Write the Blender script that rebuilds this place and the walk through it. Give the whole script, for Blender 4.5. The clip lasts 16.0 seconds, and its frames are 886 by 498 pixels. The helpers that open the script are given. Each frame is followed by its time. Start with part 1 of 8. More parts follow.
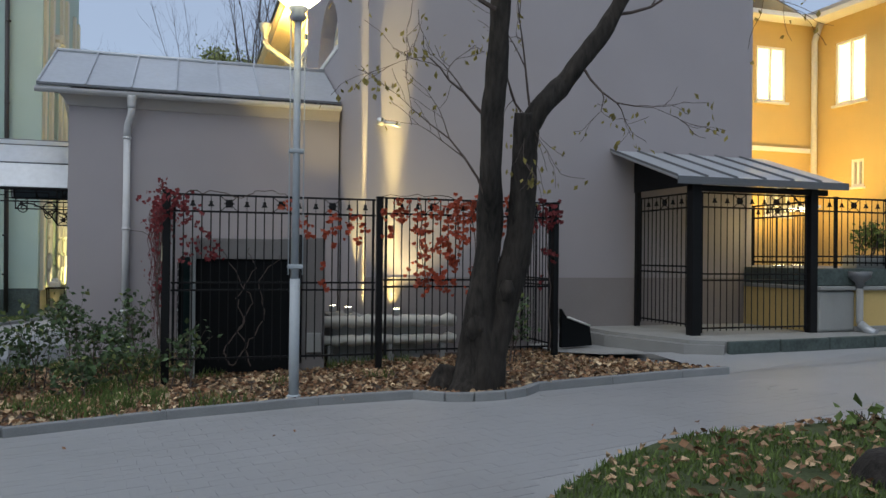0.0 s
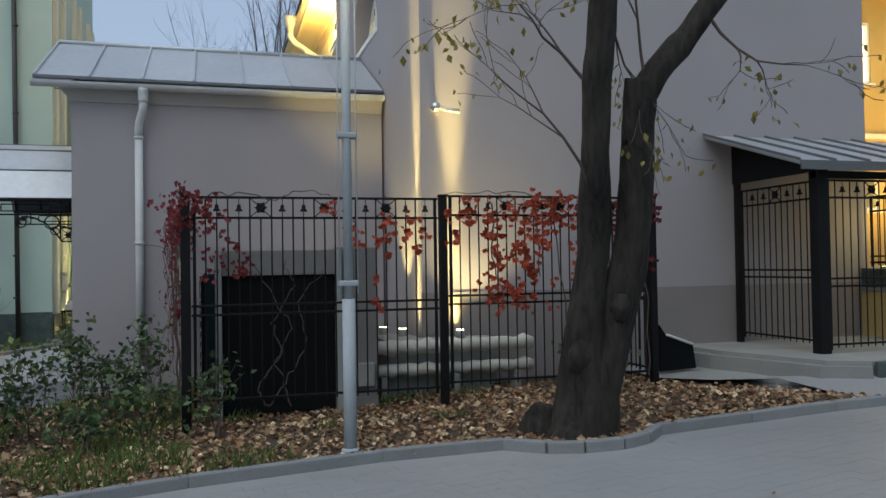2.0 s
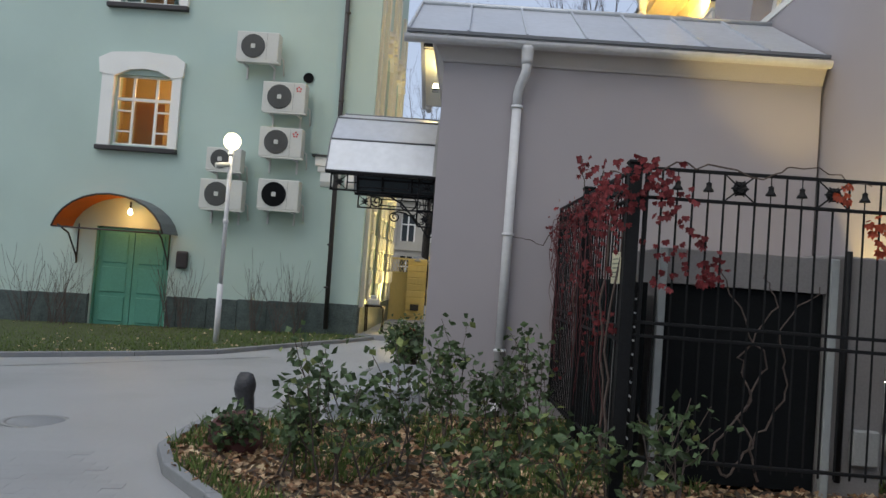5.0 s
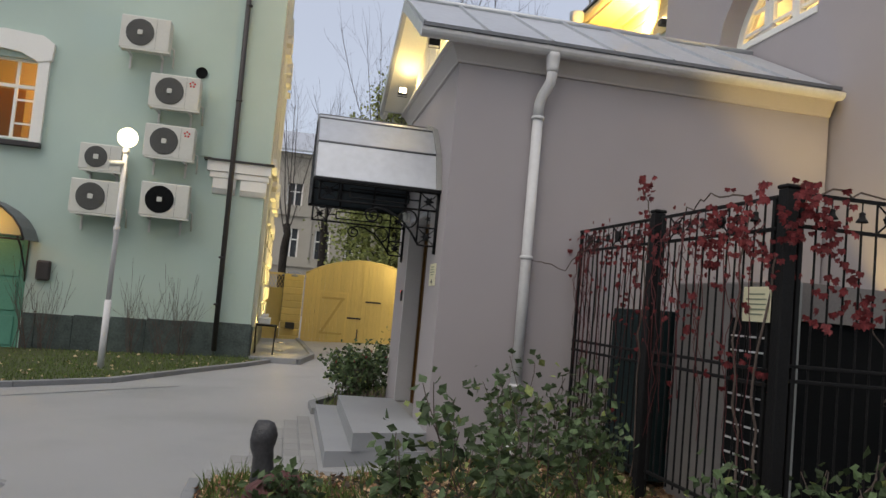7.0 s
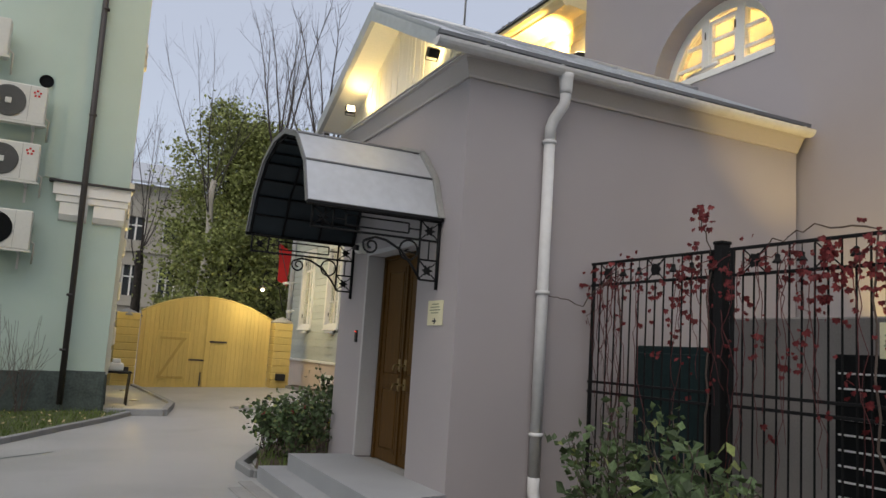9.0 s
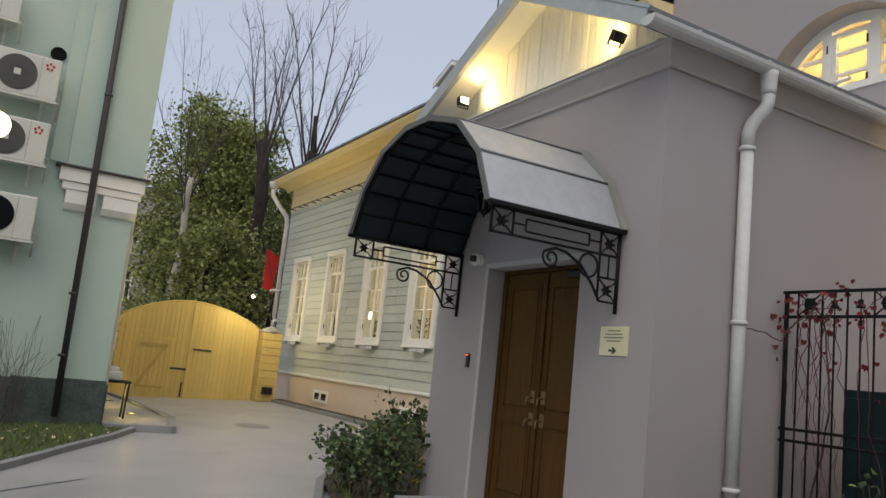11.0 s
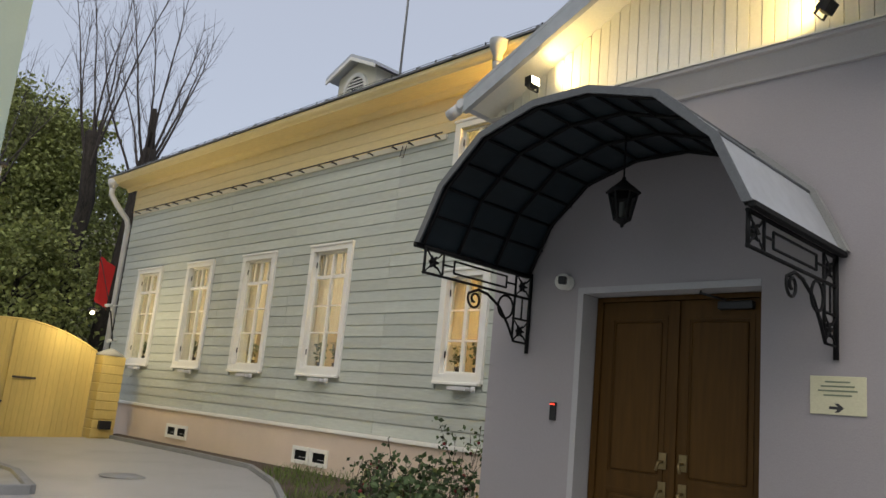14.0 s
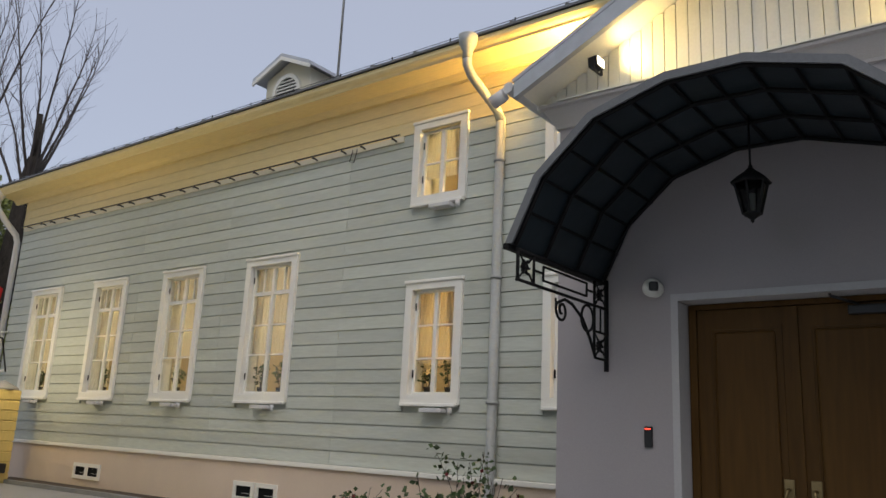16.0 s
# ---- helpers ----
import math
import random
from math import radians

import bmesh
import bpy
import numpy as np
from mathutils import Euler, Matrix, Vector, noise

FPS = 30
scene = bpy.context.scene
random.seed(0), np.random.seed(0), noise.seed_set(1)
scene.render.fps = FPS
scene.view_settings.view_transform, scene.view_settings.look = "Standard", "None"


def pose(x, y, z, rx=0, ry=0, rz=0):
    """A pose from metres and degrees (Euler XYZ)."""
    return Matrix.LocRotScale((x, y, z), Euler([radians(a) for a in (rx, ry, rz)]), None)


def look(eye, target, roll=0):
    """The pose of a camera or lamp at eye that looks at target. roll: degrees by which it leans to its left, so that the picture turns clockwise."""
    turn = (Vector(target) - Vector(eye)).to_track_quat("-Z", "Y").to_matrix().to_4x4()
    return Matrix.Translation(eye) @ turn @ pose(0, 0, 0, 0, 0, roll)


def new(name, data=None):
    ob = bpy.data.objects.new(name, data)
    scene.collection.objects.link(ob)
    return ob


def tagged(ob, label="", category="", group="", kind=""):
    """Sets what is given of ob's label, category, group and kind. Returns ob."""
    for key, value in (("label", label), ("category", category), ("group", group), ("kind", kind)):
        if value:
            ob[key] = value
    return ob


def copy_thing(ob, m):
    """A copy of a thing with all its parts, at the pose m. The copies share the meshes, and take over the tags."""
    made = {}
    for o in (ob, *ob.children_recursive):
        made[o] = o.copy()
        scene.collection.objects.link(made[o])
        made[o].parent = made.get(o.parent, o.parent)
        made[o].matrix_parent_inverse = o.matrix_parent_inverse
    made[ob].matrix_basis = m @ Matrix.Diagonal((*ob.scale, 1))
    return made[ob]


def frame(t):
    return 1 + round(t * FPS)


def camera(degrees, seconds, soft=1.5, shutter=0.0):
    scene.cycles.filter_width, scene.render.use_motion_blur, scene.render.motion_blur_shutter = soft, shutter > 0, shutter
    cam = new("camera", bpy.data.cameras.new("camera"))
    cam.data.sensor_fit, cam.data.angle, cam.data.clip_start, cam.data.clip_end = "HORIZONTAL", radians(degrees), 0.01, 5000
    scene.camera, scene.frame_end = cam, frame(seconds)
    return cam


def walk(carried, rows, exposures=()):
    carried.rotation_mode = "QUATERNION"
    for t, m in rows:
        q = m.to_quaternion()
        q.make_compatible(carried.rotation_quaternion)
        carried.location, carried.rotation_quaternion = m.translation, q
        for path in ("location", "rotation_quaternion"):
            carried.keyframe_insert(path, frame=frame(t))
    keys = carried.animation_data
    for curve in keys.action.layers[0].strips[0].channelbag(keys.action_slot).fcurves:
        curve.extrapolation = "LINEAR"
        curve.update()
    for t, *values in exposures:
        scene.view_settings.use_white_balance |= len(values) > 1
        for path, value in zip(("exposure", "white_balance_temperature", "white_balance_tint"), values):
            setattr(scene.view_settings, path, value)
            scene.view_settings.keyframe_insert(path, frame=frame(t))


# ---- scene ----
EXPOSURE = 0.55
cam = camera(58.5, 16.0)
PATH = [
    (0, (0.175, -0.514, 1.627), (0.788, 1.39, 1.643), 0.6),
    (0.5, (0.097, -0.063, 1.616), (0.694, 1.845, 1.659), -0.8),
    (1, (0.079, 0.413, 1.616), (0.684, 2.318, 1.681), -1.2),
    (1.5, (0.068, 0.869, 1.622), (0.658, 2.78, 1.674), -1.4),
    (2, (0.173, 1.307, 1.625), (0.734, 3.226, 1.667), -0.9),
    (2.5, (0.2, 1.766, 1.609), (0.756, 3.687, 1.654), 1.0),
    (3, (0.218, 2.17, 1.601), (0.717, 4.106, 1.656), 3.0),
    (3.5, (0.009, 2.528, 1.555), (0.227, 4.516, 1.605), 2.7),
    (4, (-0.306, 2.966, 1.547), (-0.296, 4.966, 1.584), 2.4),
    (4.5, (-0.683, 3.401, 1.526), (-0.76, 5.399, 1.574), 3.5),
    (4.7, (-0.861, 3.548, 1.5), (-0.938, 5.546, 1.557), 3.8),
    (6.8, (-2.683, 4.72, 1.475), (-2.367, 6.691, 1.601), 5.5),
    (7, (-2.861, 4.808, 1.46), (-2.487, 6.768, 1.599), 5.2),
    (7.5, (-3.324, 5.099, 1.448), (-2.774, 7.015, 1.615), 4.6),
    (8, (-3.662, 5.465, 1.463), (-2.968, 7.327, 1.687), 3.8),
    (8.5, (-4.052, 5.783, 1.425), (-3.265, 7.604, 1.674), 3.4),
    (9, (-4.399, 6.177, 1.392), (-3.551, 7.969, 1.654), 3.7),
    (9.5, (-4.761, 6.568, 1.366), (-3.896, 8.349, 1.647), 4.4),
    (10, (-5.129, 6.953, 1.382), (-4.242, 8.723, 1.666), 5.0),
    (10.2, (-5.223, 7.157, 1.369), (-4.326, 8.922, 1.652), 5.1),
    (12.3, (-5.953, 9.157, 1.413), (-4.756, 10.713, 1.793), 3.7),
    (12.5, (-6.044, 9.327, 1.422), (-4.814, 10.858, 1.803), 2.8),
    (13, (-6.105, 9.807, 1.425), (-4.855, 11.32, 1.808), 3.8),
    (13.5, (-6.221, 10.285, 1.435), (-4.927, 11.762, 1.816), 5.0),
    (14, (-6.251, 10.745, 1.441), (-4.892, 12.157, 1.842), 5.5),
    (14.5, (-6.326, 11.205, 1.418), (-4.92, 12.57, 1.82), 4.5),
    (15, (-6.368, 11.631, 1.425), (-4.918, 12.952, 1.813), 3.3),
    (15.5, (-6.364, 12.017, 1.441), (-4.867, 13.276, 1.854), 3.2),
    (16, (-6.427, 12.299, 1.47), (-4.883, 13.484, 1.928), 2.7),
]
walk(cam, [(t, look(eye, target, roll)) for t, eye, target, roll in PATH], exposures=[(0.0, EXPOSURE - 0.16, 6200, 4), (0.5, EXPOSURE - 0.17, 5950, 2), (2.0, EXPOSURE - 0.14, 6150, 1), (3.0, EXPOSURE - 0.03, 6800, 5), (4.0, EXPOSURE, 7000, 9), (4.5, EXPOSURE + 0.12, 6450, 6), (7.0, EXPOSURE + 0.16, 7250, 9), (10.0, EXPOSURE + 0.12, 7250, 8), (12.5, EXPOSURE + 0.12, 7400, 7), (14.0, EXPOSURE + 0.07, 7250, 8), (16.0, EXPOSURE - 0.06, 7000, 10)])

# ---- light ----
world = bpy.data.worlds.new("dusk_sky")
scene.world = world
world.use_nodes = True
wn, wl = world.node_tree.nodes, world.node_tree.links
sky = wn.new("ShaderNodeTexSky")
sky.sky_type, sky.sun_disc = "NISHITA", False
sky.sun_elevation, sky.sun_rotation = radians(50), radians(225)
sky.dust_density, sky.ozone_density = 2.0, 2.0
cloud = wn.new("ShaderNodeMixRGB")
cloud.inputs["Fac"].default_value = 0.7
cloud.inputs["Color2"].default_value = (3.75, 4.15, 5.35, 1)
wl.new(sky.outputs["Color"], cloud.inputs["Color1"])
wl.new(cloud.outputs["Color"], wn["Background"].inputs["Color"])
wn["Background"].inputs["Strength"].default_value = 0.1
sun = new("sun", bpy.data.lights.new("sun", "SUN"))
sun.data.energy, sun.data.angle, sun.data.color = 0.8, radians(60), (1.0, 0.96, 0.92)
sun.matrix_world = look((-11, -10, 21), (0, 0, 0))

WARM = (1.0, 0.70, 0.30)
GOLD = (1.0, 0.62, 0.16)


def lamp(name, kind, at, power, color=WARM, aim=None, size=0.1, cone=90, blend=0.6):
    data = bpy.data.lights.new(name, kind)
    data.energy, data.color = power, color
    if kind == "AREA":
        data.size = size
    else:
        data.shadow_soft_size = size
    if kind == "SPOT":
        data.spot_size, data.spot_blend = radians(cone), blend
    ob = new(name, data)
    ob.matrix_world = look(at, aim) if aim else Matrix.Translation(at)
    return ob


# ---- materials ----
def mat(name, color, rough=0.8, metal=0.0, vary=0.12, grain=60.0, blotch=1.2, bump=0.15, per_object=0.0, spec=0.4,
        emit=0.0, stretch=(1, 1, 1), dirt=None, through_light=0.0, clear=0.0):
    m = bpy.data.materials.new(name)
    m.use_nodes = True
    n, l = m.node_tree.nodes, m.node_tree.links
    b = n["Principled BSDF"]
    b.inputs["Roughness"].default_value = rough
    b.inputs["Metallic"].default_value = metal
    b.inputs["Specular IOR Level"].default_value = spec
    geo = n.new("ShaderNodeNewGeometry")
    mp = n.new("ShaderNodeMapping")
    mp.inputs["Scale"].default_value = stretch
    l.new(geo.outputs["Position"], mp.inputs["Vector"])
    big = n.new("ShaderNodeTexNoise")
    big.inputs["Scale"].default_value, big.inputs["Detail"].default_value = blotch, 5
    fine = n.new("ShaderNodeTexNoise")
    fine.inputs["Scale"].default_value, fine.inputs["Detail"].default_value = grain, 3
    l.new(mp.outputs["Vector"], big.inputs["Vector"])
    l.new(mp.outputs["Vector"], fine.inputs["Vector"])
    add = n.new("ShaderNodeMath")
    add.operation = "ADD"
    l.new(big.outputs["Fac"], add.inputs[0])
    l.new(fine.outputs["Fac"], add.inputs[1])
    rng = n.new("ShaderNodeMapRange")
    rng.inputs["From Min"].default_value, rng.inputs["From Max"].default_value = 0.6, 1.4
    rng.inputs["To Min"].default_value, rng.inputs["To Max"].default_value = 1 - vary, 1 + vary
    l.new(add.outputs[0], rng.inputs["Value"])
    last = rng.outputs["Result"]
    if per_object:
        info = n.new("ShaderNodeObjectInfo")
        isl = n.new("ShaderNodeMapRange")
        isl.inputs["To Min"].default_value, isl.inputs["To Max"].default_value = (1 - per_object, 1 + per_object) if name != "small_grey_paving_tile" else (0.97, 1.03)
        l.new((geo.outputs["Random Per Island"] if per_object > 0.3 else info.outputs["Random"]), isl.inputs["Value"])
        mul = n.new("ShaderNodeMath")
        mul.operation = "MULTIPLY"
        l.new(last, mul.inputs[0])
        l.new(isl.outputs["Result"], mul.inputs[1])
        last = mul.outputs[0]
    vm = n.new("ShaderNodeVectorMath")
    vm.operation = "SCALE"
    vm.inputs[0].default_value = color
    l.new(last, vm.inputs["Scale"])
    col = vm.outputs["Vector"]
    if dirt:
        dn = n.new("ShaderNodeTexNoise")
        dn.inputs["Scale"].default_value, dn.inputs["Detail"].default_value = dirt[1], 8
        l.new(mp.outputs["Vector"], dn.inputs["Vector"])
        dr = n.new("ShaderNodeMapRange")
        dr.inputs["From Min"].default_value, dr.inputs["From Max"].default_value = 0.52, 0.75
        dr.inputs["To Max"].default_value = dirt[2]
        l.new(dn.outputs["Fac"], dr.inputs["Value"])
        mx = n.new("ShaderNodeMixRGB")
        mx.inputs["Color2"].default_value = (*dirt[0], 1)
        l.new(dr.outputs["Result"], mx.inputs["Fac"])
        l.new(col, mx.inputs["Color1"])
        col = mx.outputs["Color"]
    l.new(col, b.inputs["Base Color"])
    if bump:
        bp = n.new("ShaderNodeBump")
        bp.inputs["Strength"].default_value, bp.inputs["Distance"].default_value = bump, 0.02
        l.new(add.outputs[0], bp.inputs["Height"])
        l.new(bp.outputs["Normal"], b.inputs["Normal"])
    if emit:
        b.inputs["Emission Color"].default_value = (*color, 1)
        b.inputs["Emission Strength"].default_value = emit
    if through_light:
        tr = n.new("ShaderNodeBsdfTranslucent")
        ms = n.new("ShaderNodeMixShader")
        ms.inputs[0].default_value = through_light
        l.new(col, tr.inputs["Color"])
        l.new(b.outputs[0], ms.inputs[1])
        l.new(tr.outputs[0], ms.inputs[2])
        out = ms.outputs[0]
        if clear:
            tp, mc = n.new("ShaderNodeBsdfTransparent"), n.new("ShaderNodeMixShader")
            mc.inputs[0].default_value = clear
            l.new(out, mc.inputs[1])
            l.new(tp.outputs[0], mc.inputs[2])
            out = mc.outputs[0]
        l.new(out, n["Material Output"].inputs["Surface"])
    return m


def glass_mat(name, tint=(0.9, 0.93, 0.93), rough=0.02):
    m = bpy.data.materials.new(name)
    m.use_nodes = True
    n, l = m.node_tree.nodes, m.node_tree.links
    tr, gl, mx, fr = (n.new(k) for k in ("ShaderNodeBsdfTransparent", "ShaderNodeBsdfGlossy", "ShaderNodeMixShader", "ShaderNodeLayerWeight"))
    tr.inputs["Color"].default_value = (*tint, 1)
    gl.inputs["Roughness"].default_value = rough
    fr.inputs["Blend"].default_value = 0.08
    half = n.new("ShaderNodeMath")
    half.operation = "MULTIPLY"
    half.inputs[1].default_value = 0.6
    l.new(fr.outputs["Facing"], half.inputs[0])
    l.new(half.outputs[0], mx.inputs[0])
    l.new(tr.outputs[0], mx.inputs[1])
    l.new(gl.outputs[0], mx.inputs[2])
    l.new(mx.outputs[0], n["Material Output"].inputs["Surface"])
    return m


STUCCO = mat("mauve_grey_stucco", (0.375, 0.345, 0.355), 0.92, vary=0.07, grain=140, blotch=0.7, bump=0.12, dirt=((0.32, 0.29, 0.295), 0.5, 0.3))
STUCCO_LOW = mat("dark_plinth_paint", (0.27, 0.24, 0.235), 0.85, vary=0.1, grain=90, bump=0.12)
REVEAL = mat("white_painted_reveal", (0.48, 0.47, 0.48), 0.8, vary=0.06)
CORNICE = mat("grey_cornice_plaster", (0.46, 0.43, 0.42), 0.85, vary=0.06, grain=90)
GREEN = mat("pale_green_plaster", (0.45, 0.56, 0.50), 0.92, vary=0.08, grain=110, blotch=0.5, bump=0.15, dirt=((0.34, 0.43, 0.39), 0.35, 0.35))
GREEN_STONE = mat("dark_green_granite", (0.07, 0.09, 0.085), 0.45, vary=0.5, grain=25, blotch=5, bump=0.08)
WHITE = mat("white_paint", (0.81, 0.80, 0.75), 0.6, vary=0.05, grain=50, blotch=2, bump=0.06)
CREAM = mat("cream_lit_plaster", (0.72, 0.68, 0.56), 0.85, vary=0.08)
SIDING = mat("grey_green_weathered_siding", (0.505, 0.535, 0.485), 0.7, vary=0.12, grain=40, blotch=2.0, bump=0.14, per_object=0.08, stretch=(1, 0.12, 1), dirt=((0.40, 0.42, 0.37), 2.2, 0.45))
FRIEZE = mat("yellow_painted_boards", (0.80, 0.66, 0.37), 0.7, vary=0.1, grain=40, blotch=2, bump=0.1, per_object=0.05, stretch=(1, 0.12, 1))
PINK = mat("pinkish_plinth_plaster", (0.68, 0.56, 0.46), 0.9, vary=0.08, grain=80)
GATE = mat("ochre_yellow_painted_planks", (0.62, 0.47, 0.17), 0.65, vary=0.1, grain=30, blotch=1.5, bump=0.1, per_object=0.06, stretch=(1, 1, 0.15))
TIN = mat("galvanised_roof_sheet", (0.50, 0.52, 0.55), 0.42, 0.35, vary=0.1, grain=12, blotch=1.2, bump=0.05, per_object=0.06)
DARK_TIN = mat("dark_grey_roof_sheet", (0.16, 0.165, 0.175), 0.5, 0.3, vary=0.15)
LAMP_GREY = mat("blue_grey_lamp_paint", (0.40, 0.43, 0.46), 0.55, vary=0.08, grain=20, spec=0.3)
PIPE = mat("white_painted_metal_pipe", (0.62, 0.62, 0.63), 0.65, 0.0, spec=0.25, vary=0.08, grain=20, dirt=((0.40, 0.37, 0.33), 3, 0.3))
BLACK = mat("black_painted_iron", (0.009, 0.009, 0.010), 0.6, 0.0, spec=0.2, vary=0.3, grain=60)
BROWN_PIPE = mat("dark_brown_pipe", (0.05, 0.045, 0.045), 0.5, 0.2, vary=0.2)
DARK_GREEN = mat("dark_green_sheet", (0.012, 0.028, 0.03), 0.5, spec=0.2, vary=0.2, grain=20)
# dark canopy panels, deepened with the shade of the underside
CANOPY_DARK = mat("dark_shaded_canopy_sheet", (0.018, 0.029, 0.037), 0.4, vary=0.2, grain=8)
VAULT = mat("dull_grey_render", (0.22, 0.205, 0.20), 0.92, vary=0.15, grain=80, blotch=1.5, bump=0.15)
CONCRETE = mat("grey_concrete", (0.30, 0.30, 0.29), 0.9, vary=0.15, grain=70, blotch=2, bump=0.25, dirt=((0.20, 0.19, 0.18), 1.5, 0.4))
KERB = mat("grey_kerb_concrete", (0.24, 0.245, 0.25), 0.9, vary=0.16, grain=90, blotch=3, bump=0.3, per_object=0.07)
ASPHALT = mat("pale_grey_wet_paving", (0.33, 0.33, 0.335), 0.46, vary=0.14, grain=130, blotch=0.5, bump=0.25, dirt=((0.225, 0.225, 0.225), 0.8, 0.5))
TILE = mat("small_grey_paving_tile", (0.31, 0.31, 0.315), 0.46, vary=0.14, grain=130, blotch=0.5, bump=0.2, per_object=0.12, dirt=((0.225, 0.225, 0.225), 0.8, 0.5))
TILE_ONE = mat("small_grey_paving_tile_single", (0.31, 0.31, 0.315), 0.46, vary=0.14, grain=130, blotch=0.5, bump=0.2, per_object=0.03, dirt=((0.225, 0.225, 0.225), 0.8, 0.5))
SLAB = mat("grey_paving_slab", (0.29, 0.287, 0.28), 0.85, vary=0.14, grain=90, blotch=2, bump=0.2, per_object=0.1)
STEP = mat("grey_granite_step", (0.30, 0.31, 0.325), 0.7, vary=0.12, grain=160, blotch=1.5, bump=0.1)
SOIL = mat("dark_garden_soil", (0.075, 0.055, 0.04), 0.95, vary=0.4, grain=40, blotch=4, bump=0.6)
GRASS_SOIL = mat("mossy_lawn_soil", (0.06, 0.075, 0.03), 0.95, vary=0.4, grain=40, blotch=3, bump=0.5)
DOOR_WOOD = mat("brown_varnished_wood", (0.090, 0.044, 0.011), 0.5, spec=0.15, vary=0.25, grain=30, blotch=3, bump=0.06, stretch=(1, 1, 0.08))
BRASS = mat("worn_brass", (0.27, 0.20, 0.10), 0.48, 0.9, vary=0.15)
STEEL = mat("brushed_steel", (0.55, 0.55, 0.55), 0.35, 0.9, vary=0.1)
GLASS = glass_mat("clear_window_glass")
SMOKE = glass_mat("smoky_lantern_glass", (0.35, 0.36, 0.36), 0.1)
AC_WHITE = mat("off_white_enamel", (0.60, 0.60, 0.55), 0.45, vary=0.05, grain=20, dirt=((0.5, 0.48, 0.43), 2, 0.3))
AC_GREY = mat("dark_fan_grille", (0.09, 0.09, 0.085), 0.6, vary=0.2)
# gate ochre darkened: the battens' colour carries the shadow of their gaps
GATE_SHADED = mat("shaded_ochre_batten", (0.46, 0.33, 0.11), 0.65, vary=0.15)
AC_BLACK = mat("black_fan_grille", (0.008, 0.009, 0.010), 0.8, spec=0.12, vary=0.2)
RED = mat("red_cloth", (0.62, 0.03, 0.03), 0.8, vary=0.15, through_light=0.3)
GREY_PIPE = mat("grey_painted_pipe", (0.33, 0.345, 0.34), 0.5, vary=0.1, grain=20)
ROOM = mat("warm_room_wall", (0.44, 0.36, 0.24), 0.9, vary=0.08)
CURTAIN = mat("cream_curtain_cloth", (0.80, 0.74, 0.58), 0.9, vary=0.1, grain=30, stretch=(1, 1, 0.05), through_light=0.5)
# translucent cloth added behind panes to catch lamp light and look evenly lit
SHEER = mat("thin_sheer_cloth", (0.64, 0.61, 0.54), 0.9, vary=0.12, grain=20, blotch=1.5, bump=0, through_light=0.7, clear=0.35)
ORANGE_WALL = mat("ochre_plaster", (0.62, 0.45, 0.18), 0.9, vary=0.08, grain=80)
BARK = mat("dark_brown_bark", (0.030, 0.025, 0.021), 0.95, vary=0.8, grain=26, blotch=7, bump=1.0, stretch=(1, 1, 0.25))
TWIG = mat("brown_twig", (0.10, 0.075, 0.065), 0.9, vary=0.3)
FAR_TWIG = mat("dark_grey_twig", (0.06, 0.05, 0.047), 0.9, vary=0.3)
VINE = mat("dark_red_vine_stem", (0.11, 0.032, 0.034), 0.85, vary=0.3)
LEAF_GREEN = mat("rose_leaf_green", (0.075, 0.115, 0.05), 0.6, vary=0.35, per_object=0.65, through_light=0.25)
LEAF_PINE = mat("dark_conifer_green", (0.235, 0.265, 0.09), 0.7, vary=0.3, per_object=0.6, through_light=0.2)
LEAF_PALE = mat("pale_green_leaf", (0.22, 0.26, 0.09), 0.6, vary=0.3, per_object=0.5, through_light=0.3)
LEAF_RED = mat("creeper_red", (0.20, 0.032, 0.036), 0.6, vary=0.3, per_object=0.5, through_light=0.35)
LEAF_ORANGE = mat("creeper_orange", (0.41, 0.08, 0.04), 0.6, vary=0.3, per_object=0.4, through_light=0.4)
LEAF_YELLOW = mat("yellowing_leaf", (0.25, 0.21, 0.06), 0.6, vary=0.3, per_object=0.4, through_light=0.4)
FLOWER = mat("yellow_flower_petal", (0.42, 0.33, 0.05), 0.6, vary=0.3, per_object=0.5, through_light=0.3)
LITTER_A = mat("dry_tan_leaf", (0.41, 0.28, 0.165), 0.8, vary=0.3, per_object=0.5)
LITTER_B = mat("dry_brown_leaf", (0.24, 0.13, 0.07), 0.8, vary=0.3, per_object=0.5)
LITTER_C = mat("pale_dead_leaf", (0.62, 0.48, 0.30), 0.8, vary=0.3, per_object=0.4)
GRASS = mat("grass_blade", (0.12, 0.17, 0.045), 0.7, vary=0.3, per_object=0.45, through_light=0.2)
BULB = mat("glowing_lamp_glass", (1.0, 0.86, 0.55), 0.4, vary=0.0, bump=0, emit=9)
GLOBE = mat("glowing_opal_globe", (1.0, 0.86, 0.56), 0.4, vary=0.0, bump=0, emit=3.2)
PAPER = mat("cream_notice_paper", (0.70, 0.66, 0.46), 0.7, vary=0.05)
GREENINK = mat("faded_green_ink", (0.22, 0.25, 0.17), 0.7, vary=0.05, bump=0)
INK = mat("dark_ink", (0.05, 0.05, 0.05), 0.7, vary=0.05, bump=0)
REDLED = mat("red_indicator", (1.0, 0.05, 0.03), 0.4, vary=0, bump=0, emit=2)
PLASTIC = mat("black_plastic", (0.02, 0.02, 0.022), 0.45, vary=0.1)
TEAL = mat("teal_painted_door", (0.10, 0.30, 0.22), 0.55, vary=0.12, grain=30)
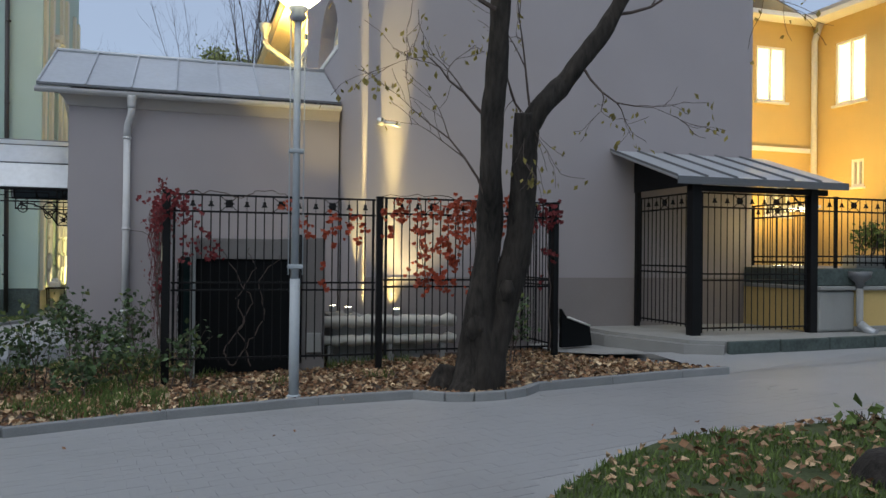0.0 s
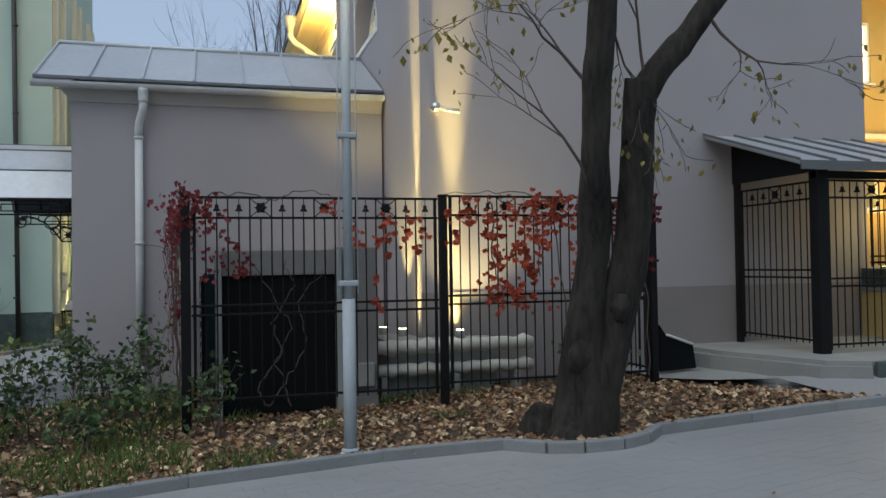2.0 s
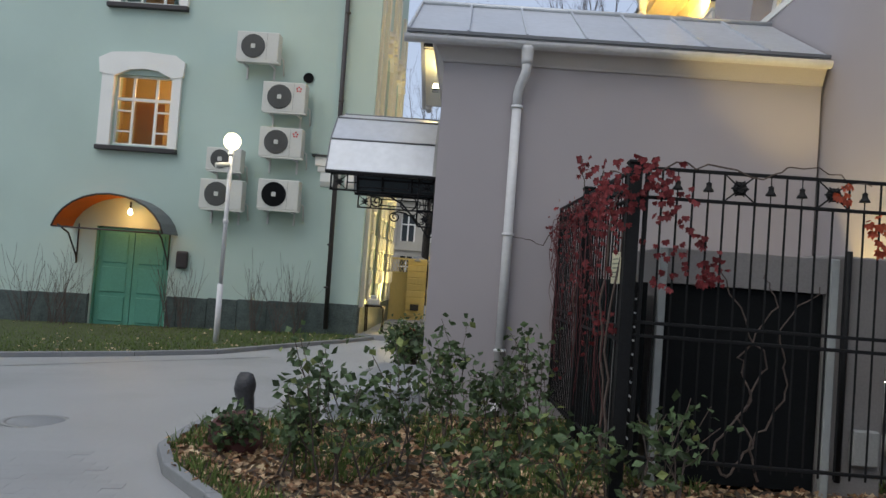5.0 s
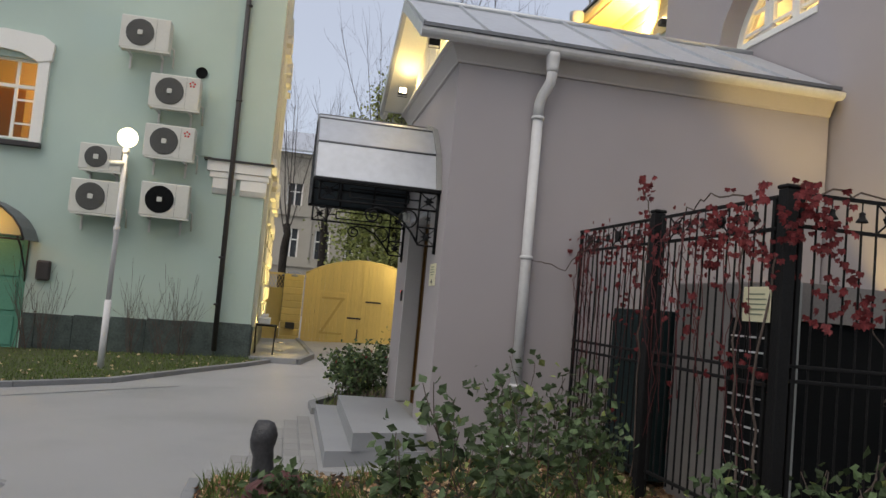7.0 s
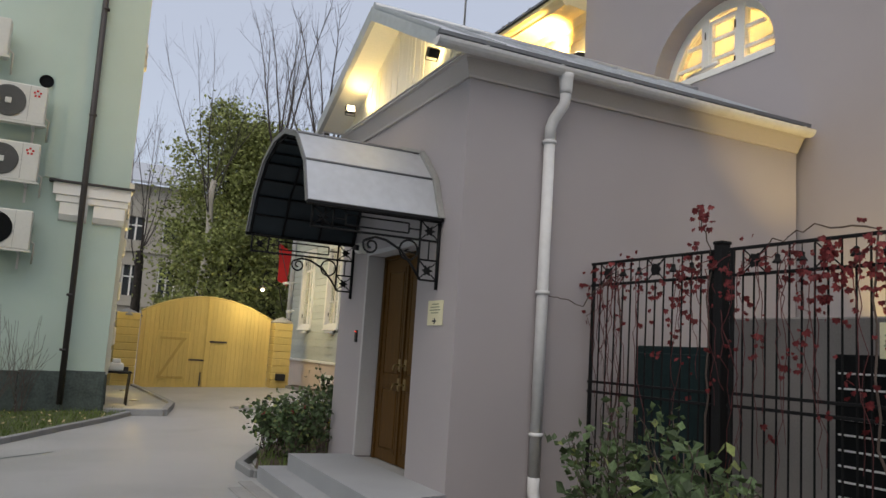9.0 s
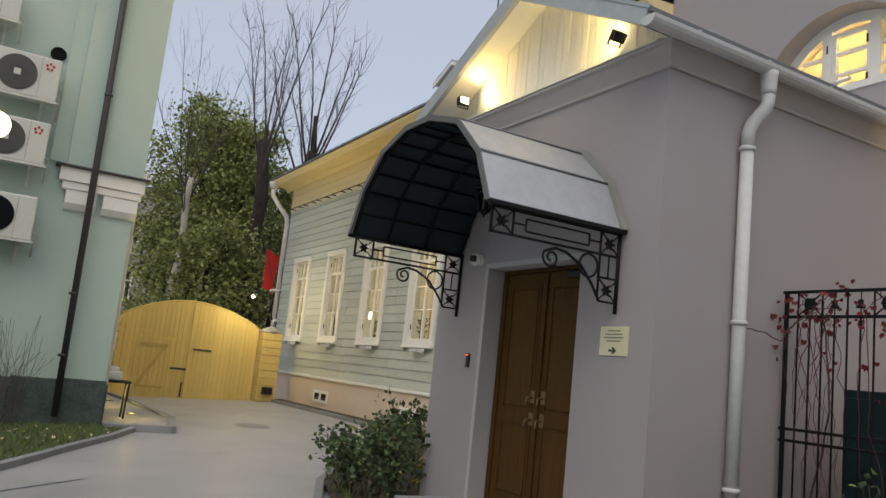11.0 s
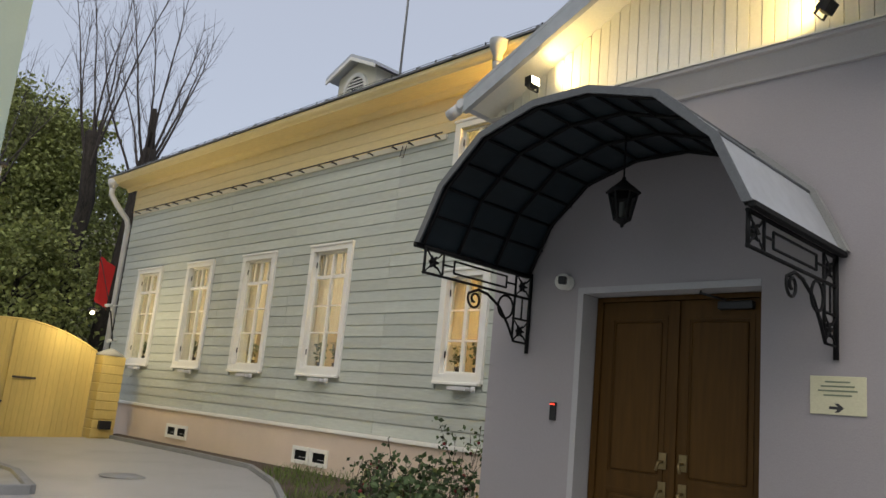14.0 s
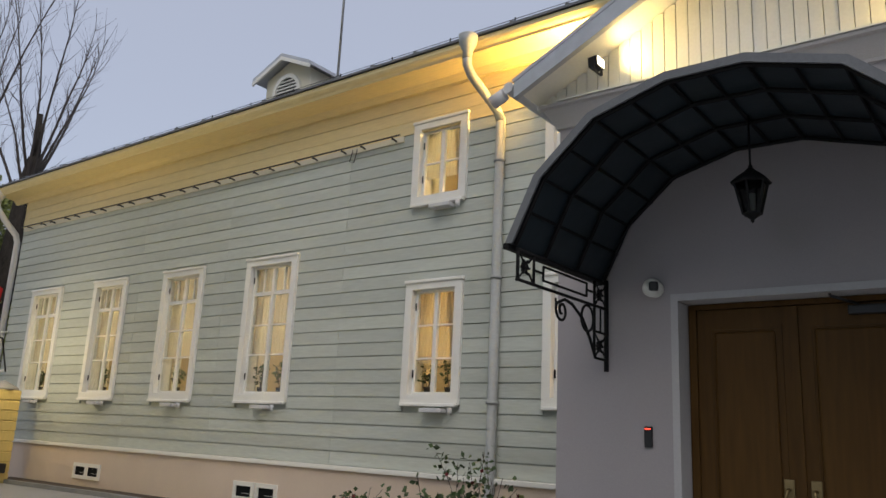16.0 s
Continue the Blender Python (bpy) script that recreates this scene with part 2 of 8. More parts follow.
COPPER = mat("orange_canopy_sheet", (0.48, 0.17, 0.04), 0.5, 0.1, vary=0.2, through_light=0.4)
STONE = mat("dark_carved_stone", (0.05, 0.05, 0.055), 0.5, vary=0.4, grain=40, blotch=8, bump=0.3)
RED_STONE = mat("dark_red_granite", (0.11, 0.04, 0.04), 0.6, vary=0.4, grain=40, blotch=6, bump=0.4)
GREYWRAP = mat("pale_pipe_wrap", (0.60, 0.58, 0.52), 0.6, 0.0, vary=0.2, grain=15, bump=0.3)
OLD_STONE = mat("pale_grey_far_plaster", (0.42, 0.39, 0.33), 0.9, vary=0.12)
DARK_GLASS = mat("dark_far_window_glass", (0.05, 0.055, 0.06), 0.15, vary=0.1, bump=0)


# ---- building helpers ----
def G(x, y):
    x, y = min(max(x, -12), 16), min(max(y, -6), 36)
    return 0.10 + 0.037 * x - 0.005 * (y - 7)


def box(bm, lo, hi):
    (x0, y0, z0), (x1, y1, z1) = lo, hi
    v = [bm.verts.new(p) for p in ((x0, y0, z0), (x1, y0, z0), (x1, y1, z0), (x0, y1, z0), (x0, y0, z1), (x1, y0, z1), (x1, y1, z1), (x0, y1, z1))]
    for f in ((3, 2, 1, 0), (4, 5, 6, 7), (0, 1, 5, 4), (1, 2, 6, 5), (2, 3, 7, 6), (3, 0, 4, 7)):
        bm.faces.new([v[i] for i in f])
    return v


def bevelled(lo, hi, r=0.01, seg=2):
    bm = bmesh.new()
    box(bm, lo, hi)
    bmesh.ops.bevel(bm, geom=bm.edges[:], offset=r, segments=seg, affect="EDGES", profile=0.5)
    return bm


def boxes(*pairs):
    bm = bmesh.new()
    for lo, hi in pairs:
        box(bm, lo, hi)
    return bm


def tube(bm, pts, r, sides=8, cap=True):
    """A tube along points; r is a number or one radius a point."""
    pts = [Vector(p) for p in pts]
    rs = r if isinstance(r, (list, tuple)) else [r] * len(pts)
    rings, ref = [], None
    for i, p in enumerate(pts):
        d = (pts[min(i + 1, len(pts) - 1)] - pts[max(i - 1, 0)]).normalized()
        if ref is None:
            ref = d.orthogonal().normalized()
        ref = (ref - d * ref.dot(d)).normalized()
        b = d.cross(ref)
        rings.append([bm.verts.new(p + (ref * math.cos(a) + b * math.sin(a)) * rs[i]) for a in (2 * math.pi * k / sides for k in range(sides))])
    for A, B in zip(rings, rings[1:]):
        for k in range(sides):
            f = bm.faces.new((A[k], A[(k + 1) % sides], B[(k + 1) % sides], B[k]))
            f.smooth = sides > 5
    if cap:
        bm.faces.new(rings[0][::-1])
        bm.faces.new(rings[-1])
    return bm


def tubed(pts, r, sides=8):
    return tube(bmesh.new(), pts, r, sides)


def lathe(profile, sides=20, at=(0, 0, 0)):
    """A turned shape from (radius, height) pairs."""
    bm = bmesh.new()
    rings = [[bm.verts.new((at[0] + max(r, 0.0005) * math.cos(2 * math.pi * k / sides), at[1] + max(r, 0.0005) * math.sin(2 * math.pi * k / sides), at[2] + z)) for k in range(sides)] for r, z in profile]
    for A, B in zip(rings, rings[1:]):
        for k in range(sides):
            bm.faces.new((A[k], A[(k + 1) % sides], B[(k + 1) % sides], B[k])).smooth = True
    bm.faces.new(rings[0][::-1])
    bm.faces.new(rings[-1])
    return bm


def prism(outline, axis, a, b):
    """An outline of (u, v) pairs pushed along an axis from a to b. x: (y, z); y: (x, z); z: (x, y)."""
    put = {"x": lambda u, v, w: (w, u, v), "y": lambda u, v, w: (u, w, v), "z": lambda u, v, w: (u, v, w)}[axis]
    bm = bmesh.new()
    A = [bm.verts.new(put(u, v, a)) for u, v in outline]
    B = [bm.verts.new(put(u, v, b)) for u, v in outline]
    bm.faces.new(A)
    bm.faces.new(B[::-1])
    for i in range(len(A)):
        j = (i + 1) % len(A)
        bm.faces.new((A[i], B[i], B[j], A[j]))
    bmesh.ops.recalc_face_normals(bm, faces=bm.faces[:])
    return bm


def mesh_of(name, bm, material):
    me = bpy.data.meshes.new(name)
    bm.to_mesh(me)
    bm.free()
    for m in material if isinstance(material, (list, tuple)) else [material]:
        me.materials.append(m)
    return me


def part(name, bm, material, parent, label=""):
    ob = new(name, mesh_of(name, bm, material))
    ob.parent = parent
    return tagged(ob, label)


def thing(name, at, label, category, group="", kind="", turn=0):
    ob = new(name)
    ob.matrix_world = pose(*at, 0, 0, turn)
    ob.empty_display_size = 0.2
    return tagged(ob, label, category, group, kind)


def solid(name, bm, material, label="", category="", kind="structure", group=""):
    return tagged(new(name, mesh_of(name, bm, material)), label, category, group, kind)


def wall_cells(axis, a, b, u0, u1, z0, z1, holes):
    """A wall between a and b along its thickness axis, with rectangular holes (u0, u1, z0, z1) right through."""
    bm = bmesh.new()
    us = sorted({u0, u1, *(h[0] for h in holes), *(h[1] for h in holes)})
    zs = sorted({z0, z1, *(h[2] for h in holes), *(h[3] for h in holes)})
    for p, q in zip(us, us[1:]):
        run = None
        for r, s in zip(zs, zs[1:]):
            open_here = any(h[0] <= (p + q) / 2 <= h[1] and h[2] <= (r + s) / 2 <= h[3] for h in holes)
            if open_here:
                if run:
                    box(bm, *(((a, p, run[0]), (b, q, run[1])) if axis == "x" else ((p, a, run[0]), (q, b, run[1]))))
                run = None
            else:
                run = (run[0], s) if run else (r, s)
        if run:
            box(bm, *(((a, p, run[0]), (b, q, run[1])) if axis == "x" else ((p, a, run[0]), (q, b, run[1]))))
    bmesh.ops.remove_doubles(bm, verts=bm.verts[:], dist=1e-5)
    return bm


def arc(cu, cv, r, a0, a1, n, squash=1.0):
    return [(cu + r * math.cos(radians(a0 + (a1 - a0) * i / n)), cv + squash * r * math.sin(radians(a0 + (a1 - a0) * i / n))) for i in range(n + 1)]

# ---- ground ----
def sheet(poly, lift, step=0.6):
    """A level-following patch: the polygon filled and laid on the sloping ground."""
    bm = bmesh.new()
    f = bm.faces.new([bm.verts.new((x, y, 0)) for x, y in poly])
    bmesh.ops.triangulate(bm, faces=[f])
    for v in bm.verts:
        v.co.z = G(v.co.x, v.co.y) + lift
    return bm


def inside(x, y, poly):
    hit = False
    for (x0, y0), (x1, y1) in zip(poly, poly[1:] + poly[:1]):
        if (y0 > y) != (y1 > y) and x < (x1 - x0) * (y - y0) / (y1 - y0) + x0:
            hit = not hit
    return hit


gx = [-400, -100, -40, -12, -8, -4, 0, 4, 8, 12, 16, 60, 400]
gy = [-400, -60, -6, 0, 7, 14, 21, 28, 36, 80, 400]
bm = bmesh.new()
grid = [[bm.verts.new((x, y, G(x, y))) for y in gy] for x in gx]
for i in range(len(gx) - 1):
    for j in range(len(gy) - 1):
        bm.faces.new((grid[i][j], grid[i + 1][j], grid[i + 1][j + 1], grid[i][j + 1]))
solid("ground", bm, ASPHALT, "smooth pale grey paved yard, slightly damp", "ground")

BED = [(-1.30, 6.98), (0.0, 7.18), (1.40, 7.24), (2.35, 7.14), (2.60, 6.87), (2.85, 6.75), (3.15, 6.72), (3.40, 6.80), (3.62, 7.0), (5.4, 7.05), (6.0, 7.02),
       (5.6, 7.75), (5.0, 8.75), (4.8, 9.9), (2.2, 9.9), (2.2, 11.95), (-1.45, 11.95), (-1.6, 11.2), (-3.2, 11.1), (-3.38, 10.5), (-3.34, 9.85), (-3.07, 9.25), (-2.55, 8.55), (-2.1, 7.92)]
BED_KERB = [(-3.38, 10.9), *BED[19:], *BED[:11]]
solid("ground_flower_bed", sheet(BED, 0.05), SOIL, "bare dark soil under fallen leaves", "flower bed")
LAWN = [(1.45, 2.6), (1.95, 3.45), (2.4, 3.85), (3.0, 4.3), (3.6, 4.6), (4.6, 4.62), (6.5, 4.3), (9.5, 3.2), (11, 0), (9, -4), (3, -4), (1.6, -1), (1.2, 1.2)]
solid("ground_lawn", sheet(LAWN, 0.03), GRASS_SOIL, "mossy lawn edge with fallen leaves", "lawn")
GREEN_LAWN = [(-14, 14.2), (-8.3, 15.6), (-6.4, 16.6), (-5.3, 17.4), (-4.4, 19.2), (-3.5, 20.9), (-2.9, 22.3), (-14, 22.3)]
solid("ground_far_lawn", sheet(GREEN_LAWN, 0.05), GRASS_SOIL, "strip of short lawn along the green house", "lawn")
LEFT_WALK = [(-3.5, 22.3), (-2.5, 21.7), (-2.15, 23.5), (-2.3, 28), (-2.4, 30), (-3.5, 30)]
solid("pavement_side", sheet(LEFT_WALK, 0.07), CONCRETE, "raised concrete walk beside the green house", "pavement")
FAR_BED = [(-2.38, 14.75), (-1.57, 14.62), (-1.5, 15.3), (2.4, 15.3), (2.5, 31), (2.0, 30.5), (2.05, 26.2), (1.95, 23.8), (1.1, 21.7), (0.2, 20.1), (-0.9, 18.2), (-1.9, 16.6)]
solid("ground_house_bed", sheet(FAR_BED, 0.06), SOIL, "narrow planted bed along the wooden house", "flower bed")

solid("pavement_fence_path", sheet([(4.83, 8.95), (5.2, 8.5), (5.8, 8.2), (5.8, 9.96), (4.83, 9.96)], 0.10), CONCRETE, "small concrete path beside the fence", "pavement")


def kerb_run(points, wide, high, group, material=KERB):
    """Kerb stones end to end along a line, each a stone of its own."""
    root = tagged(new("kerb"), "grey concrete kerb stones laid end to end", "kerb", "", "structure")
    for (x0, y0), (x1, y1) in zip(points, points[1:]):
        d = math.hypot(x1 - x0, y1 - y0)
        n = max(1, round(d / 1.1))
        for k in range(n):
            ax, ay = x0 + (x1 - x0) * k / n, y0 + (y1 - y0) * k / n
            bx, by = x0 + (x1 - x0) * (k + 1) / n, y0 + (y1 - y0) * (k + 1) / n
            L = d / n
            bm = bevelled((0.001, -wide / 2, -0.15), (L - 0.001, wide / 2, high), 0.010, 2)
            ob = part("kerb_stone", bm, material, root)
            slope = math.degrees(math.atan2(G(bx, by) - G(ax, ay), L))
            ob.matrix_world = pose(ax, ay, G(ax, ay) + random.uniform(-0.002, 0.002), 0, -slope, math.degrees(math.atan2(by - ay, bx - ax)) + random.uniform(-0.15, 0.15))
    return root


kerb_run(BED_KERB, 0.085, 0.085, "")
kerb_run(GREEN_LAWN[:7], 0.10, 0.08, "")
kerb_run([(-3.5, 22.0), (-2.5, 21.7), (-2.15, 23.5), (-2.3, 28), (-2.4, 29.9)], 0.12, 0.12, "")
kerb_run([(2.0, 30.5), (2.05, 26.2), (1.95, 23.8), (1.1, 21.7), (0.2, 20.1), (-0.9, 18.2), (-1.9, 16.6), (-2.40, 15.4), (-2.38, 14.75), (-1.6, 14.62)], 0.09, 0.08, "")

# ---- entrance annex ----
WX, EX, SY, NY = -1.49, 2.44, 12.0, 15.03
DOOR = (12.83, 14.165, 0.27, 2.40)
solid("wall_annex_west", wall_cells("x", WX, WX + 0.3, SY, NY, -0.2, 3.75, [DOOR]), STUCCO, "smooth mauve-grey stucco wall round the door", "wall")
solid("wall_annex_south", boxes(((WX + 0.3, SY, -0.2), (EX, SY + 0.3, 3.75))), STUCCO, "smooth mauve-grey stucco wall", "wall")
solid("wall_annex_north", boxes(((WX + 0.3, NY - 0.3, -0.2), (EX, NY, 3.75))), STUCCO, "smooth mauve-grey stucco wall", "wall")
solid("floor_annex", boxes(((WX + 0.1, SY + 0.3, 0.1), (EX, NY - 0.3, 0.26))), CONCRETE, "concrete floor behind the doors", "floor")
solid("ceiling_annex", boxes(((WX + 0.3, SY + 0.3, 3.5), (EX, NY - 0.3, 3.6))), REVEAL, "plain ceiling of the annex", "ceiling")


def rim(profile, y0, y1, x0, x1):
    """A moulding that wraps the west and south sides; profile of (out, z)."""
    bm = bmesh.new()
    rows = []
    for o, z in profile:
        rows.append([bm.verts.new(p) for p in ((x1, y0 - o, z), (x0 - o, y0 - o, z), (x0 - o, y1 + o, z), (x1, y1 + o, z))])
    for A, B in zip(rows, rows[1:]):
        for k in range(3):
            bm.faces.new((A[k], A[k + 1], B[k + 1], B[k]))
    bmesh.ops.recalc_face_normals(bm, faces=bm.faces[:])
    return bm


solid("trim_annex_cornice", rim([(0.0, 3.738), (0.022, 3.742), (0.026, 3.762), (0.095, 3.88), (0.12, 3.89), (0.125, 3.91), (0.0, 3.915)], SY, NY, WX, EX), CORNICE, "grey plaster cornice moulding", "cornice")

RIDGE_Y, RIDGE_Z, EAVE_Z, EAVE_S, EAVE_N, GX = 13.52, 4.83, 3.985, 11.85, 15.19, -1.88
roof = thing("annex_roof", (0, 0, 0), "gabled sheet-metal roof with standing seams over the annex", "roof", kind="structure")
for side, ye in (("south", EAVE_S), ("north", EAVE_N)):
    nrun = 7
    for k in range(nrun):
        xa, xb = GX + (EX - GX) * k / nrun, GX + (EX - GX) * (k + 1) / nrun
        bm = bmesh.new()
        s = 1 if ye < RIDGE_Y else -1
        up = Vector((0, -(RIDGE_Z - EAVE_Z) * s, abs(RIDGE_Y - ye))).normalized()
        for lo_x, hi_x, t0, t1 in ((xa, xb, 0, 0.03), (xa - 0.012, xa + 0.012, 0.03, 0.058)):
            v = [Vector((x, y, z)) + up * t for x, y, z, t in ((lo_x, ye, EAVE_Z, t0), (hi_x, ye, EAVE_Z, t0), (hi_x, RIDGE_Y, RIDGE_Z, t0), (lo_x, RIDGE_Y, RIDGE_Z, t0),
                                                              (lo_x, ye, EAVE_Z, t1), (hi_x, ye, EAVE_Z, t1), (hi_x, RIDGE_Y, RIDGE_Z, t1), (lo_x, RIDGE_Y, RIDGE_Z, t1))]
            v = [bm.verts.new(p) for p in v]
            for f in ((3, 2, 1, 0), (4, 5, 6, 7), (0, 1, 5, 4), (1, 2, 6, 5), (2, 3, 7, 6), (3, 0, 4, 7)):
                bm.faces.new([v[i] for i in f])
        bmesh.ops.recalc_face_normals(bm, faces=bm.faces[:])
        part("roof_sheet", bm, TIN, roof)
    # white boarding under the overhang and along the verge
    bm = prism([(ye, EAVE_Z - 0.035), (RIDGE_Y, RIDGE_Z - 0.035), (RIDGE_Y, RIDGE_Z - 0.008), (ye, EAVE_Z - 0.008)], "x", GX + 0.03, WX + 0.02)
    part("soffit_board", bm, WHITE, roof)
    bm = prism([(ye, EAVE_Z - 0.10), (RIDGE_Y, RIDGE_Z - 0.12), (RIDGE_Y, RIDGE_Z + 0.02), (ye, EAVE_Z + 0.02)], "x", GX - 0.02, GX + 0.028)
    part("verge_board", bm, TIN, roof)
part("ridge_cap", tubed([(GX, RIDGE_Y, RIDGE_Z + 0.05), (EX, RIDGE_Y, RIDGE_Z + 0.05)], 0.035, 8), TIN, roof)
# boarded gable field
gable = thing("gable_boarding", (0, 0, 0), "white vertical boards filling the annex gable", "gable", kind="structure")
y = 11.90
while y < 15.14:
    top = min(RIDGE_Z - abs(y - RIDGE_Y) / (RIDGE_Y - EAVE_S) * (RIDGE_Z - EAVE_Z), RIDGE_Z - abs(y + 0.082 - RIDGE_Y) / (RIDGE_Y - EAVE_S) * (RIDGE_Z - EAVE_Z)) - 0.01
    if top > 3.95:
        part("board", boxes(((WX - 0.045 + random.uniform(-0.003, 0.003), y, 3.92), (WX, y + 0.079, top))), WHITE, gable)
    y += 0.085
part("ledge", prism([(WX - 0.135, 3.917), (WX - 0.135, 3.930), (WX - 0.048, 3.962), (WX - 0.048, 3.917)], "y", SY + 0.02, NY - 0.02), WHITE, gable, "white sloping ledge under the boards")
part("backing", prism([(EAVE_S + 0.1, 3.92), (EAVE_N - 0.1, 3.92), (RIDGE_Y, RIDGE_Z - 0.05)], "x", WX + 0.002, WX + 0.08), STUCCO, gable)

# ---- tall stucco block ----
TX, TY, TE, TN, TZ = 2.47, 10.0, 8.73, 16.0, 10.5
AC_Y, AC_Z, AC_R = 13.36, 5.02, 1.04
bm = wall_cells("x", TX, TX + 0.45, TY, AC_Y - AC_R, -0.2, TZ, [])
for b2 in (((TX, AC_Y + AC_R, -0.2), (TX + 0.45, TN, TZ)), ((TX, AC_Y - AC_R, -0.2), (TX + 0.45, AC_Y + AC_R, AC_Z))):
    box(bm, *b2)
ring = arc(AC_Y, AC_Z, AC_R, 0, 180, 24)
for (u0, v0), (u1, v1) in zip(ring, ring[1:]):
    pts = [(u0, v0), (u0, TZ), (u1, TZ), (u1, v1)]
    A = [bm.verts.new((TX, u, v)) for u, v in pts]
    B = [bm.verts.new((TX + 0.45, u, v)) for u, v in pts]
    bm.faces.new(A), bm.faces.new(B[::-1])
    bm.faces.new((A[0], A[3], B[3], B[0]))
bmesh.ops.remove_doubles(bm, verts=bm.verts[:], dist=1e-5)
solid("wall_block_west", bm, STUCCO, "tall mauve-grey stucco wall with an arched window", "wall")
solid("wall_block_south", boxes(((TX + 0.45, TY, -0.2), (TE, TY + 0.45, TZ))), STUCCO, "tall plain mauve-grey stucco wall", "wall")
solid("wall_block_east", boxes(((TE - 0.45, TY + 0.45, -0.2), (TE, TN, TZ))), STUCCO, "tall plain stucco wall", "wall")
solid("wall_block_north", boxes(((TX + 0.45, TN - 0.3, -0.2), (TE - 0.45, TN, TZ))), STUCCO, "tall plain stucco wall", "wall")
solid("roof_block", boxes(((TX - 0.25, TY - 0.25, TZ), (TE + 0.25, TN + 0.25, TZ + 0.15))), DARK_TIN, "flat sheet roof over the tall block", "roof")
solid("baseboard_block", boxes(((TX - 0.02, TY - 0.025, -0.1), (TE + 0.02, TY - 0.001, 1.32))), STUCCO_LOW, "darker painted plinth band along the wall", "plinth")
solid("floor_block_room", boxes(((TX + 0.45, TY + 0.45, 4.2), (TE - 0.45, TN - 0.3, 4.3))), ROOM, "floor of the lit upper room", "floor")
lamp("ceiling_lamp_block", "POINT", (4.2, 13.3, 6.2), 260, WARM, size=0.2)
solid("ceiling_block_room", boxes(((TX + 0.45, TY + 0.45, 7.2), (TE - 0.45, TN - 0.3, 7.3))), ROOM, "ceiling of the lit upper room", "ceiling")
solid("wall_block_room", boxes(((5.6, TY + 0.46, 4.3), (5.7, TN - 0.31, 7.2))), ROOM, "warm back wall of the lit upper room", "wall")

# ---- wooden house ----
HX, HY0, HY1 = 2.617, 16.0, 32.65
WINS = [(30.16, 31.55, 1.88, 4.39, 2, 4), (27.5, 28.78, 1.88, 4.39, 2, 4), (24.9, 26.2, 1.88, 4.39, 2, 4), (22.32, 23.64, 1.88, 4.39, 2, 4),
        (18.82, 19.86, 1.89, 3.69, 2, 3), (18.84, 19.87, 4.88, 6.24, 2, 2), (16.45, 17.5, 1.87, 3.62, 2, 3), (16.45, 17.5, 4.85, 6.1, 2, 2)]
TRIM = 0.13
holes = [(a + TRIM, b - TRIM, c + TRIM, d - TRIM) for a, b, c, d, *_ in WINS]
house = thing("wooden_house", (0, 0, 0), "long two-storey timber house with grey-green siding and lit windows", "house")
part("wall", wall_cells("x", HX + 0.03, HX + 0.30, HY0, HY1, -0.3, 7.3, holes), SIDING, house, "timber wall behind the siding")
part("end_wall", boxes(((HX + 0.30, HY1 - 0.3, -0.3), (10.6, HY1, 7.3))), SIDING, house)
part("plinth", boxes(((HX - 0.06, HY0, -0.4), (HX + 0.03, HY1 + 0.05, 0.88))), PINK, house, "pinkish plastered plinth")
part("plinth_ledge", bevelled((HX - 0.11, HY0, 0.88), (HX + 0.03, HY1 + 0.08, 0.95), 0.012), WHITE, house, "white weathering ledge above the plinth")
z, row = 0.95, 0
joints = (21.25, 24.3, 27.1)
while z < 6.06:
    h = 0.206
    blocks = sorted((a, b) for a, b, c, d, *_ in WINS if c < z + h * 0.6 and d > z + h * 0.4)
    cuts, y = [], HY0
    for a, b in blocks:
        cuts.append((y, a))
        y = b
    cuts.append((y, HY1))
    fine = []
    for a, b in cuts:
        js = [j for j in joints if a + 0.3 < j + (row % 3 - 1) * 0.0 < b - 0.3]
        pts = [a, *js, b]
        fine += list(zip(pts, pts[1:]))
    for a, b in fine:
        o = random.uniform(-0.003, 0.003)
        bm = prism([(HX - 0.012 + o, z + 0.010), (HX - 0.012 + o, z + h - 0.006), (HX + 0.03, z + h - 0.006), (HX + 0.03, z + 0.010)], "y", a + 0.002, b - 0.002)
        part("siding_board", bm, SIDING, house)
    z += h
    row += 1
z = 6.09
while z < 6.95:
    part("frieze_board", boxes(((HX - 0.03 + random.uniform(-0.003, 0.003), HY0, z + 0.004), (HX + 0.03, HY1 + 0.02, z + 0.212))), FRIEZE, house, "yellow painted frieze board")
    z += 0.218
cove = [(HX - 0.03, 6.76), (HX - 0.07, 6.76), (HX - 0.09, 6.80), (HX - 0.14, 6.86), (HX - 0.50, 6.89), (HX - 0.50, 6.865), (HX - 0.555, 6.865), (HX - 0.575, 6.90), (HX - 0.62, 6.93), (HX - 0.65, 6.965), (HX - 0.65, 7.03), (HX - 0.03, 7.08)]
part("eaves_cornice", prism(cove, "y", HY0, HY1 + 0.55), FRIEZE, house, "wide yellow boxed eaves")
part("end_cornice", prism([(HY1 + 0.02, 6.78), (HY1 + 0.3, 6.9), (HY1 + 0.6, 6.95), (HY1 + 0.62, 7.03), (HY1 + 0.02, 7.06)], "x", HX, 10.6), FRIEZE, house)
nrun = 20
